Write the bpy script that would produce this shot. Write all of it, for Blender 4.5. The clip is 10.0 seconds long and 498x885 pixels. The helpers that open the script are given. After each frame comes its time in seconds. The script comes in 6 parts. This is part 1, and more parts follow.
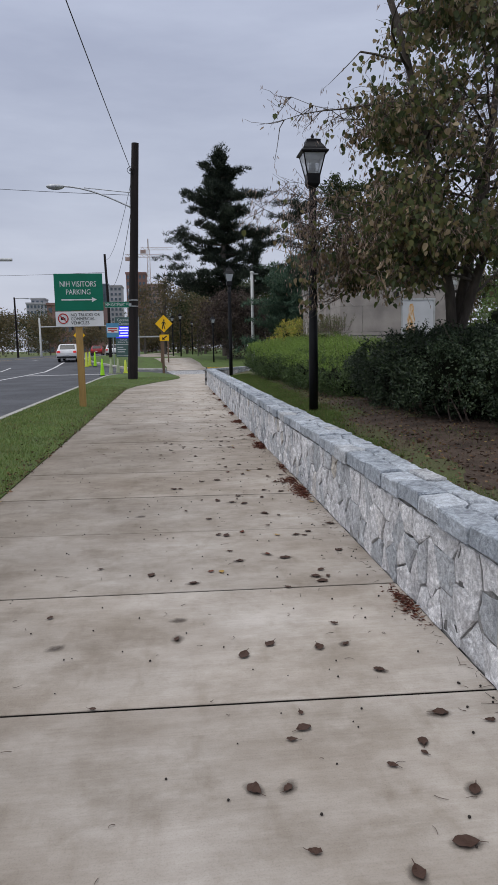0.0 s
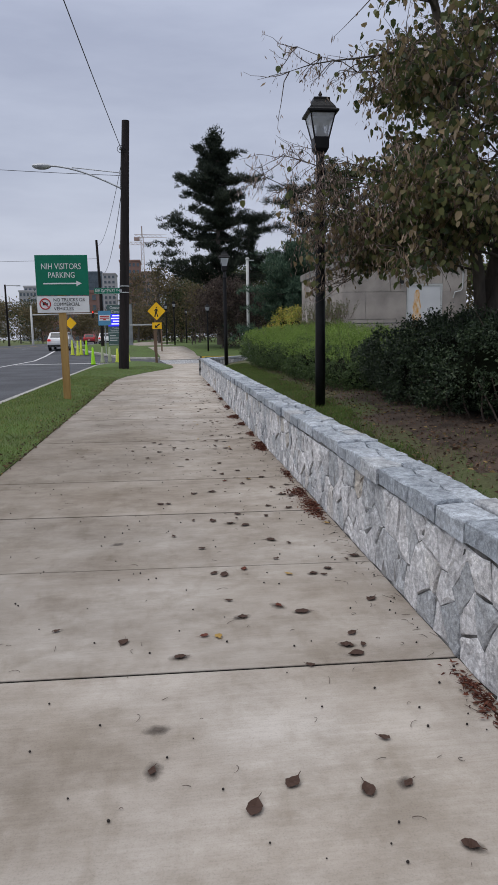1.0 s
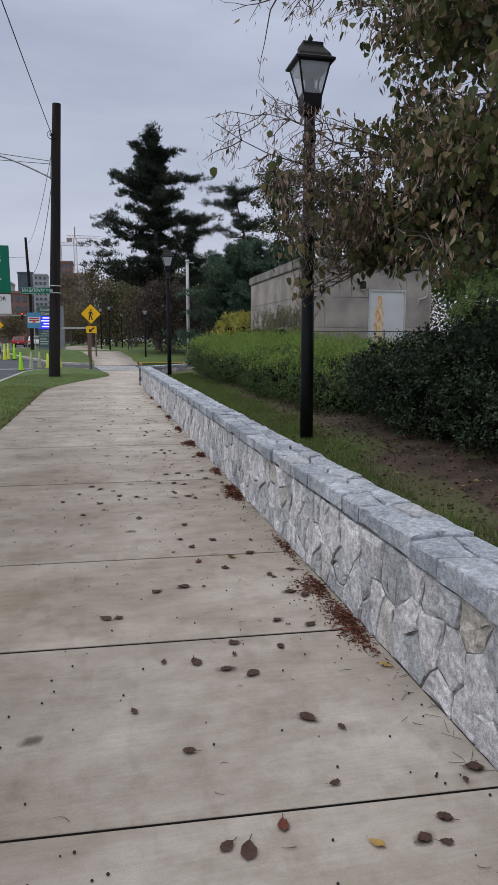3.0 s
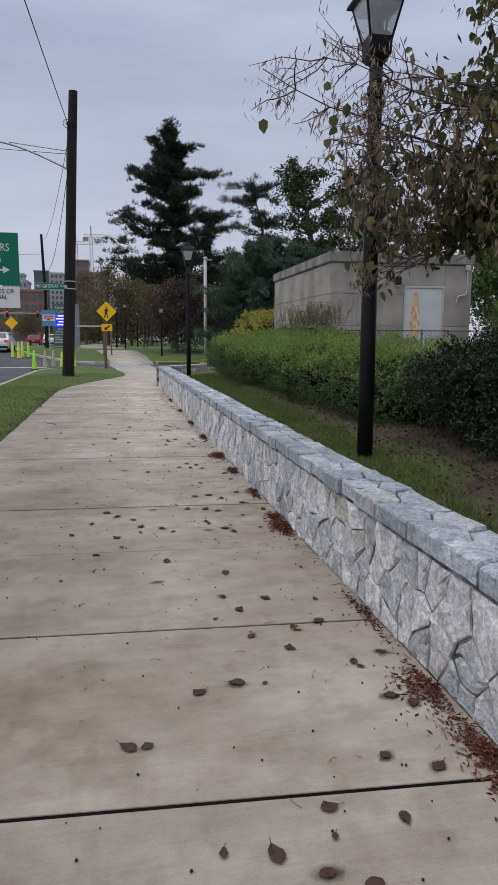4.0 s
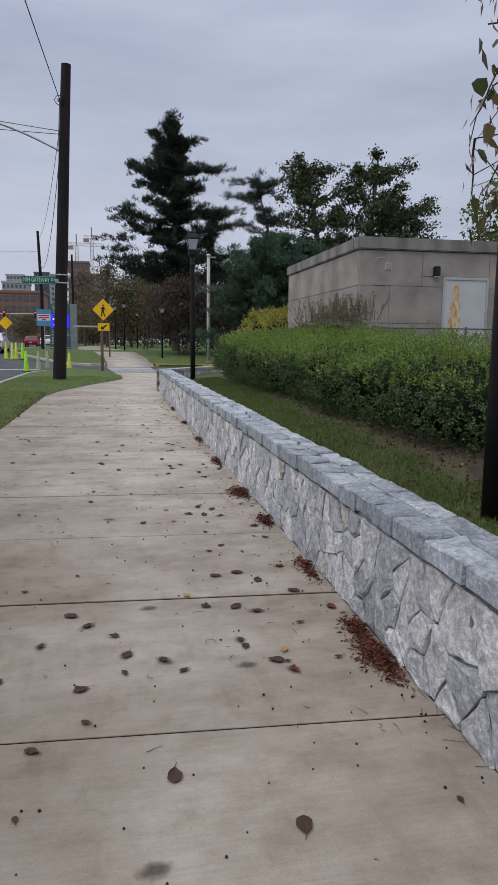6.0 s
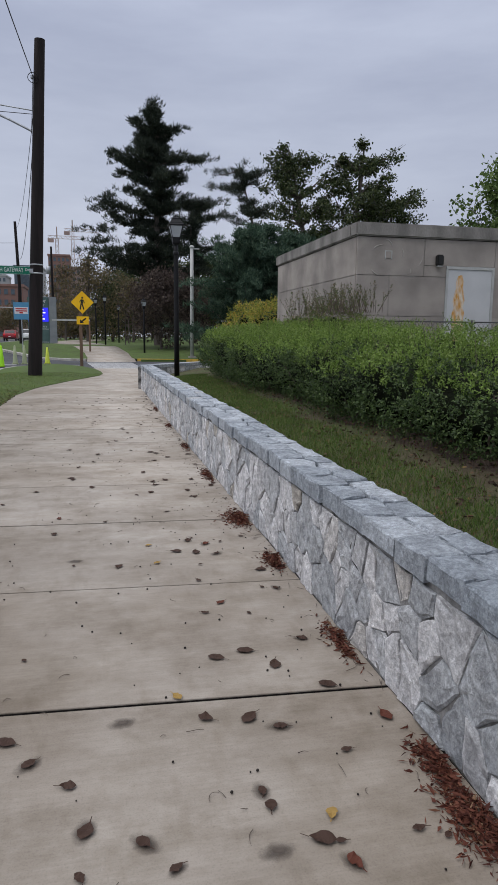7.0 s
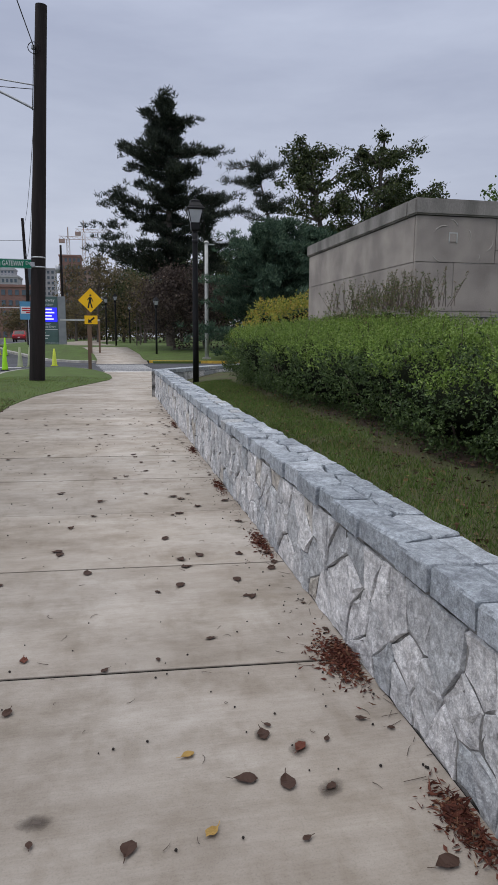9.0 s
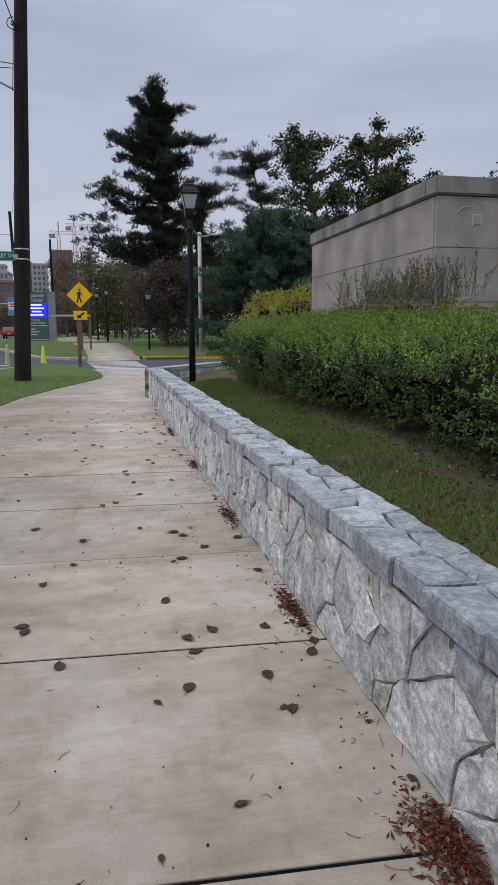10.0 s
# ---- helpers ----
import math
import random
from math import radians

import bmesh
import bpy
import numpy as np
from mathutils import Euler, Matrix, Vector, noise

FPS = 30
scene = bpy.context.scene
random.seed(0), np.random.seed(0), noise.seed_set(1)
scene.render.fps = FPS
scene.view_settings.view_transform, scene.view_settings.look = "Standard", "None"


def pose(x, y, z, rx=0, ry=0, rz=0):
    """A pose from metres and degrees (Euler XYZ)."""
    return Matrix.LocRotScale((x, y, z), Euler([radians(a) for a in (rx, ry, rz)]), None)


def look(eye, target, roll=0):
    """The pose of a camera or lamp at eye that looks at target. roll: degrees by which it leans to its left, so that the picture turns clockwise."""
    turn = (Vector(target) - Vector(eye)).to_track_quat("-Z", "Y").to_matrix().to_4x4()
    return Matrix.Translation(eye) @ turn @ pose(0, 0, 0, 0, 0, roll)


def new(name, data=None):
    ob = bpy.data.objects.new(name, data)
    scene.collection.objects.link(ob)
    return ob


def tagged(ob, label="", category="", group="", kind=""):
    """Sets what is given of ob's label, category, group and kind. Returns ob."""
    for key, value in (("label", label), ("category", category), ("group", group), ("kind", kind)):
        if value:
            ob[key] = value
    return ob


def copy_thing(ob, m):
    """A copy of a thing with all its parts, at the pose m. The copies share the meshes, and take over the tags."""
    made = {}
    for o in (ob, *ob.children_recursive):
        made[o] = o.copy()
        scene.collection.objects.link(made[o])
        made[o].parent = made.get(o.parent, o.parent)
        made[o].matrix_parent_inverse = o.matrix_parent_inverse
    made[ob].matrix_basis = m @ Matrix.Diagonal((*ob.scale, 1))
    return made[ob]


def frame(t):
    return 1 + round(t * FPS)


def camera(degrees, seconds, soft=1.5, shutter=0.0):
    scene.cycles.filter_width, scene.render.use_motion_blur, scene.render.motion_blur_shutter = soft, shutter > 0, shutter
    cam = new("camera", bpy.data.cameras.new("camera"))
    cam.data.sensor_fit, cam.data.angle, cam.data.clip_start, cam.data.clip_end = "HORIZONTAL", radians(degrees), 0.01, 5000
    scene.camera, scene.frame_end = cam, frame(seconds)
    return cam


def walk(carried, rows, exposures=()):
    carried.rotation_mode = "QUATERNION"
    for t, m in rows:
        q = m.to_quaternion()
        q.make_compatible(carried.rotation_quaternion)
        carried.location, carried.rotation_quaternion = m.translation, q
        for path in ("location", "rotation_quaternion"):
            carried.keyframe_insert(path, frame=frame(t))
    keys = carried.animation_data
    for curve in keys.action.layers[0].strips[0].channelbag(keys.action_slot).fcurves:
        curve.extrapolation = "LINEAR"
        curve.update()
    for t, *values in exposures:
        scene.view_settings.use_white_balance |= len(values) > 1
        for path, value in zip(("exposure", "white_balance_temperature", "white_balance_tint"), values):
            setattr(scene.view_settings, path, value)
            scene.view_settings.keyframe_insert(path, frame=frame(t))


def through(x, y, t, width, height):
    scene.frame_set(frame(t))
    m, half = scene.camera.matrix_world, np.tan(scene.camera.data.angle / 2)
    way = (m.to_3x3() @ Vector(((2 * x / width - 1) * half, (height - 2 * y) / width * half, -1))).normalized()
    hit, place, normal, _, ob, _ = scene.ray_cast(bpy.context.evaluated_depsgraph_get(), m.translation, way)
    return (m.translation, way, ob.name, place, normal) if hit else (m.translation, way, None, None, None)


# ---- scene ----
cam = camera(41.1, 10.0, soft=0.6)
PATH = [
    (0, (0.13, 0.329, 1.461), (0.349, 2.297, 1.177), -1.1),
    (0.5, (0.139, 0.876, 1.452), (0.346, 2.842, 1.145), -1.0),
    (1, (0.202, 1.478, 1.448), (0.436, 3.439, 1.131), -1.0),
    (1.5, (0.189, 2.015, 1.464), (0.567, 3.951, 1.14), -0.3),
    (2, (0.204, 2.608, 1.47), (0.602, 4.544, 1.165), -0.1),
    (3.5, (0.086, 4.192, 1.546), (0.52, 6.121, 1.241), -0.2),
    (4, (0.085, 4.885, 1.506), (0.471, 6.823, 1.201), 0.2),
    (4.5, (0.088, 5.481, 1.495), (0.473, 7.419, 1.188), 0.3),
    (5, (0.104, 6.068, 1.514), (0.477, 8.009, 1.209), 0.6),
    (5.2, (0.102, 6.308, 1.494), (0.471, 8.251, 1.195), 0.5),
    (6.3, (0.279, 7.618, 1.407), (0.693, 9.552, 1.109), 0.4),
    (6.5, (0.294, 7.837, 1.402), (0.742, 9.762, 1.099), 0.5),
    (7, (0.321, 8.414, 1.416), (0.757, 10.341, 1.103), 0.5),
    (7.5, (0.323, 8.989, 1.418), (0.763, 10.913, 1.096), 0.7),
    (8, (0.357, 9.575, 1.439), (0.766, 11.507, 1.12), 0.8),
    (8.5, (0.348, 10.144, 1.43), (0.763, 12.075, 1.115), 0.5),
    (9, (0.396, 10.756, 1.418), (0.8, 12.689, 1.105), 0.3),
    (9.5, (0.402, 11.292, 1.42), (0.852, 13.214, 1.099), 0.2),
    (10, (0.467, 11.896, 1.446), (0.888, 13.823, 1.115), -0.3),
]
walk(cam, [(t, look(eye, aim, roll)) for t, eye, aim, roll in PATH])

# ---------------------------------------------------------------- world and light
def fill_ramp(ramp, stops):
    """Give a colour ramp exactly these (position, colour) stops, in rising order."""
    els = ramp.color_ramp.elements
    els.remove(els[1])
    els[0].position, els[0].color = stops[0][0], (*stops[0][1], 1)
    for p, c in stops[1:]:
        e = els.new(p)
        e.color = (*c, 1)


SUN_EL, SUN_AZ = radians(58), radians(250)
world = bpy.data.worlds.new("overcast_sky")
scene.world = world
world.use_nodes = True
wn, wl = world.node_tree.nodes, world.node_tree.links
wn.clear()
w_out = wn.new("ShaderNodeOutputWorld")
w_bg = wn.new("ShaderNodeBackground")
w_sky = wn.new("ShaderNodeTexSky")
w_sky.sky_type, w_sky.sun_disc = "NISHITA", False
w_sky.sun_elevation, w_sky.sun_rotation = SUN_EL, SUN_AZ
w_co = wn.new("ShaderNodeTexCoord")
w_sep = wn.new("ShaderNodeSeparateXYZ")
w_map = wn.new("ShaderNodeMapping")
w_map.inputs["Scale"].default_value = (1.0, 1.0, 4.5)
w_noise = wn.new("ShaderNodeTexNoise")
w_noise.inputs["Scale"].default_value = 2.2
w_noise.inputs["Detail"].default_value = 6
w_noise.inputs["Roughness"].default_value = 0.55
# cloud deck: soft lavender grey, lighter towards the zenith as an overcast sky is
w_up = wn.new("ShaderNodeValToRGB")
fill_ramp(w_up, ((0.0, (0.60, 0.63, 0.73)), (0.22, (0.485, 0.53, 0.655)), (0.46, (0.475, 0.525, 0.675)), (0.62, (0.75, 0.79, 0.91)), (1.0, (1.6, 1.62, 1.7))))
w_cl = wn.new("ShaderNodeValToRGB")
w_cl.color_ramp.elements[0].position, w_cl.color_ramp.elements[0].color = 0.36, (0.86, 0.86, 0.88, 1)
w_cl.color_ramp.elements[1].position, w_cl.color_ramp.elements[1].color = 0.66, (1.1, 1.09, 1.07, 1)
w_mul = wn.new("ShaderNodeMixRGB")
w_mul.blend_type = "MULTIPLY"
w_mul.inputs[0].default_value = 1.0
w_mix = wn.new("ShaderNodeMixRGB")
w_mix.inputs[0].default_value = 0.94
w_str = wn.new("ShaderNodeMixRGB")
w_str.blend_type = "MULTIPLY"
w_str.inputs[0].default_value = 1.0
w_str.inputs[2].default_value = (0.1, 0.1, 0.1, 1)
wl.new(w_co.outputs["Generated"], w_sep.inputs[0])
wl.new(w_co.outputs["Generated"], w_map.inputs[0])
wl.new(w_map.outputs[0], w_noise.inputs["Vector"])
wl.new(w_sep.outputs["Z"], w_up.inputs[0])
wl.new(w_noise.outputs["Fac"], w_cl.inputs[0])
wl.new(w_up.outputs[0], w_mul.inputs[1])
wl.new(w_cl.outputs[0], w_mul.inputs[2])
wl.new(w_sky.outputs[0], w_str.inputs[1])
wl.new(w_str.outputs[0], w_mix.inputs[1])
wl.new(w_mul.outputs[0], w_mix.inputs[2])
wl.new(w_mix.outputs[0], w_bg.inputs[0])
w_bg.inputs[1].default_value = 1.0
wl.new(w_bg.outputs[0], w_out.inputs[0])

sun = new("sun", bpy.data.lights.new("sun", "SUN"))
sun.data.energy, sun.data.angle, sun.data.color = 1.0, radians(45), (1.0, 0.97, 0.945)
sun.rotation_euler = (radians(90) - SUN_EL, 0, radians(180) - SUN_AZ)

# ---------------------------------------------------------------- materials
def nodes_of(name):
    m = bpy.data.materials.new(name)
    m.use_nodes = True
    n, l = m.node_tree.nodes, m.node_tree.links
    return m, n, l, n["Principled BSDF"]


def mat(name, c1, c2=None, scale=6.0, rough=0.8, metal=0.0, bump=0.0, bump_scale=60.0, fine=0.25, stretch=(1, 1, 1),
        island=0.0, per_object=0.0, coords="Object", spec=0.3):
    """Two colours mixed by coarse and fine noise, with bump and variation by piece."""
    m, n, l, b = nodes_of(name)
    c2 = c2 or tuple(v * 0.75 for v in c1)
    co, mp = n.new("ShaderNodeTexCoord"), n.new("ShaderNodeMapping")
    mp.inputs["Scale"].default_value = stretch
    l.new(co.outputs[coords], mp.inputs[0])
    n1, n2 = n.new("ShaderNodeTexNoise"), n.new("ShaderNodeTexNoise")
    n1.inputs["Scale"].default_value, n1.inputs["Detail"].default_value = scale, 5
    n2.inputs["Scale"].default_value, n2.inputs["Detail"].default_value = bump_scale, 4
    for q in (n1, n2):
        l.new(mp.outputs[0], q.inputs["Vector"])
    r = n.new("ShaderNodeValToRGB")
    r.color_ramp.elements[0].position, r.color_ramp.elements[0].color = 0.35, (*c2, 1)
    r.color_ramp.elements[1].position, r.color_ramp.elements[1].color = 0.65, (*c1, 1)
    l.new(n1.outputs["Fac"], r.inputs[0])
    hsv = n.new("ShaderNodeHueSaturation")
    l.new(r.outputs[0], hsv.inputs["Color"])
    val = n.new("ShaderNodeMath")
    val.operation = "MULTIPLY_ADD"
    val.inputs[1].default_value, val.inputs[2].default_value = fine * 2, 1 - fine
    l.new(n2.outputs["Fac"], val.inputs[0])
    last = val
    for amount, kind in ((island, "g"), (per_object, "o")):
        if amount:
            src = n.new("ShaderNodeNewGeometry" if kind == "g" else "ShaderNodeObjectInfo")
            a = n.new("ShaderNodeMath")
            a.operation = "MULTIPLY_ADD"
            a.inputs[1].default_value, a.inputs[2].default_value = amount, 1 - amount / 2
            l.new(src.outputs["Random Per Island" if kind == "g" else "Random"], a.inputs[0])
            x = n.new("ShaderNodeMath")
            x.operation = "MULTIPLY"
            l.new(last.outputs[0], x.inputs[0]), l.new(a.outputs[0], x.inputs[1])
            last = x
    l.new(last.outputs[0], hsv.inputs["Value"])
    l.new(hsv.outputs[0], b.inputs["Base Color"])
    b.inputs["Roughness"].default_value, b.inputs["Metallic"].default_value = rough, metal
    b.inputs["Specular IOR Level"].default_value = spec
    if bump:
        bp = n.new("ShaderNodeBump")
        bp.inputs["Strength"].default_value, bp.inputs["Distance"].default_value = bump, 0.02
        l.new(n2.outputs["Fac"], bp.inputs["Height"])
        l.new(bp.outputs[0], b.inputs["Normal"])
    return m


def leaf_mat(name, stops, rough=0.55, through=0.35):
    """Leaves: the colour runs through stops from leaf to leaf; thin, so some light passes."""
    m, n, l, b = nodes_of(name)
    g, r = n.new("ShaderNodeNewGeometry"), n.new("ShaderNodeValToRGB")
    fill_ramp(r, stops)
    l.new(g.outputs["Random Per Island"], r.inputs[0])
    co, nz, hsv = n.new("ShaderNodeTexCoord"), n.new("ShaderNodeTexNoise"), n.new("ShaderNodeHueSaturation")
    nz.inputs["Scale"].default_value = 1.3
    l.new(co.outputs["Object"], nz.inputs["Vector"])
    a = n.new("ShaderNodeMath")
    a.operation = "MULTIPLY_ADD"
    a.inputs[1].default_value, a.inputs[2].default_value = 0.9, 0.55
    l.new(nz.outputs["Fac"], a.inputs[0])
    l.new(a.outputs[0], hsv.inputs["Value"])
    l.new(r.outputs[0], hsv.inputs["Color"])
    l.new(hsv.outputs[0], b.inputs["Base Color"])
    b.inputs["Roughness"].default_value = rough
    b.inputs["Specular IOR Level"].default_value = 0.2
    tr, mix, out = n.new("ShaderNodeBsdfTranslucent"), n.new("ShaderNodeMixShader"), n["Material Output"]
    l.new(hsv.outputs[0], tr.inputs[0])
    mix.inputs[0].default_value = through
    l.new(b.outputs[0], mix.inputs[1]), l.new(tr.outputs[0], mix.inputs[2])
    l.new(mix.outputs[0], out.inputs["Surface"])
    return m


def concrete_mat():
    """Broom-finished, weathered concrete: fine cross lines, damp blotches, pale bands, pores."""
    m, n, l, b = nodes_of("broomed_concrete")
    geo = n.new("ShaderNodeNewGeometry")

    def noise_at(scale, stretch=(1, 1, 1), detail=5, rough=0.55):
        mp, t = n.new("ShaderNodeMapping"), n.new("ShaderNodeTexNoise")
        mp.inputs["Scale"].default_value = stretch
        t.inputs["Scale"].default_value, t.inputs["Detail"].default_value, t.inputs["Roughness"].default_value = scale, detail, rough
        l.new(geo.outputs["Position"], mp.inputs[0]), l.new(mp.outputs[0], t.inputs["Vector"])
        return t.outputs["Fac"]

    def ramp(src, p0, c0, p1, c1):
        r = n.new("ShaderNodeValToRGB")
        r.color_ramp.elements[0].position, r.color_ramp.elements[0].color = p0, (*c0, 1)
        r.color_ramp.elements[1].position, r.color_ramp.elements[1].color = p1, (*c1, 1)
        l.new(src, r.inputs[0])
        return r.outputs[0]

    def times(a, c, fac=1.0):
        x = n.new("ShaderNodeMixRGB")
        x.blend_type, x.inputs[0].default_value = "MULTIPLY", fac
        l.new(a, x.inputs[1]), l.new(c, x.inputs[2])
        return x.outputs[0]
    base = ramp(noise_at(1.1, (1, 1.4, 1)), 0.30, (0.274, 0.247, 0.219), 0.70, (0.370, 0.346, 0.319))
    bands = ramp(noise_at(1.6, (0.35, 4, 1), 6), 0.36, (0.90, 0.89, 0.875), 0.6, (1.03, 1.03, 1.03))
    damp = ramp(noise_at(2.3, (0.8, 1, 1), 8, 0.68), 0.38, (0.68, 0.65, 0.60), 0.51, (1, 1, 1))
    broom = ramp(noise_at(9, (0.35, 9, 1), 6, 0.6), 0.34, (0.935, 0.93, 0.925), 0.66, (1.03, 1.03, 1.03))
    runs = ramp(noise_at(0.75, (1, 1, 1), 6, 0.62), 0.38, (0.83, 0.795, 0.745), 0.58, (1.05, 1.05, 1.05))
    drips = ramp(noise_at(5, (1.6, 0.5, 1), 5, 0.6), 0.3, (0.86, 0.845, 0.82), 0.46, (1, 1, 1))
    pores = ramp(noise_at(150, (1, 1, 1), 3), 0.25, (0.8, 0.8, 0.8), 0.5, (1.02, 1.02, 1.02))
    # darker on the grass side, paler by the wall, with a wavering edge
    cross_pos, sx = n.new("ShaderNodeMath"), n.new("ShaderNodeSeparateXYZ")
    cross_pos.operation = "MULTIPLY_ADD"
    cross_pos.inputs[1].default_value = 0.22
    l.new(geo.outputs["Position"], sx.inputs[0]), l.new(sx.outputs["X"], cross_pos.inputs[0]), l.new(noise_at(0.9, (1, 1, 1), 6, 0.6), cross_pos.inputs[2])
    crosswise = ramp(cross_pos.outputs[0], 0.2, (0.80, 0.78, 0.75), 0.78, (1.19, 1.185, 1.18))
    # a stretch of slabs midway is darker and browner, palest beyond it
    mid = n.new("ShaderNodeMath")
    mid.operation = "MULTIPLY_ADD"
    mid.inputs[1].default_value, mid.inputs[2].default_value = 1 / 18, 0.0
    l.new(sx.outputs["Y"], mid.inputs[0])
    lengthwise = n.new("ShaderNodeValToRGB")
    fill_ramp(lengthwise, ((0.30, (1.04, 1.04, 1.04)), (0.43, (0.86, 0.835, 0.80)), (0.58, (0.86, 0.835, 0.80)), (0.74, (1.0, 0.995, 0.99)), (1.0, (1.12, 1.12, 1.11))))
    l.new(mid.outputs[0], lengthwise.inputs[0])
    mottle = ramp(noise_at(5.5, (0.8, 1.3, 1), 9, 0.72), 0.36, (0.87, 0.855, 0.83), 0.6, (1.05, 1.05, 1.05))
    c = times(times(times(times(times(times(times(times(times(base, crosswise), bands, 0.5), damp, 0.55), broom), mottle), runs, 0.75), pores, 0.8), drips), lengthwise.outputs[0])
    info, hsv, a = n.new("ShaderNodeObjectInfo"), n.new("ShaderNodeHueSaturation"), n.new("ShaderNodeMath")
    a.operation = "MULTIPLY_ADD"
    a.inputs[1].default_value, a.inputs[2].default_value = 0.14, 0.98
    l.new(info.outputs["Random"], a.inputs[0]), l.new(a.outputs[0], hsv.inputs["Value"]), l.new(c, hsv.inputs["Color"])
    l.new(hsv.outputs[0], b.inputs["Base Color"])
    b.inputs["Roughness"].default_value = 0.75
    b.inputs["Specular IOR Level"].default_value = 0.25
    bp = n.new("ShaderNodeBump")
    bp.inputs["Strength"].default_value, bp.inputs["Distance"].default_value = 0.25, 0.004
    l.new(noise_at(20, (1, 16, 1), 4), bp.inputs["Height"]), l.new(bp.outputs[0], b.inputs["Normal"])
    return m


def stone_mat(name, pale, dark, warm, joined=False):
    """Split granite: colour from stone to stone, mica speckle, cleft relief, a few rusty faces."""
    m, n, l, b = nodes_of(name)
    geo, info = n.new("ShaderNodeNewGeometry"), n.new("ShaderNodeObjectInfo")
    piece = geo.outputs["Random Per Island"] if joined else info.outputs["Random"]
    add = n.new("ShaderNodeVectorMath")
    add.operation = "MULTIPLY_ADD"
    l.new(piece, add.inputs[0])
    add.inputs[1].default_value = (37, 19, 53)
    l.new(geo.outputs["Position"], add.inputs[2])
    r = n.new("ShaderNodeValToRGB")
    els = ((0.0, dark), (0.35, tuple((p + d) / 2 for p, d in zip(pale, dark))), (0.62, pale), (0.9, tuple(v * 1.12 for v in pale)), (0.97, warm))
    fill_ramp(r, els)
    l.new(piece, r.inputs[0])

    def tex(scale, detail, lo, hi, a, c):
        t, q = n.new("ShaderNodeTexNoise"), n.new("ShaderNodeValToRGB")
        t.inputs["Scale"].default_value, t.inputs["Detail"].default_value, t.inputs["Roughness"].default_value = scale, detail, 0.65
        l.new(add.outputs[0], t.inputs["Vector"])
        q.color_ramp.elements[0].position, q.color_ramp.elements[0].color = lo, (a, a, a * 1.01, 1)
        q.color_ramp.elements[1].position, q.color_ramp.elements[1].color = hi, (c, c, c, 1)
        l.new(t.outputs["Fac"], q.inputs[0])
        return q.outputs[0], t.outputs["Fac"]
    big, fb = tex(7, 6, 0.34, 0.66, 0.70, 1.22)
    speck, fs = tex(150, 4, 0.38, 0.64, 0.80, 1.16)
    vein, fv = tex(34, 8, 0.40, 0.60, 0.72, 1.18)
    c = r.outputs[0]
    for s in (big, speck, vein):
        x = n.new("ShaderNodeMixRGB")
        x.blend_type, x.inputs[0].default_value = "MULTIPLY", 1.0
        l.new(c, x.inputs[1]), l.new(s, x.inputs[2])
        c = x.outputs[0]
    l.new(c, b.inputs["Base Color"])
    b.inputs["Roughness"].default_value, b.inputs["Specular IOR Level"].default_value = 0.62, 0.4
    _, fm = tex(17, 10, 0.3, 0.7, 0, 1)
    bp = n.new("ShaderNodeBump")
    bp.inputs["Strength"].default_value, bp.inputs["Distance"].default_value = 1.0, 0.028
    l.new(fm, bp.inputs["Height"]), l.new(bp.outputs[0], b.inputs["Normal"])
    return m


def emit_mat(name, col, strength):
    m, n, l, b = nodes_of(name)
    b.inputs["Base Color"].default_value = (*[v * 0.1 for v in col], 1)
    b.inputs["Emission Color"].default_value, b.inputs["Emission Strength"].default_value = (*col, 1), strength
    return m


def glass_mat(name):
    """Lantern panes: part clear, part pale grey painted as the reflected sky."""
    m, n, l, b = nodes_of(name)
    b.inputs["Base Color"].default_value, b.inputs["Roughness"].default_value = (0.70, 0.74, 0.80, 1), 0.15
    b.inputs["Alpha"].default_value, b.inputs["Specular IOR Level"].default_value = 0.55, 0.6
    return m


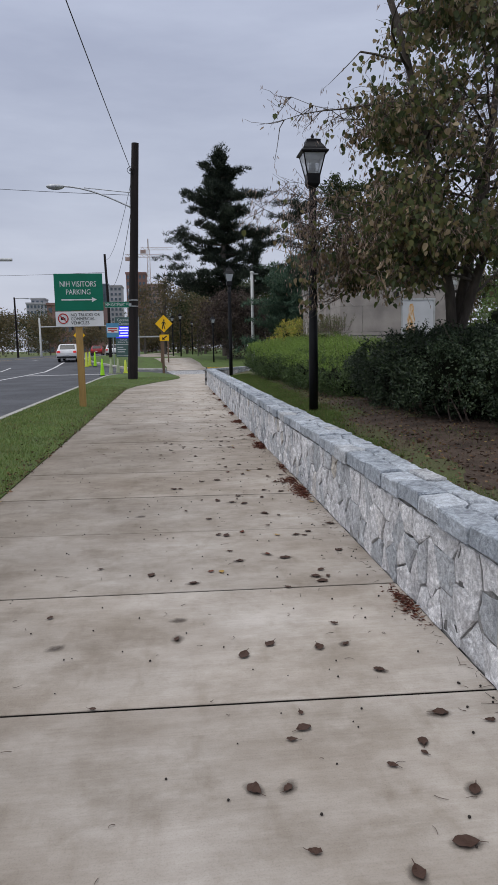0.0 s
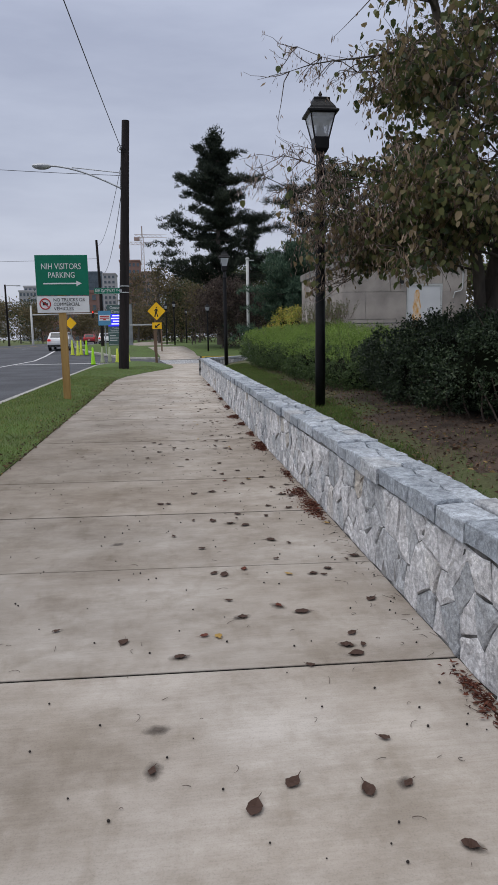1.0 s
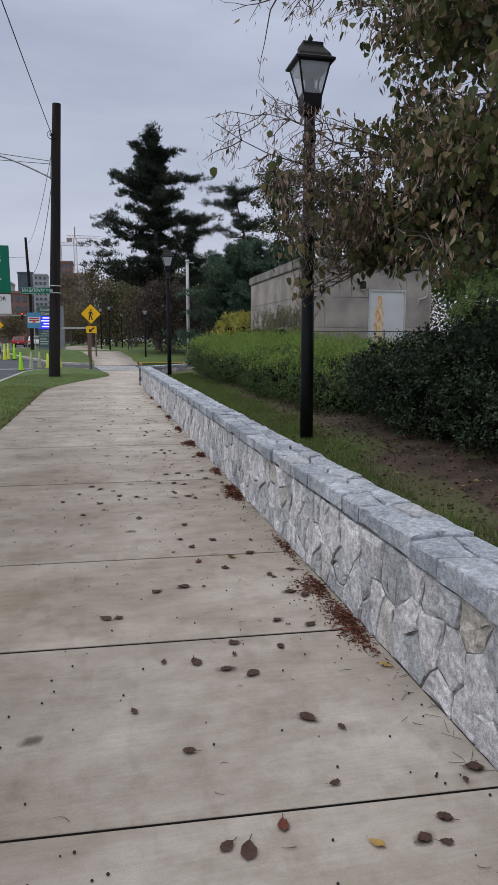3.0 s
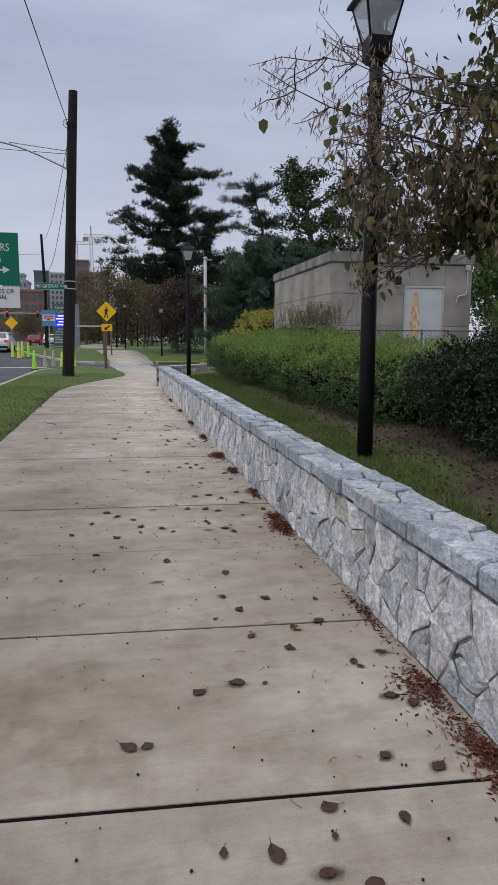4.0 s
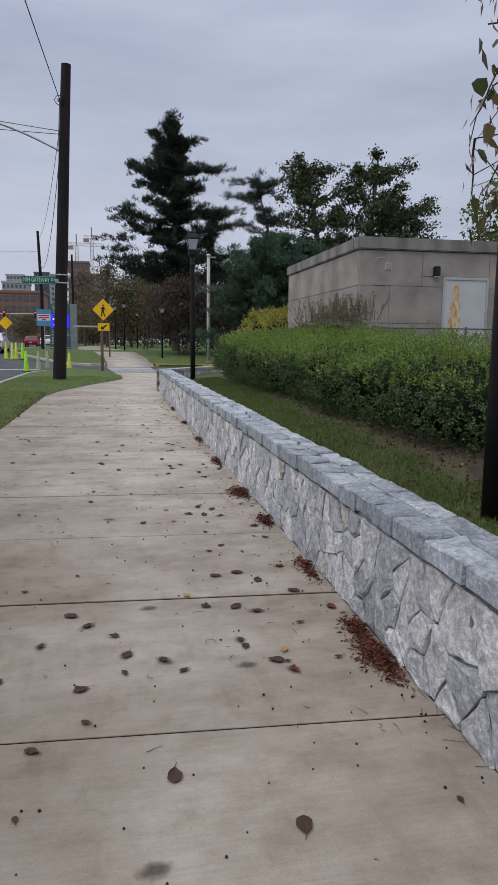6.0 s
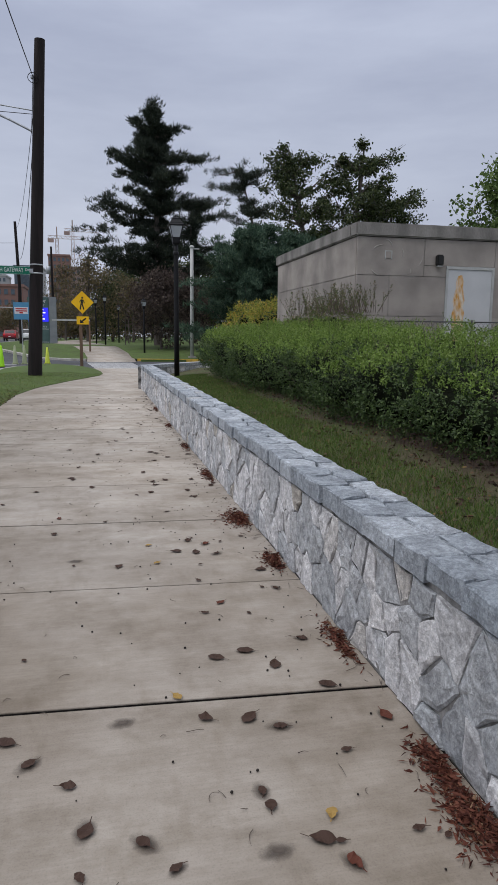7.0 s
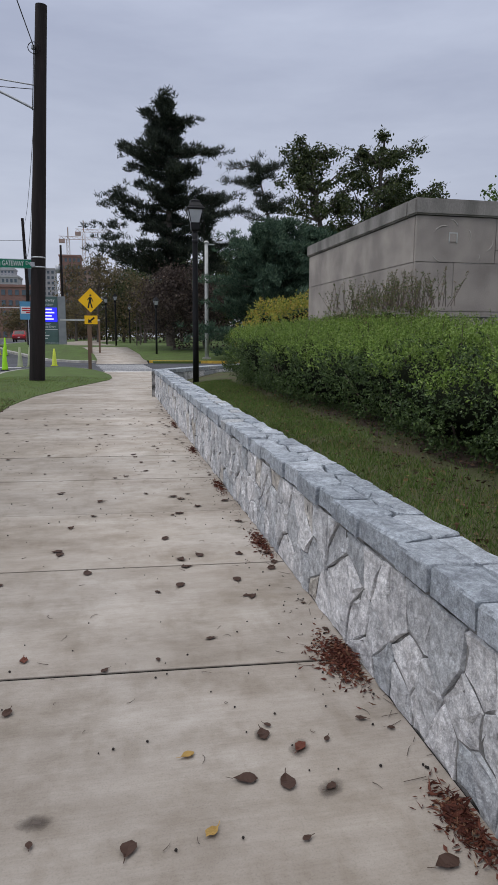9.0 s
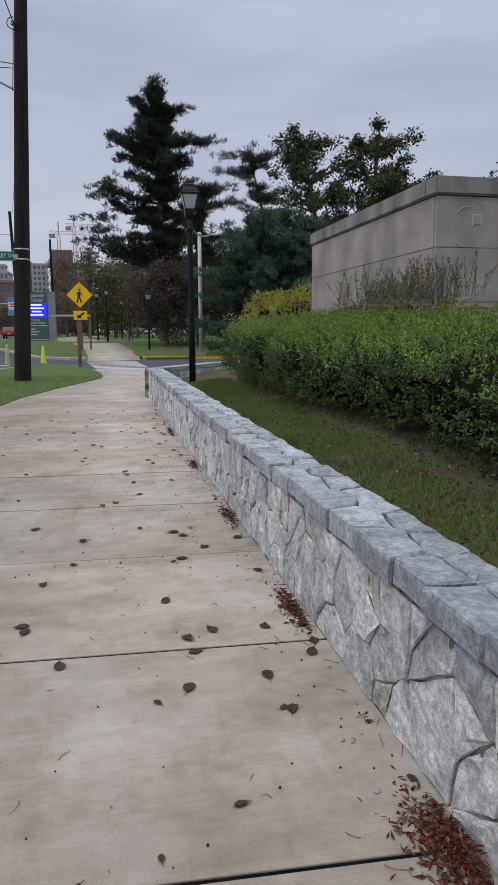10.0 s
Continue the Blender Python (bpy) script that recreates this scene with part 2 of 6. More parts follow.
M = {
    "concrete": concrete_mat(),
    "fence_wire": mat("weathered_fence_wire", (0.10, 0.10, 0.10), (0.05, 0.05, 0.05), 20, 0.6),
    "kerb": mat("kerb_concrete", (0.42, 0.41, 0.38), (0.28, 0.27, 0.25), 3, 0.85, bump=0.3, bump_scale=90),
    "joint": mat("joint_filler", (0.010, 0.009, 0.008), (0.006, 0.005, 0.005), 8, 1.0, spec=0.05),
    "asphalt": mat("asphalt", (0.085, 0.088, 0.098), (0.055, 0.057, 0.063), 0.5, 0.85, bump=0.4, bump_scale=120, fine=0.3),
    "paint_white": mat("road_paint_white", (0.62, 0.62, 0.62), (0.42, 0.42, 0.42), 5, 0.7),
    "paint_yellow": mat("kerb_paint_yellow", (0.62, 0.42, 0.06), (0.45, 0.29, 0.05), 5, 0.7),
    "grass": mat("grass_ground", (0.085, 0.135, 0.032), (0.07, 0.095, 0.03), 1.6, 0.95, bump=0.6, bump_scale=40, fine=0.4),
    "soil": mat("lawn_soil", (0.075, 0.092, 0.034), (0.075, 0.062, 0.036), 1.3, 0.95, bump=0.8, bump_scale=55, fine=0.45),
    "field": mat("far_ground", (0.09, 0.13, 0.035), (0.10, 0.105, 0.045), 0.2, 0.95, bump_scale=6),
    "stone": stone_mat("wall_granite", (0.64, 0.635, 0.635), (0.40, 0.42, 0.435), (0.50, 0.465, 0.41)),
    "stone_far": stone_mat("wall_granite_far", (0.64, 0.635, 0.635), (0.40, 0.42, 0.435), (0.50, 0.465, 0.41), True),
    "cap": stone_mat("cap_bluestone", (0.43, 0.465, 0.50), (0.29, 0.325, 0.36), (0.45, 0.46, 0.465)),
    "mortar": mat("wall_mortar", (0.32, 0.315, 0.308), (0.05, 0.048, 0.046), 7, 0.95, bump=0.6, bump_scale=70),
    "bark": mat("bark", (0.10, 0.085, 0.07), (0.05, 0.042, 0.036), 6, 0.95, bump=0.9, bump_scale=40, stretch=(1, 1, 0.3)),
    "bark_far": mat("bark_grey", (0.14, 0.12, 0.105), (0.07, 0.06, 0.055), 2, 0.95, bump=0.5, bump_scale=20, stretch=(1, 1, 0.3)),
    "twig": mat("twig", (0.15, 0.115, 0.095), (0.08, 0.062, 0.052), 12, 0.9),
    "black": mat("black_paint", (0.010, 0.010, 0.012), (0.007, 0.007, 0.008), 10, 0.5, bump=0.08, bump_scale=200, spec=0.25),
    "polewood": mat("creosoted_wood", (0.024, 0.018, 0.018), (0.011, 0.009, 0.009), 5, 0.9, bump=0.7, bump_scale=45, stretch=(1, 1, 0.08), fine=0.4),
    "postwood": mat("treated_timber", (0.42, 0.27, 0.10), (0.28, 0.17, 0.06), 5, 0.85, bump=0.4, bump_scale=60, stretch=(1, 1, 0.1)),
    "postdark": mat("brown_post", (0.20, 0.13, 0.09), (0.12, 0.08, 0.055), 5, 0.85, stretch=(1, 1, 0.1)),
    "green": mat("sign_green", (0.0, 0.16, 0.095), (0.0, 0.14, 0.08), 2, 0.5, fine=0.06),
    "white": mat("sign_white", (0.72, 0.73, 0.74), (0.64, 0.65, 0.66), 3, 0.5, fine=0.06),
    "ink": mat("sign_black", (0.02, 0.02, 0.02), (0.015, 0.015, 0.015), 3, 0.5),
    "red": mat("sign_red", (0.5, 0.03, 0.03), (0.4, 0.02, 0.02), 3, 0.5),
    "yellow": mat("sign_yellow", (0.92, 0.54, 0.014), (0.87, 0.49, 0.012), 2, 0.5, fine=0.06),
    "blue": mat("sign_blue", (0.10, 0.30, 0.48), (0.09, 0.27, 0.43), 2, 0.5, fine=0.06),
    "steel": mat("galvanised_steel", (0.48, 0.50, 0.52), (0.36, 0.37, 0.39), 8, 0.45, 0.6),
    "grey_pole": mat("grey_painted_steel", (0.50, 0.51, 0.50), (0.42, 0.43, 0.42), 4, 0.6),
    "teal": mat("monument_teal", (0.10, 0.165, 0.16), (0.08, 0.135, 0.13), 2, 0.6, fine=0.1),
    "pylon": mat("monument_grey", (0.27, 0.29, 0.31), (0.22, 0.24, 0.26), 2, 0.6, fine=0.1),
    "led": emit_mat("led_blue", (0.03, 0.03, 1.0), 1.0),
    "led_text": emit_mat("led_white", (0.75, 0.75, 1.0), 1.2),
    "signal_red": emit_mat("signal_red", (1.0, 0.04, 0.02), 2.5),
    "lime": mat("cone_lime", (0.36, 0.75, 0.02), (0.30, 0.64, 0.02), 3, 0.55, fine=0.08),
    "cone_pale": mat("cone_yellow", (0.62, 0.70, 0.08), (0.5, 0.58, 0.07), 3, 0.55, fine=0.08),
    "cone_grey": mat("cone_faded", (0.36, 0.40, 0.24), (0.28, 0.32, 0.2), 3, 0.6, fine=0.1),
    "precast": mat("precast_concrete", (0.40, 0.36, 0.325), (0.26, 0.235, 0.215), 1.4, 0.85, bump=0.35, bump_scale=70, per_object=0.12),
    "coping": mat("coping_concrete", (0.30, 0.285, 0.265), (0.15, 0.143, 0.133), 1.8, 0.9, bump=0.4, bump_scale=50, stretch=(1, 1, 0.5)),
    "scrape": mat("scraped_concrete", (0.46, 0.43, 0.40), (0.36, 0.33, 0.30), 20, 0.9),
    "sealant": mat("joint_sealant", (0.42, 0.40, 0.37), (0.16, 0.15, 0.14), 3, 0.9),
    "door": mat("door_white", (0.60, 0.61, 0.62), (0.54, 0.55, 0.56), 2, 0.55, fine=0.06),
    "rust": mat("rust_stain", (0.60, 0.30, 0.06), (0.72, 0.66, 0.56), 13, 0.8, stretch=(1, 1, 0.4)),
    "brick_far": mat("far_brick", (0.26, 0.155, 0.135), (0.21, 0.125, 0.11), 0.1, 0.9, bump_scale=2, fine=0.1),
    "brick_pale": mat("far_brick_pale", (0.36, 0.27, 0.24), (0.29, 0.22, 0.2), 0.1, 0.9, bump_scale=2, fine=0.1),
    "tower": mat("far_concrete", (0.42, 0.42, 0.44), (0.36, 0.36, 0.38), 0.1, 0.9, bump_scale=2, fine=0.1),
    "glassy": mat("far_glazing", (0.10, 0.13, 0.16), (0.07, 0.09, 0.115), 0.2, 0.3, bump_scale=1, fine=0.1),
    "crane": mat("crane_steel", (0.36, 0.27, 0.22), (0.28, 0.22, 0.19), 0.2, 0.7),
    "car_white": mat("car_paint_white", (0.68, 0.69, 0.70), (0.62, 0.63, 0.64), 1, 0.3, spec=0.5, fine=0.04),
    "car_red": mat("car_paint_red", (0.30, 0.02, 0.03), (0.25, 0.015, 0.02), 1, 0.3, spec=0.5, fine=0.04),
    "car_glass": mat("car_glass", (0.02, 0.024, 0.028), (0.016, 0.018, 0.02), 1, 0.12, spec=0.6, fine=0.04),
    "tyre": mat("tyre", (0.02, 0.02, 0.02), (0.015, 0.015, 0.015), 9, 0.9),
    "tail": emit_mat("tail_light", (0.9, 0.03, 0.03), 0.5),
    "lampglass": glass_mat("sky_sheen_glass"),
    "frosted": mat("lamp_frosted", (0.62, 0.63, 0.64), (0.55, 0.56, 0.57), 4, 0.5, fine=0.05),
    "wire": mat("cable_black", (0.025, 0.025, 0.028), (0.02, 0.02, 0.022), 3, 0.6),
    # near-black: the deep shade inside the shrubs is put into this colour
    "shade_core": mat("hedge_shade", (0.010, 0.014, 0.007), (0.006, 0.007, 0.004), 4, 1.0, bump=0.8, bump_scale=20),
    "litter_red": leaf_mat("litter_red", ((0, (0.05, 0.016, 0.012)), (0.5, (0.115, 0.038, 0.025)), (0.85, (0.16, 0.06, 0.038)), (1, (0.24, 0.15, 0.09))), 0.7, 0.1),
    "litter": leaf_mat("litter_brown", ((0, (0.028, 0.019, 0.017)), (0.6, (0.064, 0.036, 0.026)), (0.9, (0.13, 0.058, 0.034)), (1, (0.26, 0.19, 0.06))), 0.65, 0.05),
    "lawn_leaf": leaf_mat("lawn_leaf_litter", ((0, (0.045, 0.03, 0.024)), (0.6, (0.10, 0.062, 0.042)), (0.9, (0.17, 0.10, 0.06)), (1, (0.28, 0.21, 0.08))), 0.7, 0.1),
    "earth": mat("bare_earth", (0.08, 0.057, 0.042), (0.036, 0.025, 0.019), 3.5, 0.95, bump=0.9, bump_scale=45, fine=0.4),
    "seed": mat("seed", (0.03, 0.025, 0.022), (0.02, 0.016, 0.014), 20, 0.8),
}
M["shade_core"].node_tree.nodes["Principled BSDF"].inputs["Specular IOR Level"].default_value = 0.05
def stain_mat():
    """A damp print that fades into the concrete at its edge."""
    m, n, l, b = nodes_of("damp_leaf_print")
    co, ln, nz = n.new("ShaderNodeTexCoord"), n.new("ShaderNodeVectorMath"), n.new("ShaderNodeTexNoise")
    ln.operation = "LENGTH"
    mp = n.new("ShaderNodeMapping")
    mp.inputs["Location"].default_value, mp.inputs["Scale"].default_value = (-1, -1, 0), (2, 2, 0)
    l.new(co.outputs["Generated"], mp.inputs[0]), l.new(mp.outputs[0], ln.inputs[0])
    nz.inputs["Scale"].default_value, nz.inputs["Detail"].default_value = 30, 4
    l.new(co.outputs["Object"], nz.inputs["Vector"])
    add = n.new("ShaderNodeMath")
    add.operation = "MULTIPLY_ADD"
    add.inputs[1].default_value = 0.7
    l.new(nz.outputs["Fac"], add.inputs[0]), l.new(ln.outputs["Value"], add.inputs[2])
    sub = n.new("ShaderNodeMath")
    sub.operation, sub.use_clamp = "MULTIPLY_ADD", True
    sub.inputs[1].default_value, sub.inputs[2].default_value = -1.3, 1.45
    l.new(add.outputs[0], sub.inputs[0])
    l.new(sub.outputs[0], b.inputs["Alpha"])
    b.inputs["Base Color"].default_value, b.inputs["Roughness"].default_value = (0.085, 0.066, 0.052, 1), 0.7
    return m


M["stain"] = stain_mat()
L = {
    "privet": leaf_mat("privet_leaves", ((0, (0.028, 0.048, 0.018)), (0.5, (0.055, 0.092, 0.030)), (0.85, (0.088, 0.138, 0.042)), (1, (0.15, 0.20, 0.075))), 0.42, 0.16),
    "pale_top": leaf_mat("pale_privet_leaves", ((0, (0.09, 0.15, 0.028)), (0.5, (0.17, 0.265, 0.05)), (0.85, (0.24, 0.35, 0.075)), (1, (0.32, 0.40, 0.13))), 0.5, 0.25),
    "dark": leaf_mat("dark_shrub_leaves", ((0, (0.016, 0.027, 0.014)), (0.6, (0.034, 0.054, 0.027)), (0.9, (0.06, 0.085, 0.042)), (1, (0.11, 0.14, 0.075))), 0.36, 0.12),
    "weed": leaf_mat("weed_leaves", ((0, (0.06, 0.085, 0.03)), (0.5, (0.11, 0.145, 0.05)), (0.8, (0.17, 0.155, 0.075)), (1, (0.24, 0.17, 0.11)))),
    "yellow": leaf_mat("golden_leaves", ((0, (0.13, 0.19, 0.04)), (0.5, (0.32, 0.32, 0.06)), (0.9, (0.45, 0.36, 0.08)), (1, (0.45, 0.22, 0.07)))),
    "tan": leaf_mat("tan_leaf", ((0, (0.30, 0.18, 0.05)), (1, (0.40, 0.27, 0.09))), 0.7, 0.1),
    "redbud": leaf_mat("withered_tree_leaves", ((0, (0.045, 0.064, 0.03)), (0.4, (0.09, 0.11, 0.042)), (0.66, (0.145, 0.15, 0.055)), (0.84, (0.21, 0.16, 0.08)), (0.95, (0.28, 0.21, 0.125)), (1, (0.36, 0.30, 0.18))), 0.42, 0.38),
    "withered": leaf_mat("curled_dry_leaves", ((0, (0.10, 0.07, 0.045)), (0.5, (0.22, 0.155, 0.10)), (0.85, (0.34, 0.26, 0.18)), (1, (0.46, 0.37, 0.27))), 0.6, 0.28),
    "pod": leaf_mat("dry_pods", ((0, (0.20, 0.145, 0.12)), (0.6, (0.36, 0.27, 0.23)), (1, (0.50, 0.40, 0.34))), 0.7, 0.3),
    "pine": leaf_mat("pine_needles", ((0, (0.0173, 0.0259, 0.0202)), (0.6, (0.0302, 0.0418, 0.0288)), (1, (0.054, 0.0634, 0.0396))), 0.6, 0.15),
    "bluepine": leaf_mat("bluish_pine_needles", ((0, (0.03, 0.058, 0.04)), (0.6, (0.064, 0.112, 0.073)), (1, (0.12, 0.175, 0.11))), 0.6, 0.25),
    "oak": leaf_mat("oak_leaves", ((0, (0.028, 0.042, 0.018)), (0.6, (0.055, 0.075, 0.03)), (1, (0.11, 0.125, 0.05))), 0.5, 0.25),
    "maple": leaf_mat("green_leaves", ((0, (0.07, 0.115, 0.035)), (0.6, (0.115, 0.175, 0.055)), (1, (0.18, 0.24, 0.08)))),
    "plum": leaf_mat("purple_leaves", ((0, (0.042, 0.032, 0.03)), (0.6, (0.088, 0.066, 0.058)), (1, (0.16, 0.125, 0.10)))),
    "brown": leaf_mat("autumn_leaves", ((0, (0.085, 0.075, 0.04)), (0.6, (0.14, 0.115, 0.062)), (1, (0.21, 0.155, 0.08)))),
    "blade": leaf_mat("grass_blades", ((0, (0.075, 0.115, 0.027)), (0.6, (0.14, 0.20, 0.05)), (0.88, (0.21, 0.235, 0.08)), (1, (0.32, 0.25, 0.12))), 0.7, 0.3),
    "lawnblade": leaf_mat("shady_grass_blades", ((0, (0.06, 0.105, 0.024)), (0.6, (0.115, 0.195, 0.046)), (0.82, (0.165, 0.215, 0.066)), (1, (0.26, 0.20, 0.10))), 0.7, 0.28),
}

# ---------------------------------------------------------------- builders
rng = np.random.default_rng(7)
rnd = random.Random(11)


def part(name, data, material, parent=None, label=""):
    """Link a bmesh or a mesh as one object under a thing or a part."""
    if isinstance(data, bmesh.types.BMesh):
        me = bpy.data.meshes.new(name)
        data.to_mesh(me)
        data.free()
    else:
        me = data
    if material is not None and not me.materials:
        me.materials.append(material)
    ob = new(name, me)
    if parent is not None:
        ob.parent = parent
    if label:
        ob["label"] = label
    return ob


def thing(name, at, label, category, group="", kind="", turn=0.0):
    e = new(name)
    e.location, e.rotation_euler = at, (0, 0, radians(turn))
    e.empty_display_size = 0.2
    return tagged(e, label, category, group, kind)


def smooth(me, angle=None):
    me.polygons.foreach_set("use_smooth", [True] * len(me.polygons))
    return me


def mesh_np(name, verts, faces):
    """A mesh from arrays: verts n x 3, faces m x k."""
    me = bpy.data.meshes.new(name)
    verts, faces = np.asarray(verts, np.float32), np.asarray(faces, np.int32)
    k = faces.shape[1]
    me.vertices.add(len(verts))
    me.vertices.foreach_set("co", verts.ravel())
    me.loops.add(faces.size)
    me.loops.foreach_set("vertex_index", faces.ravel())
    me.polygons.add(len(faces))
    me.polygons.foreach_set("loop_start", np.arange(0, faces.size, k, dtype=np.int32))
    me.update(calc_edges=True)
    return me


def poly_mesh(name, verts, faces):
    """A mesh of mixed faces; a corner named twice closes a triangle."""
    me = bpy.data.meshes.new(name)
    me.from_pydata(verts, [], [tuple(dict.fromkeys(f)) for f in faces])
    return smooth(me)


def box(bm, x0, x1, y0, y1, z0, z1, bevel=0.0):
    g = bmesh.ops.create_cube(bm, size=1.0)
    for v in g["verts"]:
        v.co = ((x0 + x1) / 2 + v.co.x * (x1 - x0), (y0 + y1) / 2 + v.co.y * (y1 - y0), (z0 + z1) / 2 + v.co.z * (z1 - z0))
    if bevel:
        es = {e for v in g["verts"] for e in v.link_edges}
        bmesh.ops.bevel(bm, geom=list(es), offset=bevel, segments=2, affect="EDGES")
    return bm


def boxm(*a, **k):
    return box(bmesh.new(), *a, **k)


def turned(profile, n=20, at=(0, 0, 0)):
    """A lathe: profile of (radius, z)."""
    bm = bmesh.new()
    rings = []
    for r, z in profile:
        rings.append([bm.verts.new((at[0] + r * math.cos(2 * math.pi * i / n), at[1] + r * math.sin(2 * math.pi * i / n), at[2] + z)) for i in range(n)])
    for a, b in zip(rings, rings[1:]):
        for i in range(n):
            bm.faces.new((a[i], a[(i + 1) % n], b[(i + 1) % n], b[i]))
    bm.faces.new(rings[0][::-1])
    bm.faces.new(rings[-1])
    for f in bm.faces:
        f.smooth = len(f.verts) == 4
    return bm


def squared(profile, at=(0, 0, 0)):
    """Stacked square rings: profile of (half width, z)."""
    bm = bmesh.new()
    rings = []
    for r, z in profile:
        rings.append([bm.verts.new((at[0] + sx * r, at[1] + sy * r, at[2] + z)) for sx, sy in ((-1, -1), (1, -1), (1, 1), (-1, 1))])
    for a, b in zip(rings, rings[1:]):
        for i in range(4):
            bm.faces.new((a[i], a[(i + 1) % 4], b[(i + 1) % 4], b[i]))
    bm.faces.new(rings[0][::-1])
    bm.faces.new(rings[-1])
    return bm


class Tubes:
    """Many tapered tubes in one mesh."""
    def __init__(self):
        self.v, self.f, self.n = [], [], 0

    def add(self, pts, radii, n=6):
        pts = [Vector(p) for p in pts]
        ref = Vector((0.31, 0.52, 0.79))
        for i, p in enumerate(pts):
            d = (pts[min(i + 1, len(pts) - 1)] - pts[max(i - 1, 0)]).normalized()
            a = d.cross(ref).normalized()
            b = d.cross(a)
            for k in range(n):
                t = 2 * math.pi * k / n
                self.v.append(p + (a * math.cos(t) + b * math.sin(t)) * radii[i])
        for i in range(len(pts) - 1):
            for k in range(n):
                q = self.n + i * n
                self.f.append((q + k, q + (k + 1) % n, q + n + (k + 1) % n, q + n + k))
        self.n += len(pts) * n
        return self

    def mesh(self, name):
        return smooth(mesh_np(name, np.array([tuple(v) for v in self.v]), self.f))


def unit(a):
    return a / np.maximum(np.linalg.norm(a, axis=1, keepdims=True), 1e-6)


def leaf_mesh(name, at, way, length, width, fold=0.25, curl=0.0, face=None):
    """Leaves: a folded blade of two halves from each point along its way; face turns their upper sides."""
    n = len(at)
    way = unit(way)
    side = unit(np.cross(way, unit(rng.normal(size=(n, 3)) * (1.0 if face is None else 0.42) + (0 if face is None else face))))
    nrm = np.cross(side, way)
    ln, wd = np.broadcast_to(length, (n,))[:, None], np.broadcast_to(width, (n,))[:, None]
    mid = at + way * ln * 0.42
    lift = nrm * wd * fold
    v = np.stack([at, mid + side * wd / 2 + lift, at + way * ln + nrm * ln * curl, mid - side * wd / 2 + lift, mid], 1).reshape(-1, 3)
    i = np.arange(n)[:, None] * 5
    f = np.concatenate([i + np.array([[0, 1, 2, 4]]), i + np.array([[0, 4, 2, 3]])], 1).reshape(-1, 4)
    return mesh_np(name, v, f)


def round_leaf_mesh(name, at, way, length, width, fold=0.3, curl=0.25):
    """Broad rounded leaves with a pointed tip, folded along the midrib and curled."""
    n = len(at)
    way = unit(way)
    side = unit(np.cross(way, unit(rng.normal(size=(n, 3)))))
    nrm = np.cross(side, way)
    ln, wd = np.broadcast_to(length, (n,))[:, None], np.broadcast_to(width, (n,))[:, None]
    a, b = at + way * ln * 0.16, at + way * ln * 0.58 + nrm * ln * curl * 0.3
    lift = nrm * wd * fold * rng.uniform(0.3, 1.3, (n, 1))
    v = np.stack([at, a + side * wd * 0.46 + lift, b + side * wd * 0.43 + lift, at + way * ln + nrm * ln * curl, b - side * wd * 0.43 + lift, a - side * wd * 0.46 + lift], 1).reshape(-1, 3)
    i = np.arange(n)[:, None] * 6
    f = np.concatenate([i + np.array([[0, 1, 2, 3]]), i + np.array([[0, 3, 4, 5]])], 1).reshape(-1, 4)
    return mesh_np(name, v, f)


def needle_mesh(name, at, way, length, width):
    n = len(at)
    way = unit(way)
    side = unit(np.cross(way, unit(rng.normal(size=(n, 3)))))
    ln, wd = np.broadcast_to(length, (n,))[:, None], np.broadcast_to(width, (n,))[:, None]
    v = np.stack([at - side * wd / 2, at + side * wd / 2, at + way * ln], 1).reshape(-1, 3)
    return mesh_np(name, v, np.arange(3 * n).reshape(-1, 3))


def flat_poly(name, pts, z0, z1, material, kind_label, cat):
    """A slab with the outline pts, from z0 up to z1."""
    bm = bmesh.new()
    top = [bm.verts.new((x, y, z1)) for x, y in pts]
    bot = [bm.verts.new((x, y, z0)) for x, y in pts]
    bm.faces.new(top)
    n = len(pts)
    for i in range(n):
        bm.faces.new((bot[i], bot[(i + 1) % n], top[(i + 1) % n], top[i]))
    bmesh.ops.recalc_face_normals(bm, faces=bm.faces)
    return tagged(part(name, bm, material), kind_label, cat, kind="structure")


def lettering(text, size, at, material, parent, turn_x=90.0, turn_z=0.0, wide=None, name="lettering"):
    """Words of the built-in font as a thin mesh, centred, standing up and facing -y."""
    cu = bpy.data.curves.new(name, "FONT")
    cu.body, cu.size, cu.align_x, cu.align_y, cu.extrude, cu.resolution_u = text, size, "CENTER", "CENTER", 0.002, 3
    tmp = new("tmp", cu)
    bpy.context.view_layer.update()
    me = bpy.data.meshes.new_from_object(tmp.evaluated_get(bpy.context.evaluated_depsgraph_get()))
    bpy.data.objects.remove(tmp)
    if wide:
        xs = [v.co.x for v in me.vertices]
        s = wide / max(max(xs) - min(xs), 1e-6)
        for v in me.vertices:
            v.co.x *= s
    me.materials.clear()
    # one mesh a word, parted at the widest gaps
    xs = sorted((min(v[0] for v in e), max(v[0] for v in e)) for e in [[me.vertices[i].co for i in p.vertices] for p in me.polygons])
    gaps, reach = [], xs[0][1]
    for a, b in xs:
        if a > reach:
            gaps.append((a - reach, (a + reach) / 2))
        reach = max(reach, b)
    cuts = sorted(c for _, c in sorted(gaps, reverse=True)[:text.count(" ")])
    for lo, hi in zip([-1e3] + cuts, cuts + [1e3]):
        bm = bmesh.new()
        bm.from_mesh(me)
        bmesh.ops.delete(bm, geom=[v for v in bm.verts if not lo <= v.co.x < hi], context="VERTS")
        ob = part(name, bm, material, parent)
        ob.location, ob.rotation_euler = at, (radians(turn_x), 0, radians(turn_z))


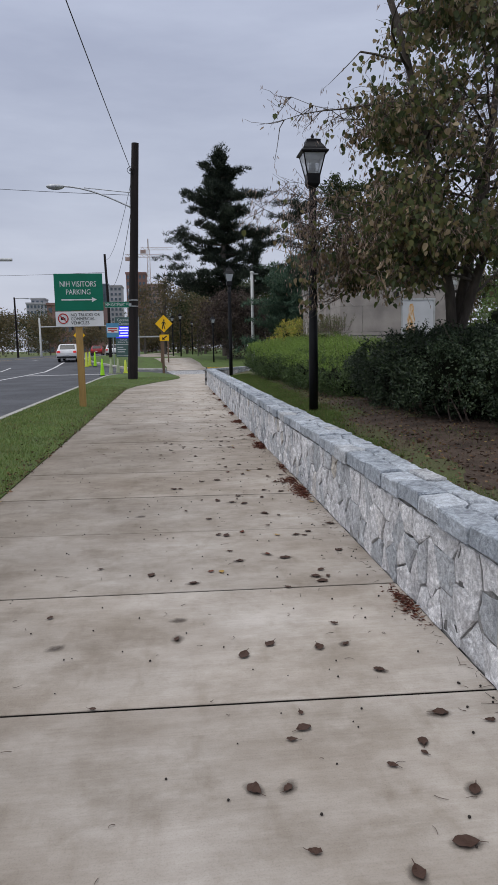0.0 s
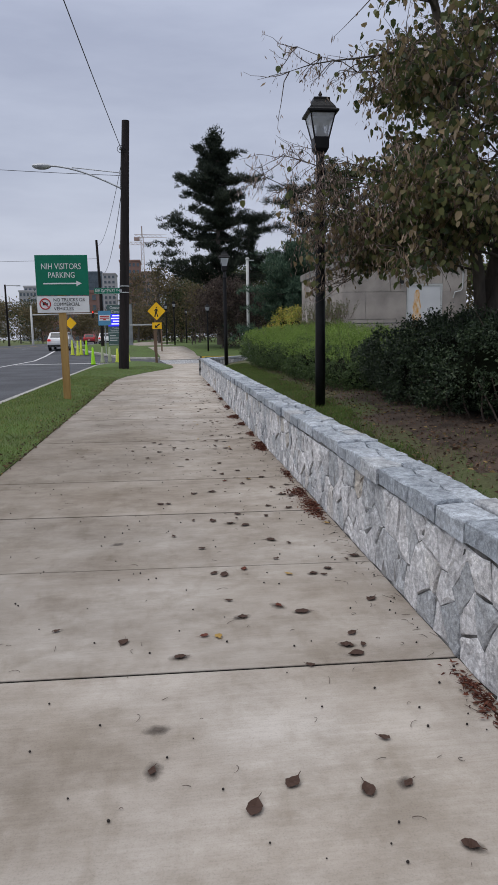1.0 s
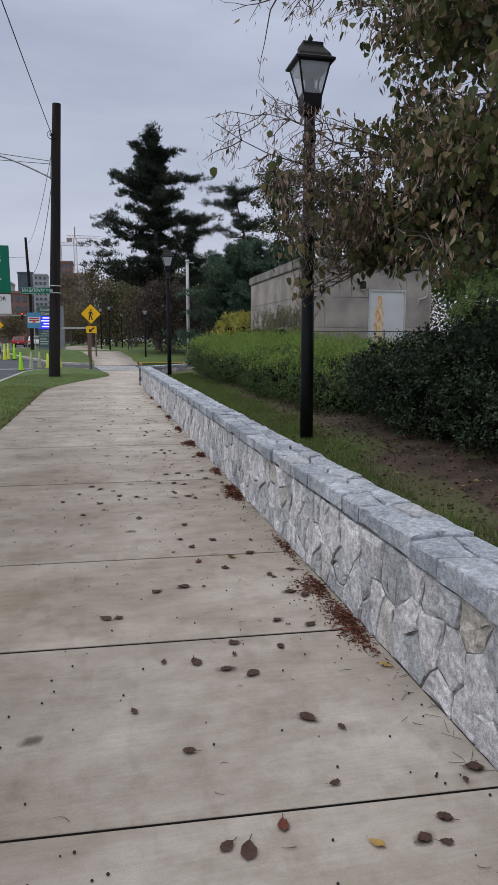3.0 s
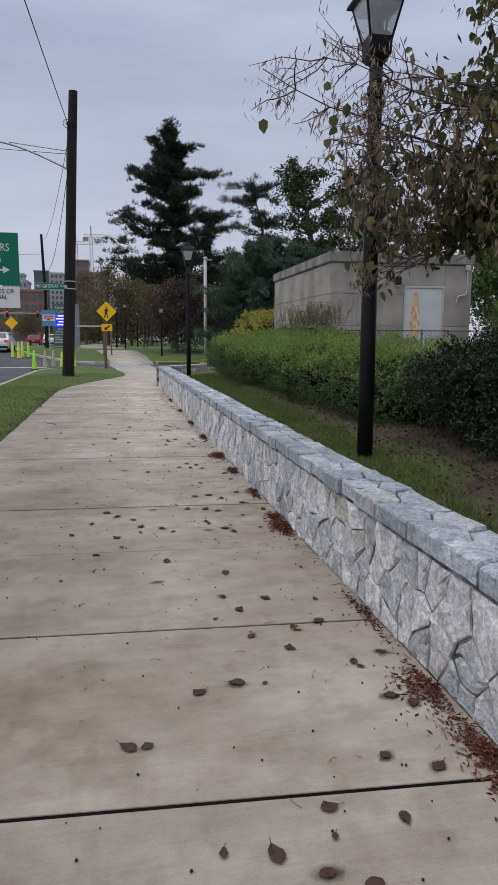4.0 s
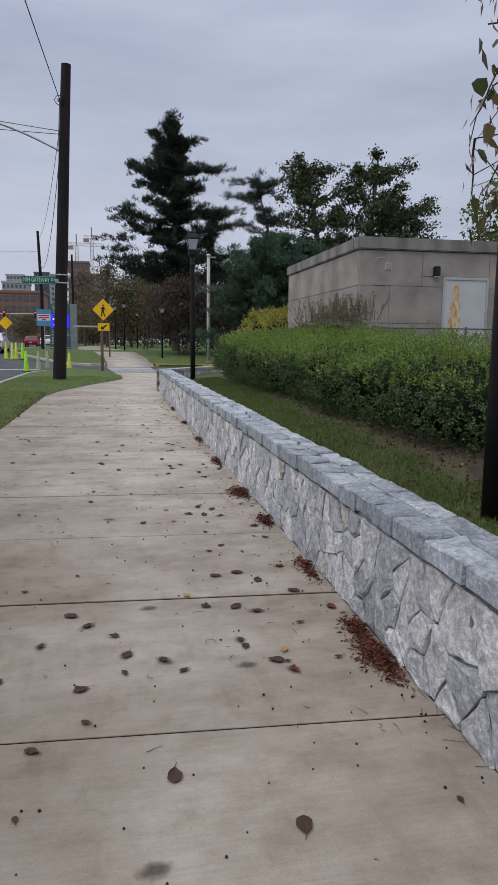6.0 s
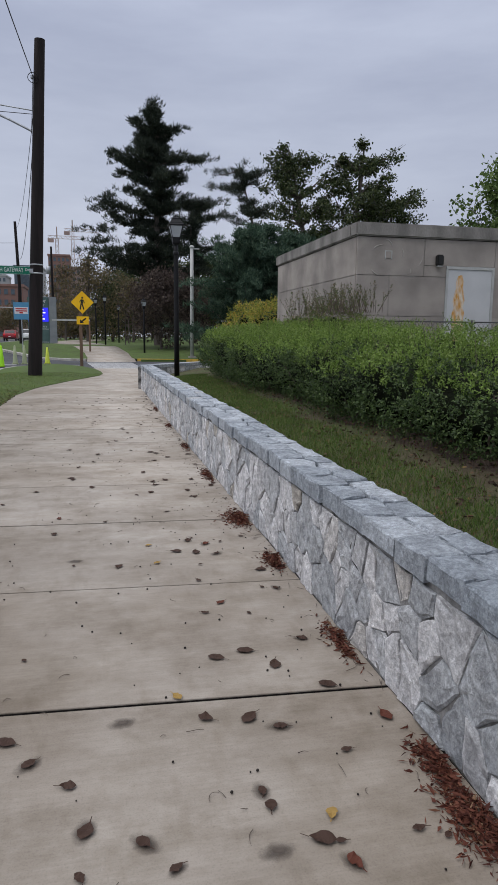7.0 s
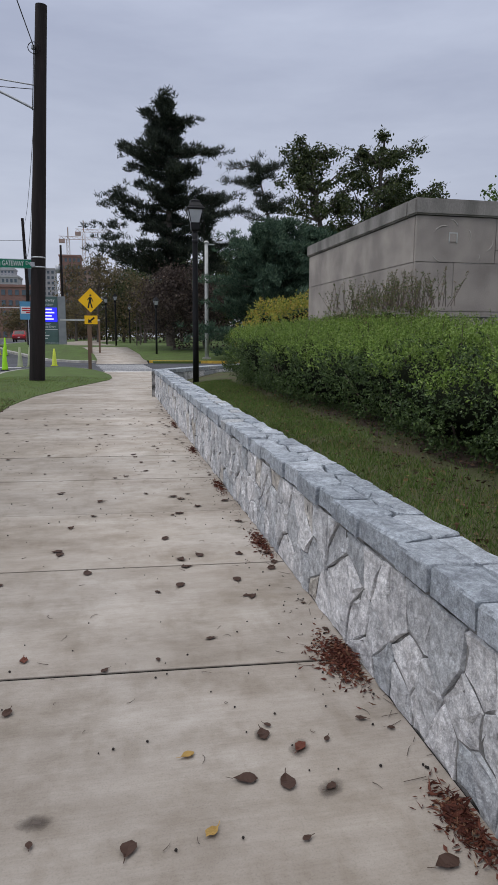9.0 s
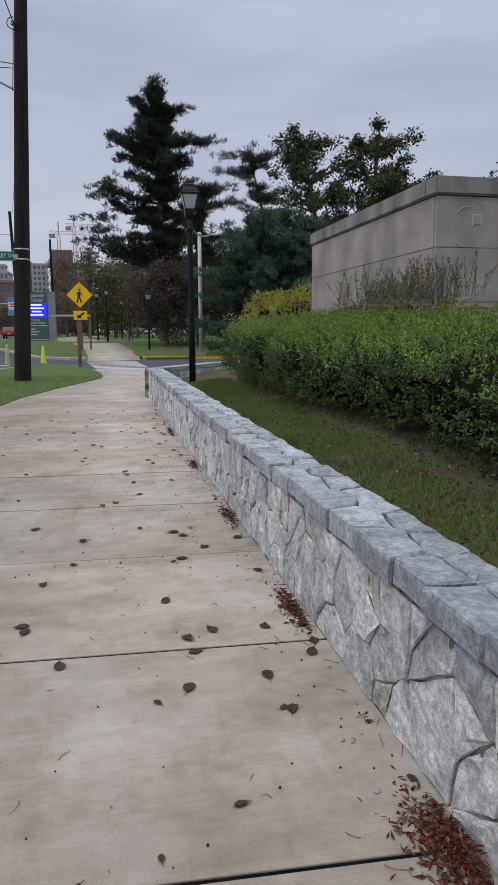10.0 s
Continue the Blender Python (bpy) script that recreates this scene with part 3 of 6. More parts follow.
def rise(y):
    """The ground climbs a little beyond the side road."""
    s = min(max((y - 52) / 14, 0), 1)
    return 0.7 * s * s * (3 - 2 * s)


def smooth_noise(x, y, s=1.0, seed=0.0):
    return noise.noise(Vector((x * s + seed, y * s - seed, seed * 0.7)))


def sheet(name, xs, ys, zf, material, label, cat):
    v = [(x, y, zf(x, y)) for y in ys for x in xs]
    w = len(xs)
    f = [(j * w + i, j * w + i + 1, (j + 1) * w + i + 1, (j + 1) * w + i) for j in range(len(ys) - 1) for i in range(w - 1)]
    return tagged(part(name, smooth(mesh_np(name, v, f)), material), label, cat, kind="structure")


def sweep_kerb(name, pts, z0, z1, w, material, label):
    """A kerb stone of width w with a rounded top edge, along pts."""
    bm = bmesh.new()
    prof = ((-w / 2, z0), (-w / 2, z1 - 0.025), (-w / 2 + 0.025, z1), (w / 2, z1), (w / 2, z0))
    rows = []
    for i, (x, y) in enumerate(pts):
        a, b = pts[max(i - 1, 0)], pts[min(i + 1, len(pts) - 1)]
        d = Vector((b[0] - a[0], b[1] - a[1])).normalized()
        rows.append([bm.verts.new((x + d.y * o, y - d.x * o, z + rise(y))) for o, z in prof])
    for a, b in zip(rows, rows[1:]):
        for i in range(len(prof) - 1):
            bm.faces.new((a[i], b[i], b[i + 1], a[i + 1]))
    bm.faces.new(rows[0])
    bm.faces.new(rows[-1][::-1])
    bmesh.ops.recalc_face_normals(bm, faces=bm.faces)
    return tagged(part(name, bm, material), label, "kerb", kind="structure")


# ---------------------------------------------------------------- ground, roads, verge
YS = [-60, -30, -10, 0, 10, 20, 30, 40, 50, 52, 54, 56, 58, 60, 62, 64, 66, 70, 80, 100, 140, 200, 300, 500, 900, 1600, 3000]
sheet("ground", [-3000, -900, -300, -100, -40, -24, 0, 24, 60, 150, 400, 1000, 3000], YS, lambda x, y: rise(y) - 0.19, M["field"], "grassy ground running out to the horizon", "ground")
sheet("road", [-24, -20, -16, -12, -8, -3.7], YS[:-3], lambda x, y: rise(y) - 0.13, M["asphalt"], "grey asphalt road with several lanes", "road")
sheet("side_road", [-3.7, 0, 4, 10, 20, 45], [32, 36, 40, 44, 48, 51, 54], lambda x, y: rise(y) - 0.128, M["asphalt"], "grey asphalt side road at the crossing", "road")

VERGE = [(-3.62, -14), (-1.64, -14), (-1.64, 25), (-1.35, 27.3), (-0.7, 29.8), (-0.05, 31.8), (0.36, 33.2), (0.47, 34.2), (0.4, 36), (0.15, 38),
         (-0.25, 40.0), (-0.65, 41.2), (-1.5, 41.9), (-2.5, 41.6), (-3.3, 40.4), (-3.6, 38.5)]


def inside(poly, x, y):
    r = False
    for (ax, ay), (bx, by) in zip(poly, poly[1:] + poly[:1]):
        if (ay > y) != (by > y) and x < (bx - ax) * (y - ay) / (by - ay) + ax:
            r = not r
    return r


flat_poly("grass_verge", VERGE, -0.15, 0.012, M["grass"], "mown green grass strip between road and pavement", "grass")
def verge_span(y):
    xs = sorted(ax + (bx - ax) * (y - ay) / (by - ay) for (ax, ay), (bx, by) in zip(VERGE, VERGE[1:] + VERGE[:1]) if (ay > y) != (by > y))
    return xs[0], xs[-1]


def verge_z(x, y):
    a, b = verge_span(min(max(y, -13), 41.8))
    d = max(0, min(x - a, b - x, (41.95 - y) * 1.2))
    return 0.012 + 0.09 * min(d / 0.9, 1.0) + 0.012 * smooth_noise(x, y, 2.0)


vy = np.concatenate([np.linspace(-13.9, 24.5, 110), np.linspace(24.8, 41.85, 90)])
vv, vf = [], []
for j, y in enumerate(vy):
    a, b = verge_span(y)
    for i in range(13):
        x = a + (b - a) * i / 12
        d = min(x - a, b - x, (41.95 - y) * 1.2)
        vv.append((x, y, 0.014 + 0.09 * min(d / 0.9, 1.0) + 0.012 * smooth_noise(x, y, 2.0) * min(d / 0.3, 1)))
    if j:
        vf += [((j - 1) * 13 + i, (j - 1) * 13 + i + 1, j * 13 + i + 1, j * 13 + i) for i in range(12)]
tagged(part("verge_turf", smooth(mesh_np("verge_turf", vv, vf)), M["grass"]), "uneven green turf of the roadside strip", "grass", kind="structure")
sweep_kerb("kerb", [(-3.71, -14), (-3.71, 10), (-3.71, 30), (-3.69, 38.5), (-3.38, 40.5), (-2.55, 41.75), (-1.5, 42.05), (-0.6, 41.35)], -0.16, 0.02, 0.17, M["kerb"], "pale concrete kerb along the road edge")


def blades(name, count, zone, zf, material, hmin, hmax, label, bare=None):
    pts = []
    while len(pts) < count:
        x, y, ok = zone()
        if ok:
            pts.append((x, y, zf(x, y) - 0.005))
    at = np.array(pts)
    way = rng.normal(size=(count, 3)) * (0.45, 0.45, 0.1) + (0, 0, 1)
    high = rng.uniform(hmin, hmax, count)
    if bare is not None:
        grown = np.array([not bare(i, p[0], p[1]) for i, p in enumerate(pts)])
        at, way, high = at[grown], way[grown], high[grown]
    me = needle_mesh(name, at, way, high, 0.007)
    return tagged(part(name, me, material), label, "grass", kind="stuff")


def verge_zone():
    y = 5.5 + 28 * rnd.random() ** 1.6
    x = rnd.uniform(-3.6, -1.64) if y < 26 else rnd.uniform(-3.6, 0.46)
    return x, y, (y < 26 or inside(VERGE, x, y))


blades("grass_blades", 60000, verge_zone, verge_z, L["blade"], 0.03, 0.075, "short green and straw-tipped grass blades")

# lane paint, raised a few millimetres over the asphalt
def paint(x0, x1, y0, y1, label="worn white painted lane line", m="paint_white"):
    bm = bmesh.new()
    ys = np.linspace(y0, y1, max(2, int((y1 - y0) / 4)))
    prev = None
    for y in ys:
        row = [bm.verts.new((x0, y, rise(y) - 0.122)), bm.verts.new((x1, y, rise(y) - 0.122))]
        if prev:
            bm.faces.new((prev[0], prev[1], row[1], row[0]))
        prev = row
    return tagged(part("lane_line", bm, M[m]), label, "road marking", kind="structure")


paint(-9.7, -9.5, 20, 62)
for y in range(18, 130, 12):
    paint(-13.3, -13.15, y, y + 3.5, "dashed white painted lane line")
paint(-16.9, -16.75, 18, 300, "double yellow centre line", "paint_yellow")
tagged(part("stop_line", boxm(-9.4, -3.9, 45.2, 45.7, -0.13, -0.122), M["paint_white"]), "white painted stop line on the asphalt", "road marking", kind="structure")
for i in range(9):
    y = 38.6 + i * 1.15
    s = 0.35 * i / 9
    tagged(part("crosswalk_bar", boxm(0.35 - s * 2.2, 2.55 - s, y, y + 0.55, -0.13, -0.12), M["paint_white"]), "white painted bar of the pedestrian crossing", "road marking", "crossing bars", "structure")

# land beyond the side road, its path and kerbs
FAR = [(-1.2, 51.2), (-3.2, 53.5), (-6.5, 60), (-8.6, 68), (-9.6, 100), (-10, 240)]


def far_left(y):
    for (ax, ay), (bx, by) in zip(FAR, FAR[1:]):
        if ay <= y <= by:
            return ax + (bx - ax) * (y - ay) / (by - ay)
    return FAR[-1][0]


fy = [51.2, 52, 53.5, 55, 57, 60, 62, 64, 66, 68, 74, 82, 92, 100, 130, 170, 240]
fv, ff = [], []
for j, y in enumerate(fy):
    for i in range(9):
        x = far_left(y) + (70 - far_left(y)) * (i / 8) ** 2
        fv.append((x, y, rise(y) + 0.0))
    if j:
        ff += [((j - 1) * 9 + i, (j - 1) * 9 + i + 1, j * 9 + i + 1, j * 9 + i) for i in range(8)]
tagged(part("far_lawn", smooth(mesh_np("far_lawn", fv, ff)), M["grass"]), "green lawn beyond the side road", "grass", kind="structure")
sweep_kerb("kerb", [(-9.9, 130), (-9.6, 100), (-8.7, 68), (-6.6, 60), (-3.3, 53.5), (-1.3, 51.15), (-0.4, 51.0)][::-1], -0.15, 0.02, 0.2, M["kerb"], "pale concrete kerb round the far corner")
sweep_kerb("kerb", [(20, 49.6), (12, 49.6), (7.5, 49.8), (4, 50.4), (2.75, 51.0)][::-1], -0.15, 0.03, 0.22, M["paint_yellow"], "yellow painted kerb of the side road")
tagged(part("kerb_lawn", boxm(2.9, 45, 50.0, 51.3, -0.15, -0.004), M["grass"]), "green grass behind the kerb", "grass", kind="structure")
PATHC = [(1.1, 49.3, 1.45), (1.1, 50.9, 1.45), (1.05, 53, 1.4), (0.9, 57, 1.5), (0.2, 62, 1.6), (-0.9, 68, 1.8), (-2.0, 75, 2.0), (-2.7, 84, 2.0), (-2.6, 95, 2.0), (-1.8, 110, 2.0), (1, 140, 2.0)]
pv, pf = [], []
for j, (x, y, w) in enumerate(PATHC):
    h = -0.118 if y < 50 else 0.03
    pv += [(x - w, y, rise(y) + h), (x + w, y, rise(y) + h), (x - w, y, rise(y) - 0.16), (x + w, y, rise(y) - 0.16)]
    if j:
        a, b = 4 * (j - 1), 4 * j
        pf += [(a, a + 1, b + 1, b), (a + 2, a, b, b + 2), (a + 1, a + 3, b + 3, b + 1)]
tagged(part("far_path", mesh_np("far_path", pv, pf), M["concrete"]), "pale concrete path winding on beyond the crossing", "path", kind="structure")

# ---------------------------------------------------------------- raised lawn behind the wall
RET = [(1.5, 26.75), (2.2, 27.7), (3.2, 29.0), (4.4, 30.3), (6.0, 31.4), (9.0, 32.3), (30, 33)]


def ret_y(x):
    for (ax, ay), (bx, by) in zip(RET, RET[1:]):
        if ax <= x <= bx:
            return ay + (by - ay) * (x - ax) / (bx - ax)
    return RET[0][1] if x < 2 else RET[-1][1]


def lawn_z(x, y):
    back = min(max((x - 1.7) / 1.6, 0), 1)
    far = min(max((y - 18) / 9, 0), 1)
    return 0.40 + 0.12 * back - 0.12 * far * (1 - back * 0.5) + 0.018 * smooth_noise(x, y, 1.7, 3)


lx = [1.6, 1.8, 2.0, 2.2, 2.4, 2.6, 2.8, 3.0, 3.3, 3.8, 4.5, 5.5, 7, 9, 12, 18, 30]
lv, lf = [], []
for j in range(70):
    for x in lx:
        y = -8 + (ret_y(x) + 0.1 + 8) * j / 69
        lv.append((x, y, lawn_z(x, y)))
    if j:
        w = len(lx)
        lf += [((j - 1) * w + i, (j - 1) * w + i + 1, j * w + i + 1, j * w + i) for i in range(w - 1)]
tagged(part("lawn", smooth(mesh_np("lawn", lv, lf)), M["soil"]), "shaded thin lawn with bare earth behind the low wall", "grass", kind="structure")


# bare earth under the shrubs, ragged at its edge, with rotting leaves
def bed_edge(y):
    return min(2.60 + 0.03 * max(0, y - 12), 2.0 + 0.065 * max(0, y - 4) ** 1.15) + 0.16 * smooth_noise(0, y, 1.1, 7) + 0.08 * smooth_noise(3, y, 3.3, 2)


ev, ef = [], []
for j in range(60):
    y = -3 + 28.5 * j / 59
    edge = bed_edge(y)
    for i in range(6):
        x = edge + (5.6 - edge) * i / 5
        ev.append((x, y, lawn_z(x, y) + (0.012 if 0 < i else -0.01)))
    if j:
        ef += [((j - 1) * 6 + i, (j - 1) * 6 + i + 1, j * 6 + i + 1, j * 6 + i) for i in range(5)]
tagged(part("earth_bed", smooth(mesh_np("earth_bed", ev, ef)), M["earth"]), "bare brown earth beneath the shrubs", "soil", kind="structure")


def lawn_zone():
    y = 2.5 + 23.5 * rnd.random() ** 1.15
    x = rnd.uniform(1.72, 3.35)
    bare = smooth_noise(x, y, 0.9, 5) + (x - 2.5) * 0.45 + max(0, 11.0 - y) * 0.14 * (1 if x > 2.25 else 0.15)
    return x, y, bare < rnd.uniform(0.0, 0.9)


blades("lawn_blades", 130000, lawn_zone, lawn_z, L["lawnblade"], 0.025, 0.065, "thin green and straw grass blades on the lawn",
       lambda i, x, y: x > bed_edge(y) - 0.08 + 0.02 * (i % 9) and i % 11)

# ---------------------------------------------------------------- wooden utility pole, wires, arm
def utility_pole():
    p = thing("utility_pole", (-1.75, 31.55, 0.05), "dark creosoted wooden utility pole leaning slightly on the verge", "utility pole")
    t = Tubes()
    t.add([(0, 0, -0.2), (0.03, 0, 0.5), (0.16, 0, 3), (0.32, 0, 6), (0.45, 0, 8.5), (0.555, 0, 10.4)], [0.235, 0.225, 0.21, 0.19, 0.172, 0.16], 18)
    t.add([(0.555, 0, 10.4), (0.555, 0, 10.403)], [0.16, 0.001], 18)
    part("shaft", t.mesh("shaft"), M["polewood"], p)
    for z in (3.35, 3.62):
        x = 0.16 + (z - 3) * 0.053
        part("strap", turned([(0.213, -0.02), (0.216, 0), (0.213, 0.02)], 18, (x, 0, z)), M["steel"], p, "bright steel strap")
    t = Tubes()
    pts = []
    for k in range(9):
        s = k / 8
        pts.append((0.30 - 2.95 * s, -0.05, 7.66 + 0.9 * math.sin(s * 1.5)))
    t.add(pts, [0.035] * 9, 8)
    part("lamp_arm", t.mesh("lamp_arm"), M["steel"], p, "curved galvanised lamp arm")
    part("brace_rod", Tubes().add([(0.36, -0.05, 8.3), (-1.75, -0.05, 8.5)], [0.02] * 2, 6).mesh("brace_rod"), M["steel"], p)
    hd = bmesh.new()
    bmesh.ops.create_uvsphere(hd, u_segments=16, v_segments=8, radius=0.5)
    for v in hd.verts:
        v.co = (-2.98 + v.co.x * 0.8, -0.05 + v.co.y * 0.34, 8.55 + v.co.z * (0.2 if v.co.z > 0 else 0.3))
    part("lamp_head", hd, M["steel"], p, "grey cobra-head street lamp")
    part("insulator", turned([(0.03, 0), (0.06, 0.03), (0.04, 0.06), (0.06, 0.09), (0.03, 0.12)], 12, (0.3, -0.12, 9.2)), M["steel"], p)
    t = Tubes()
    for k in range(3):
        t.add([(0.33 + 0.16 * math.cos(a), -0.2, 9.22 + 0.15 * math.sin(a)) for a in np.linspace(0, 6.28, 13)], [0.012] * 13, 5)
    t.add([(0.33, -0.18, 9.3), (0.27, -0.19, 8.3), (0.22, -0.19, 7.6)], [0.012] * 3, 5)
    part("cable_coil", t.mesh("cable_coil"), M["wire"], p)
    return p


utility_pole()


def wire(a, b, sag, r, label):
    pts = []
    for k in range(25):
        s = k / 24
        p = Vector(a).lerp(Vector(b), s)
        p.z -= sag * 4 * s * (1 - s)
        pts.append(p)
    return tagged(part("overhead_wire", Tubes().add(pts, [r] * 25, 6).mesh("overhead_wire"), M["wire"]), label, "wire")


wire((-1.42, 31.4, 9.3), (-3.3, -20, 10.2), 0.45, 0.014, "black overhead cable slung from the utility pole")
wire((-1.5, 31.5, 8.25), (-34, 40, 13), 0.5, 0.011, "thin black cable crossing the road")
wire((-1.5, 31.6, 7.6), (-6.2, 70, 8.2), 1.6, 0.013, "slack black cable between two poles")
wire((-1.35, 31.6, 9.2), (-6.2, 70, 10.4), 0.9, 0.011, "black cable between two poles")
wire((-6.2, 70, 9.2), (-40, 72, 9.6), 0.4, 0.014, "thin cable across the far road")


def street_sign():
    s = thing("street_name_sign", (-2.27, 31.33, 3.47), "green street name sign strapped to the utility pole", "street sign", turn=2)
    part("blade", boxm(-0.56, 0.53, -0.008, 0.008, -0.13, 0.13, bevel=0.004), M["green"], s)
    part("border", boxm(-0.55, 0.52, -0.010, -0.0085, 0.115, 0.122), M["white"], s)
    part("border", boxm(-0.55, 0.52, -0.010, -0.0085, -0.122, -0.115), M["white"], s)
    lettering("NIH GATEWAY", 0.2, (-0.1, -0.011, 0), M["white"], s, wide=0.84)
    lettering("Dr", 0.12, (0.44, -0.011, 0.02), M["white"], s)
    part("bracket", boxm(0.5, 0.62, -0.012, 0.012, -0.06, 0.06, bevel=0.004), M["steel"], s)


street_sign()


def far_pole():
    p = thing("utility_pole", (-6.2, 70, rise(70) - 0.05), "thin dark wooden utility pole by the far road", "utility pole")
    part("shaft", Tubes().add([(0, 0, -0.2), (0.05, 0, 5), (-0.1, 0, 10.3)], [0.17, 0.14, 0.11], 10).mesh("shaft"), M["polewood"], p)


far_pole()
p = thing("utility_pole", (-5.0, 96, rise(96)), "dark utility pole with a transformer can", "utility pole")
part("shaft", Tubes().add([(0, 0, -0.2), (0, 0, 5), (0, 0, 11.5)], [0.17, 0.15, 0.12], 10).mesh("shaft"), M["polewood"], p)
part("transformer", turned([(0.05, 0), (0.28, 0.02), (0.28, 0.9), (0.1, 1.0)], 12, (-0.4, 0, 8.2)), M["steel"], p)


p = thing("street_lamp", (-22.2, 100.9, rise(100.9) - 0.13), "tall thin dark street lamp beside the far road", "street lamp")
part("shaft", Tubes().add([(0, 0, -0.2), (0, 0, 8.6)], [0.16, 0.12], 8).mesh("shaft"), M["polewood"], p)
part("lamp_arm", Tubes().add([(0, 0, 8.45), (0.8, 0, 8.5), (1.7, 0, 8.45)], [0.06] * 3, 6).mesh("lamp_arm"), M["steel"], p)
part("lamp_head", boxm(1.5, 2.1, -0.15, 0.15, 8.36, 8.5, bevel=0.03), M["steel"], p)


# ---------------------------------------------------------------- lamp posts
def lamp_post(at):
    p = thing("lamp_post", at, "black post-top lantern on a tapered pole behind the wall", "street lamp", "lantern posts")
    part("post", turned([(0.072, -0.15), (0.069, 1.2), (0.058, 3.2), (0.056, 3.42)], 16), M["black"], p)
    part("collar", turned([(0.058, 3.12), (0.072, 3.14), (0.072, 3.2), (0.058, 3.22)], 16), M["black"], p)
    part("cup", squared([(0.068, 3.39), (0.095, 3.44), (0.10, 3.57), (0.078, 3.62)]), M["black"], p)
    g = part("glass", squared([(0.088, 3.55), (0.166, 3.865)]), M["lampglass"], p, "lantern glass with the sky's pale reflection in its colour")
    g.visible_shadow = False
    for sx, sy in ((-1, -1), (1, -1), (1, 1), (-1, 1)):
        t = Tubes().add([(sx * 0.09, sy * 0.09, 3.54), (sx * 0.165, sy * 0.165, 3.87)], [0.011, 0.011], 5)
        part("corner_bar", t.mesh("corner_bar"), M["black"], p)
    part("rim", squared([(0.172, 3.855), (0.205, 3.87), (0.205, 3.89), (0.176, 3.91)]), M["black"], p)
    part("roof", squared([(0.176, 3.90), (0.162, 3.94), (0.112, 4.01), (0.105, 4.03), (0.105, 4.06), (0.045, 4.085)]), M["black"], p)
    part("finial", turned([(0.03, 4.08), (0.02, 4.10), (0.028, 4.12), (0.014, 4.145), (0.002, 4.17)], 10), M["black"], p)
    part("lamp_chimney", turned([(0.045, 3.62), (0.052, 3.66), (0.048, 3.73)], 12), M["black"], p)
    part("reflector", squared([(0.11, 3.775), (0.142, 3.79), (0.152, 3.85)]), M["frosted"], p, "pale frosted upper reflector")
    return p


lamp1 = lamp_post((2.31, 10.6, 0.43))
for m in (pose(2.38, 26.4, 0.4), pose(3.6, 57.5, rise(57.5) - 0.25, 0, 0, 10), pose(0.95, 66, 0.7), pose(0.2, 70, 0.7), pose(5.3, 41.5 + 26, 0.7), pose(2.6, 84, 0.7)):
    copy_thing(lamp1, m)


# ---------------------------------------------------------------- signs
def parking_sign():
    s = thing("parking_sign", (-2.13, 17.3, 0.08), "green visitor parking sign on a wooden post", "road sign")
    part("post", boxm(-0.10, 0.06, 0.0, 0.12, -0.2, 2.9, bevel=0.008), M["postwood"], s, "pale treated timber post")
    part("green_board", boxm(-0.55, 0.61, -0.02, -0.004, 2.35, 3.235, bevel=0.003), M["green"], s, "green sign board with white lettering")
    part("white_board", boxm(-0.555, 0.6, -0.02, -0.004, 1.965, 2.33, bevel=0.003), M["white"], s, "white sign board with black lettering")
    lettering("NIH VISITORS", 0.185, (0.02, -0.023, 2.98), M["white"], s, wide=0.87)
    lettering("PARKING", 0.175, (0.02, -0.023, 2.79), M["white"], s, wide=0.58)
    bm = bmesh.new()
    box(bm, -0.39, 0.36, -0.024, -0.021, 2.595, 2.625)
    vs = [bm.verts.new(v) for v in ((0.34, -0.0225, 2.67), (0.34, -0.0225, 2.55), (0.46, -0.0225, 2.61))]
    bm.faces.new(vs)
    part("arrow", bm, M["white"], s)
    for i, (txt, w) in enumerate((("NO TRUCKS OR", 0.70), ("COMMERCIAL", 0.58), ("VEHICLES", 0.44))):
        lettering(txt, 0.105, (-0.19 + w / 2, -0.023, 2.245 - i * 0.098), M["ink"], s, wide=w)
    ring = Tubes().add([(-0.375 + 0.115 * math.cos(a), -0.023, 2.16 + 0.115 * math.sin(a)) for a in np.linspace(0, 2 * math.pi, 25)], [0.014] * 25, 5)
    ring.add([(-0.455, -0.024, 2.24), (-0.295, -0.024, 2.08)], [0.012] * 2, 5)
    part("ban_ring", ring.mesh("ban_ring"), M["red"], s)
    part("truck_symbol", box(boxm(-0.43, -0.36, -0.0225, -0.0205, 2.13, 2.2), -0.355, -0.32, -0.0225, -0.0205, 2.13, 2.18), M["ink"], s)


parking_sign()


def diamond(half, thick=0.006):
    bm = bmesh.new()
    box(bm, -half, half, -thick, thick, -half, half, bevel=0.003)
    bmesh.ops.rotate(bm, verts=bm.verts, matrix=Matrix.Rotation(radians(45), 3, "Y"))
    return bm


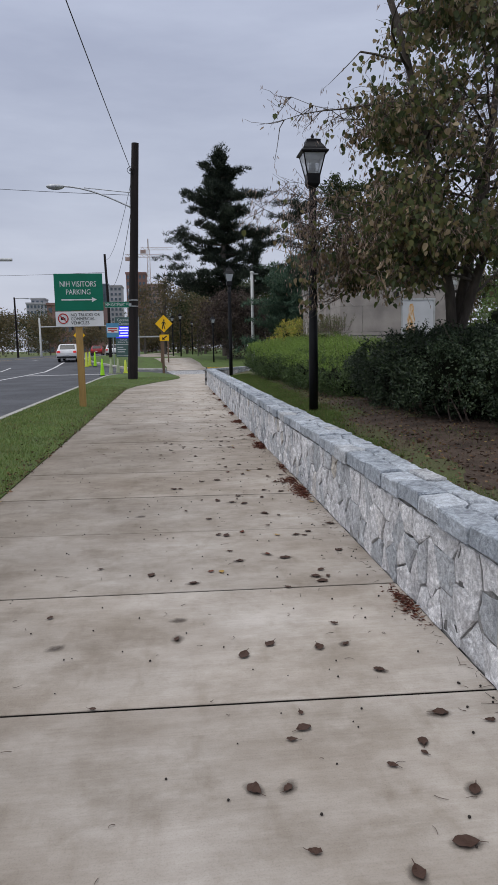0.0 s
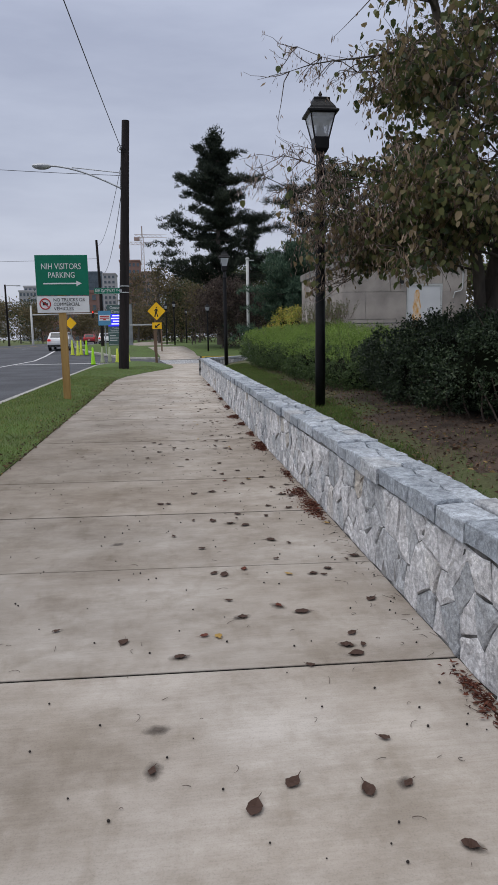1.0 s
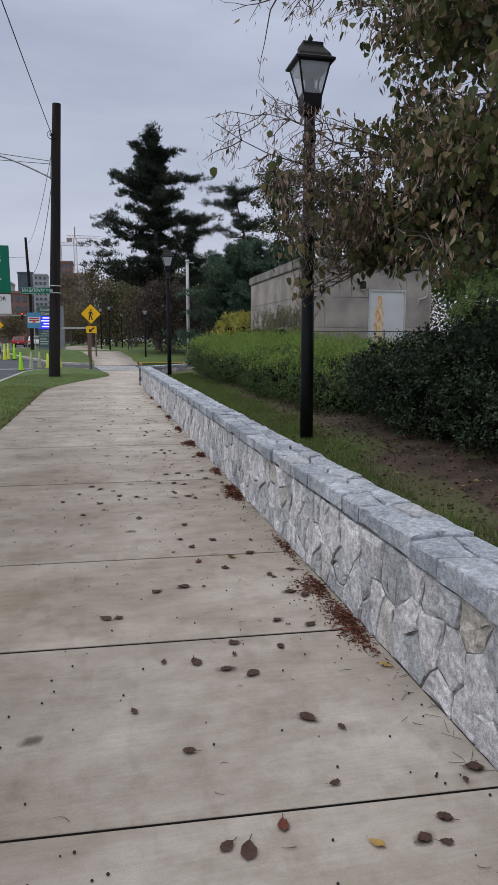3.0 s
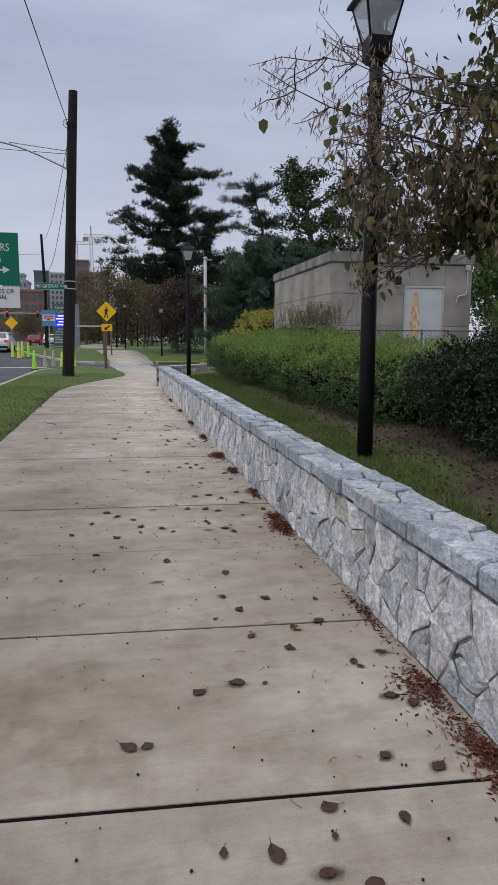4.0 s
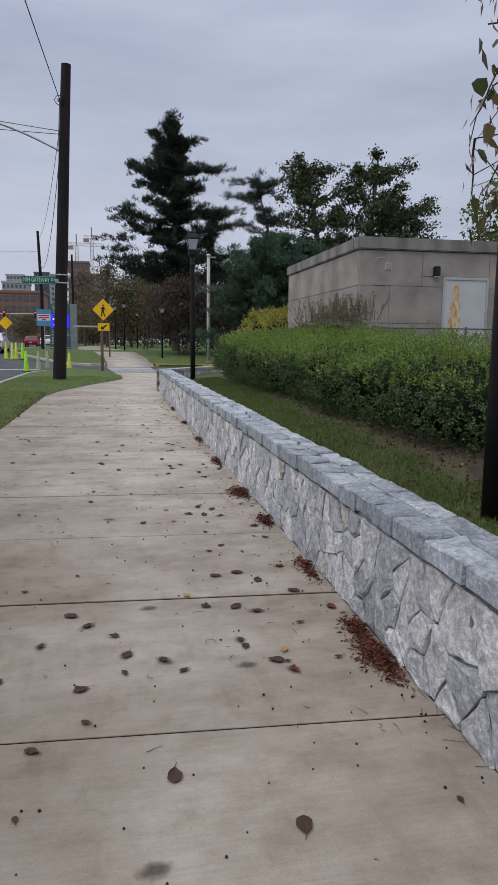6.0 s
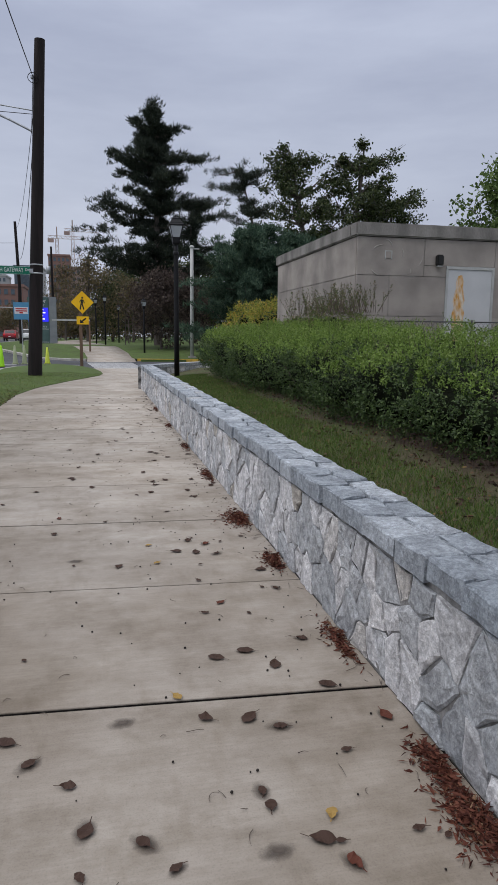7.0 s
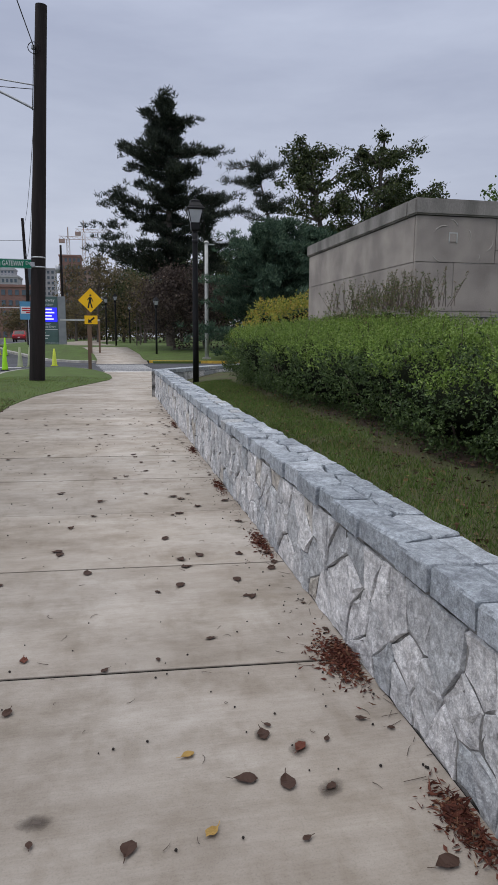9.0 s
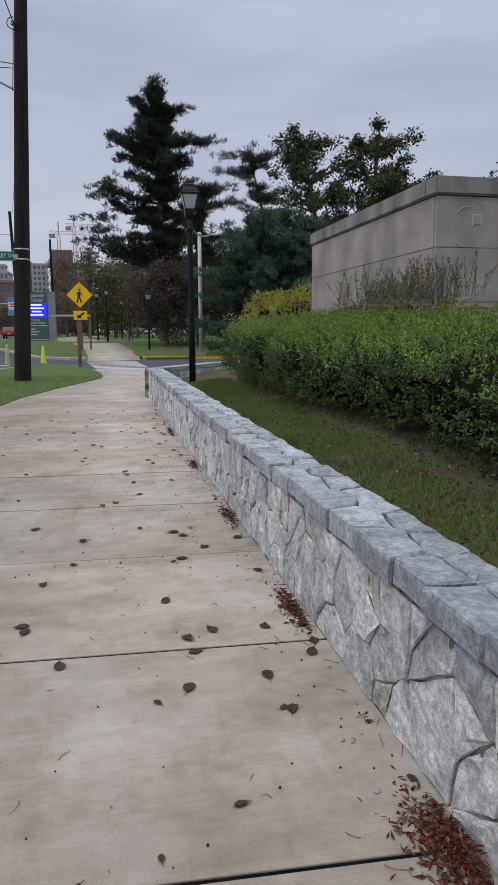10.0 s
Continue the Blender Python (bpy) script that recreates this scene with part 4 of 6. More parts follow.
def crossing_sign():
    s = thing("crossing_sign", (-0.43, 40.15, 0.0), "yellow diamond crossing sign with arrow plate on a brown post", "road sign")
    part("post", boxm(-0.07, 0.07, 0.02, 0.12, -0.15, 3.3, bevel=0.006), M["postdark"], s, "weathered brown timber post")
    d = diamond(0.36)
    for v in d.verts:
        v.co += Vector((0.1, 0, 2.92))
    part("diamond_plate", d, M["yellow"], s)
    # dark symbol of plain bars
    t = bmesh.new()
    for x0, z0, x1, z1, w in ((0.105, 3.16, 0.105, 3.085, 0.075), (0.095, 3.05, 0.08, 2.86, 0.10), (0.05, 2.86, 0.0, 2.6, 0.06), (0.09, 2.86, 0.165, 2.6, 0.055), (0.14, 3.03, 0.2, 2.88, 0.035), (0.05, 3.03, -0.02, 2.92, 0.035)):
        dx, dz = x1 - x0, z1 - z0
        n = math.hypot(dx, dz)
        ox, oz = -dz / n * w / 2, dx / n * w / 2
        t.faces.new([t.verts.new((a, -0.0085, b)) for a, b in ((x0 + ox, z0 + oz), (x1 + ox, z1 + oz), (x1 - ox, z1 - oz), (x0 - ox, z0 - oz))])
    part("symbol", t, M["ink"], s)
    part("arrow_plate", boxm(-0.17, 0.37, -0.006, 0.006, 1.93, 2.29, bevel=0.003), M["yellow"], s)
    t = bmesh.new()
    for quad in (((0.22, 2.235), (0.27, 2.185), (0.1, 2.05), (0.05, 2.1)), ((-0.03, 1.99), (0.15, 2.0), (0.08, 2.075), (-0.01, 2.16))):
        t.faces.new([t.verts.new((a, -0.0085, b)) for a, b in quad])
    part("arrow", t, M["ink"], s)


crossing_sign()


def post_sign(name, at, w, h, z, m, label, dia=False, post="steel"):
    s = thing(name, at, label, "road sign")
    part("post", boxm(-0.03, 0.03, 0.01, 0.06, -0.15, z + h / 2, bevel=0.004), M[post], s)
    if dia:
        d = diamond(w / 2)
        for v in d.verts:
            v.co.z += z
        part("plate", d, M[m], s)
    else:
        part("plate", boxm(-w / 2, w / 2, -0.006, 0.006, z - h / 2, z + h / 2, bevel=0.003), M[m], s)
    return s


post_sign("warning_sign", (-8.4, 64, 0.5), 0.76, 0.76, 2.35, "yellow", "plain yellow diamond warning sign on a thin post", True)
vs = post_sign("visitor_sign", (-4.7, 56.6, 0.1), 1.0, 1.15, 2.95, "blue", "pale blue visitor sign on a grey post")
part("panel", boxm(-0.44, 0.44, -0.010, -0.0065, 2.75, 3.2), M["white"], vs)
for z in (3.09, 2.95):
    part("line", boxm(-0.36, 0.36, -0.013, -0.0105, z - 0.04, z + 0.04), M["red"], vs)
part("line", boxm(-0.12, 0.12, -0.013, -0.0105, 2.78, 2.88), M["red"], vs)


def monument():
    s = thing("monument_sign", (-4.75, 73, 0.62), "teal entrance monument sign with blue display and grey pylon", "sign")
    part("board", boxm(-1.1, 0.75, 0, 0.4, -0.2, 4.25, bevel=0.02), M["teal"], s)
    part("pylon", boxm(0.77, 1.4, -0.1, 0.6, -0.2, 4.28, bevel=0.02), M["pylon"], s)
    part("display", boxm(-1.05, 0.7, -0.05, -0.004, 2.05, 3.3, bevel=0.01), M["led"], s, "bright blue lit text display")
    for i, w in enumerate((0.9, 1.25, 0.8, 1.1)):
        part("display_line", boxm(-0.17 - w / 2, -0.17 + w / 2, -0.056, -0.052, 3.08 - 0.28 * i, 3.2 - 0.28 * i), M["led_text"], s)
    lettering("Gateway", 0.42, (-0.17, -0.006, 3.95), M["white"], s, wide=1.35)
    lettering("Center", 0.42, (-0.17, -0.006, 3.55), M["white"], s, wide=1.1)
    lettering("Vehicle Entry", 0.26, (-0.17, -0.006, 1.62), M["white"], s, wide=1.4)
    lettering("Visitor", 0.26, (-0.3, -0.006, 1.88), M["white"], s, wide=0.8)
    part("rule", boxm(-1.05, 0.7, -0.008, -0.002, 1.36, 1.41), M["white"], s)
    for i, w in enumerate((0.6, 0.9, 0.75)):
        part("text_bar", boxm(-0.95, -0.95 + w, -0.008, -0.002, 1.05 - 0.24 * i, 1.13 - 0.24 * i), M["white"], s)
    part("rule", boxm(-1.05, 0.7, -0.008, -0.002, 0.18, 0.22), M["white"], s)


monument()


def steel_pole():
    s = thing("steel_pole", (6.5, 53.3, 0.0), "tall plain pale grey steel pole on the lawn", "pole")
    part("foot", boxm(-0.25, 0.25, -0.25, 0.25, -0.1, 0.12, bevel=0.02), M["kerb"], s)
    part("shaft", turned([(0.13, 0.1), (0.125, 3), (0.11, 7.2)], 14), M["grey_pole"], s)
    part("cap", turned([(0.16, 7.2), (0.17, 7.25), (0.1, 7.34)], 14), M["grey_pole"], s)
    part("camera_arm", boxm(-0.05, 0.5, -0.05, 0.05, 7.1, 7.17, bevel=0.01), M["grey_pole"], s)


steel_pole()


def barrier_gate():
    s = thing("barrier_gate", (-2.6, 58, 0.15), "grey steel swing barrier on two posts", "barrier")
    part("bar", boxm(-0.2, 2.4, -0.05, 0.05, 2.3, 2.42, bevel=0.01), M["grey_pole"], s)
    part("post", boxm(1.72, 1.86, -0.08, 0.08, -0.3, 2.35, bevel=0.01), M["postdark"], s)
    part("post", boxm(2.3, 2.42, -0.06, 0.06, -0.3, 2.3, bevel=0.01), M["postdark"], s)


barrier_gate()


def signal_mast(at, reach, lamps, label):
    s = thing("signal_mast", at, label, "traffic signal")
    part("pole", turned([(0.2, -0.2), (0.19, 0.3), (0.14, 6.2)], 14), M["grey_pole"], s)
    part("mast_arm", Tubes().add([(0, 0, 4.75), (reach * 0.5, 0, 4.85), (reach, 0, 4.8)], [0.1, 0.075, 0.055], 10).mesh("mast_arm"), M["grey_pole"], s)
    for x in lamps:
        h = part("signal_head", boxm(x - 0.17, x + 0.17, -0.28, -0.08, 4.2, 5.25, bevel=0.03), M["ink"], s)
        for k in range(3):
            part("lens", turned([(0.11, 0), (0.1, 0.012)], 14), M["signal_red"] if k == 0 else M["ink"], h).matrix_local = pose(x, -0.29, 5.05 - 0.32 * k, 90)


signal_mast((-18.5, 25.3, -0.12), 13.1, (), "grey traffic signal mast arm reaching over the road")
signal_mast((-21, 112, 0.55), 15, (5.2, 9.6), "far traffic signal mast with red lights lit")


def cone(at, m, h):
    c = thing("traffic_cone", at, {"lime": "fluorescent green traffic cone", "cone_pale": "yellow-green traffic cone", "cone_grey": "faded greyish traffic cone"}[m] + " standing at the kerb", "cone", "traffic cones")
    part("foot", boxm(-0.18, 0.18, -0.18, 0.18, 0, 0.035, bevel=0.01), M["ink"] if m == "lime" else M[m], c)
    part("body", turned([(0.15, 0.03), (0.135, 0.08), (0.05, h - 0.03), (0.03, h)], 16), M[m], c)


for x, y, m, h in ((-4.25, 42.6, "lime", 1.05), (-4.05, 46.3, "cone_grey", 1.0), (-3.6, 46.6, "cone_grey", 1.0), (-3.1, 46.6, "cone_pale", 0.9), (-2.45, 47.3, "cone_pale", 0.9),
                   (-7.55, 58, "cone_pale", 1.2), (-7.05, 57.5, "cone_pale", 1.2), (-6.85, 58, "cone_pale", 1.2), (-6.35, 57.5, "lime", 1.2)):
    cone((x, y, rise(y) - 0.128), m, h)


# ---------------------------------------------------------------- concrete utility building
def utility_building():
    b = thing("utility_building", (5.56, 21.65, 0.3), "low windowless precast concrete building with a rusty white door", "building")
    W, D, H = 3.95, 6.25, 3.46
    part("wall_core", boxm(0.012, W - 0.03, 0.012, D - 0.03, -0.3, H - 0.28), M["sealant"], b)
    # front panels, in two courses split by a joint
    zj, zl, zt = 2.41, 1.58, H - 0.28
    for x0, x1, z0, z1 in ((0, 1.5, zj, zt), (1.5, 3.16, 2.64, zt), (1.5, 2.02, zj, 2.64), (3.16, W, zj, zt), (0, 0.72, zl, zj), (0.72, 2.02, zl, zj), (3.16, W, zl, zj), (0, 1.3, -0.3, zl), (1.3, 2.02, -0.3, zl), (3.16, W, -0.3, zl)):
        part("panel", boxm(x0 + 0.006, x1 - 0.006, 0, 0.06, z0 + 0.006, z1 - 0.006, bevel=0.004), M["precast"], b)
    for y0, y1 in ((0.07, D),):
        for z0, z1 in ((zj, zt), (zl, zj), (-0.3, zl)):
            part("panel", boxm(0, 0.06, y0 + 0.006, y1 - 0.006, z0 + 0.006, z1 - 0.006, bevel=0.004), M["precast"], b)
    part("coping", boxm(-0.05, W + 0.05, -0.05, 0.3, H - 0.27, H, bevel=0.025), M["coping"], b, "weathered concrete parapet coping")
    part("coping", boxm(-0.05, 0.3, 0.303, D + 0.05, H - 0.27, H, bevel=0.025), M["coping"], b, "weathered concrete parapet coping")
    part("roof", boxm(0.3, W - 0.05, 0.3, D, H - 0.45, H - 0.3), M["coping"], b)
    d = part("door", boxm(2.07, 3.11, 0.004, 0.055, 0.4, 2.58, bevel=0.006), M["door"], b, "white steel door with an orange rust stain")
    part("frame", box(box(boxm(2.02, 2.07, -0.014, 0.06, 0.4, 2.64), 3.11, 3.16, -0.014, 0.06, 0.4, 2.64), 2.07, 3.11, -0.014, 0.06, 2.58, 2.64), M["grey_pole"], d)
    bm = bmesh.new()
    n = 14
    vs = []
    for k in range(n):
        z = 2.45 - 1.75 * k / (n - 1)
        w = (0.05, 0.10, 0.09, 0.13, 0.16, 0.12, 0.17, 0.14, 0.15, 0.10, 0.17, 0.12, 0.13, 0.09)[k]
        vs.append((bm.verts.new((2.36 - w, 0.0005, z)), bm.verts.new((2.36 + w * 0.8, 0.0005, z + 0.02))))
    for a, c in zip(vs, vs[1:]):
        bm.faces.new((a[0], a[1], c[1], c[0]))
    part("rust_stain", bm, M["rust"], d, "ragged orange rust stain")
    f = part("wall_lamp", boxm(1.75, 1.89, -0.13, 0.0, 2.64, 2.86, bevel=0.02), M["ink"], b, "small dark wall lamp")
    part("lamp_lens", boxm(1.77, 1.87, -0.11, -0.03, 2.62, 2.637), M["frosted"], f)
    v = part("vent_plate", boxm(0.62, 0.75, -0.012, 0.0, 2.76, 2.9, bevel=0.004), M["precast"], b, "small square pale vent plate")
    part("vent_rim", box(box(boxm(0.605, 0.622, -0.014, 0, 2.745, 2.915), 0.748, 0.765, -0.014, 0, 2.745, 2.915), 0.622, 0.748, -0.014, 0, 2.898, 2.915), M["grey_pole"], v)
    # pale scrapes round the vent
    for x, z, rad, a0, a1 in ((0.52, 2.80, 0.22, 1.2, 2.6), (0.62, 2.98, 0.15, 0.2, 1.6), (0.86, 2.86, 0.16, 5.6, 7.2), (0.5, 2.62, 0.2, 3.6, 4.6), (1.25, 2.8, 0.2, 5.2, 6.4), (1.1, 2.52, 0.1, 5.6, 6.8)):
        arc = [(x + rad * math.cos(a), -0.0005, z + rad * math.sin(a)) for a in np.linspace(a0, a1, 9)]
        part("scrape", Tubes().add(arc, [0.002, 0.006, 0.011, 0.009, 0.013, 0.008, 0.012, 0.006, 0.002], 5).mesh("scrape"), M["scrape"], b, "pale scrape on the concrete")
    t = Tubes().add([(3.8, -0.04, 3.1), (3.8, -0.04, 2.5), (3.74, -0.04, 2.42), (3.55, -0.04, 2.38), (3.5, -0.04, 2.2)], [0.02] * 5, 6)
    part("conduit", t.mesh("conduit"), M["grey_pole"], b)
    part("junction_box", boxm(3.73, 3.87, -0.08, 0, 3.05, 3.2, bevel=0.01), M["grey_pole"], b)


utility_building()


def chain_fence():
    f = thing("chain_link_fence", (5.6, 20.55, 0.45), "low grey chain-link fence behind the hedge", "fence")
    t = Tubes()
    for k in range(60):
        for s in (-1, 1):
            x = k * 0.1
            t.add([(x, 0, 0.75), (x + s * 0.4, 0, 1.3)], [0.004] * 2, 3)
    part("mesh_wire", t.mesh("mesh_wire"), M["fence_wire"], f)
    t = Tubes().add([(0, 0, 1.3), (6, 0, 1.3)], [0.014] * 2, 8)
    part("top_rail", t.mesh("top_rail"), M["fence_wire"], f)
    for x in (0.0, 2.0, 4.0, 6.0):
        part("post", turned([(0.025, -0.1), (0.025, 1.34)], 8, (x, 0, 0)), M["fence_wire"], f)


chain_fence()


# ---------------------------------------------------------------- hedge and shrubs
def shrub(name, cx, cy, rx, ry, z0, h, material, count, size, label, cat, box_like=3.2, seed=1, sprigs=0, lumps=0.22, tilt=0.0, top_leaf=None, climb=0.0):
    """A clipped shrub: a lumpy body, coloured near-black as inner shade, under a deep coat of single leaves, with bare
    low stems.
    """
    o = Vector((cx, cy, z0))
    s = thing(name, o, label, cat)
    half = h / 2

    def squared_ring(a, b):
        k = (abs(a) ** box_like + abs(b) ** box_like) ** (-1 / box_like)
        return a * k, b * k

    def surf(u, v):
        """A point of the rounded box: u runs round it, v from its foot over its side to its top."""
        d = u * 4 * (rx + ry)
        if d < 2 * ry:
            cu, su = squared_ring(-1, 1 - d / ry)
        elif d < 2 * ry + 2 * rx:
            cu, su = squared_ring((d - 2 * ry) / rx - 1, -1)
        elif d < 4 * ry + 2 * rx:
            cu, su = squared_ring(1, (d - 2 * ry - 2 * rx) / ry - 1)
        else:
            cu, su = squared_ring(1 - (d - 4 * ry - 2 * rx) / rx, 1)
        d = v * 2 * (rx + half)
        if d < rx:
            cv, sv = squared_ring(d / rx, -1)
        elif d < rx + h:
            cv, sv = squared_ring(1, (d - rx) / half - 1)
        else:
            cv, sv = squared_ring(max(0, 1 - (d - rx - h) / rx), 1)
        x, y, z = rx * cv * cu, ry * cv * su, half * (1 + sv) * (1 + tilt * cv * cu + climb * cv * su)
        n = noise.noise(Vector((x * 0.9 + seed, y * 0.9, z * 1.1))) * lumps * 0.8 + noise.noise(Vector((x * 2.9, y * 2.9 + seed, z * 2.9))) * lumps * 0.7
        under = 1 - 0.30 * max(0, 0.32 - z / h) / 0.32
        return Vector((x * under + cu * cv * n, y + su * cv * n, z + max(0, sv) * n * 0.4))
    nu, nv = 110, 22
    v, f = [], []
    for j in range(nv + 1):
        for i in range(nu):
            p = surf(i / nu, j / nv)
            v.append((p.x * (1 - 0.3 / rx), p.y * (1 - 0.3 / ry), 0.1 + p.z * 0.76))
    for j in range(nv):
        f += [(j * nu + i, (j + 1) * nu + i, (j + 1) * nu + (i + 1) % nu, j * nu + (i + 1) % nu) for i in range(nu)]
    part("inner_body", smooth(mesh_np("inner_body", v, f)), M["shade_core"], s, "near-black body painted as the shade inside")
    # cells of the surface weighted by their area, so that the coat is even
    us, vs_ = np.linspace(0, 1, 151), np.linspace(0.2, 1, 31)
    grid = [[surf(u, w) for u in us] for w in vs_]
    cells, wts = [], []
    for j in range(30):
        for i in range(150):
            a, b2, c = grid[j][i], grid[j][i + 1], grid[j + 1][i]
            cells.append((a, b2 - a, c - a, (b2 - a).cross(c - a)))
            wts.append(cells[-1][3].length)
    cum = np.cumsum(wts) / sum(wts)
    # short shoots stand out of the surface in clumps, with dark hollows between, each with a tuft of leaves
    shoots = count // 9
    pick = np.minimum(np.searchsorted(cum, rng.random(shoots)), len(cells) - 1)
    A = np.array([[*c[0], *c[1], *c[2], *c[3]] for c in cells])[pick]
    r1, r2 = rng.random((shoots, 1)), rng.random((shoots, 1))
    nrm = unit(A[:, 9:12])
    root = A[:, 0:3] + A[:, 3:6] * r1 + A[:, 6:9] * r2
    clump = np.array([noise.noise(Vector(p) * 4.6 + Vector((seed, 0, 0))) + 0.6 * noise.noise(Vector(p) * 10.5) for p in root])[:, None]
    keep = (clump[:, 0] > -0.30 + 0.25 * rng.random(shoots)) | (rng.random(shoots) < 0.12)
    keep &= (nrm[:, 0] < 0.55) | (rng.random(shoots) < 0.35)
    root, nrm, clump = root[keep], nrm[keep], clump[keep]
    shoots = len(root)
    count = shoots * 9
    root = root + nrm * (np.clip(clump, -0.5, 0.6) * 0.16 - 0.05 - 0.2 * rng.random((shoots, 1)) ** 2)
    grow = unit(nrm * 0.8 + rng.normal(size=(shoots, 3)) * 0.4 + (0, 0, 0.5))
    u = rng.random((count, 1)) * size * 3.6 * np.repeat(rng.uniform(0.6, 1.3, (shoots, 1)), 9, 0)
    way = np.repeat(grow, 9, 0) * 0.5 + rng.normal(size=(count, 3)) * 0.6
    at = np.repeat(root, 9, 0) + np.repeat(grow, 9, 0) * u + rng.normal(size=(count, 3)) * size * 0.25
    face = np.repeat(nrm, 9, 0) * 0.7 + (0, 0, 0.45)
    ln, wd = rng.uniform(0.7, 1.35, count) * size, rng.uniform(0.5, 0.72, count) * size
    pale_top = np.zeros(count, bool)
    if top_leaf is not None:
        # paler leaves cover the clipped top and thin out down the shoulder
        pale_top = np.repeat((nrm[:, 2] + rng.normal(size=shoots) * 0.16 > 0.45) & (root[:, 2] > 0.5 * h), 9)
        part("new_growth", leaf_mesh("new_growth", at[pale_top], way[pale_top], ln[pale_top], wd[pale_top] * 0.85, face=face[pale_top]), top_leaf, s, "paler yellow-green leaves over the top")
    rest = ~pale_top
    part("leaves", leaf_mesh("leaves", at[rest], way[rest], ln[rest], wd[rest], face=face[rest]), material, s)
    t = Tubes()
    r = random.Random(seed)
    for _ in range(int(18 * ry)):
        a = r.uniform(-ry, ry) * 0.85
        x = -rx * r.uniform(0.25, 0.8)
        t.add([(x * 0.8, a, -0.1), (x * 0.95 + r.uniform(-.1, .1), a + r.uniform(-.15, .15), 0.25), (x + r.uniform(-.15, .1), a + r.uniform(-.3, .3), 0.6)], [0.014, 0.011, 0.006], 5)
    sp_at, sp_way = [], []
    for _ in range(sprigs):
        u, q = r.uniform(-0.9, 0.9) * ry, r.uniform(-0.8, 0.8) * rx
        zz, hh = h * (0.93 + tilt * q / rx + climb * u / ry), r.uniform(0.08, 0.34) + (0.12 if sprigs > 120 else 0)
        tip = Vector((q + r.uniform(-.22, .22), u + r.uniform(-.22, .22), zz + hh))
        t.add([(q, u, zz - 0.1), tip], [0.005, 0.002], 4)
        for m in range(int(hh * 60)):
            e = r.random()
            sp_at.append((q + (tip.x - q) * e, u + (tip.y - u) * e, zz + hh * e))
            sp_way.append((r.gauss(0, 1), r.gauss(0, 1), 0.5))
    tagged(part("stem_tangle", t.mesh("stem_tangle"), M["twig"], s), kind="stuff")
    if sp_at:
        part("sprig_leaves", leaf_mesh("sprig_leaves", np.array(sp_at), np.array(sp_way), size, size * 0.5), top_leaf or material, s)
    return s


shrub("hedge", 4.15, 18.75, 1.38, 7.05, 0.40, 1.12, L["privet"], 310000, 0.0285, "long clipped green privet hedge behind the lawn", "hedge", 6.0, 3, 90, 0.25, 0.14, L["pale_top"], 0.25)
shrub("shrub", 4.35, 9.55, 1.35, 2.3, 0.40, 1.16, L["dark"], 95000, 0.036, "dense dark green shrub with bare earth beneath", "shrub", 3.2, 8, 8, 0.5)
shrub("shrub", 4.5, 5.0, 1.3, 2.7, 0.40, 1.2, L["dark"], 40000, 0.042, "dense dark green shrub beside the lawn", "shrub", 3.2, 12, 6, 0.5)
shrub("golden_shrub", 7.2, 35.6, 1.5, 1.9, 0.0, 2.8, L["yellow"], 20000, 0.08, "golden yellow-leaved shrub beyond the concrete building", "shrub", 2.2, 5, 40, 1.1)
shrub("weedy_shrub", 4.95, 21.6, 0.6, 1.9, 0.5, 1.6, L["weed"], 16000, 0.035, "loose wild shrub with upright bare sprigs", "shrub", 2.2, 9, 150, 0.5)
shrub("shrub", 10.9, 20.6, 1.2, 1.6, 0.4, 2.7, L["maple"], 14000, 0.06, "tall light green shrub beside the concrete building", "shrub", 2.2, 15, 10, 0.5)


# ---------------------------------------------------------------- trees
def bent(p, d, length, up, r, steps=6, wob=0.14):
    pts, d = [Vector(p)], Vector(d).normalized()
    for _ in range(steps):
        d = (d + Vector((r.gauss(0, wob), r.gauss(0, wob), r.gauss(0, wob) + up))).normalized()
        pts.append(pts[-1] + d * length / steps)
    return pts


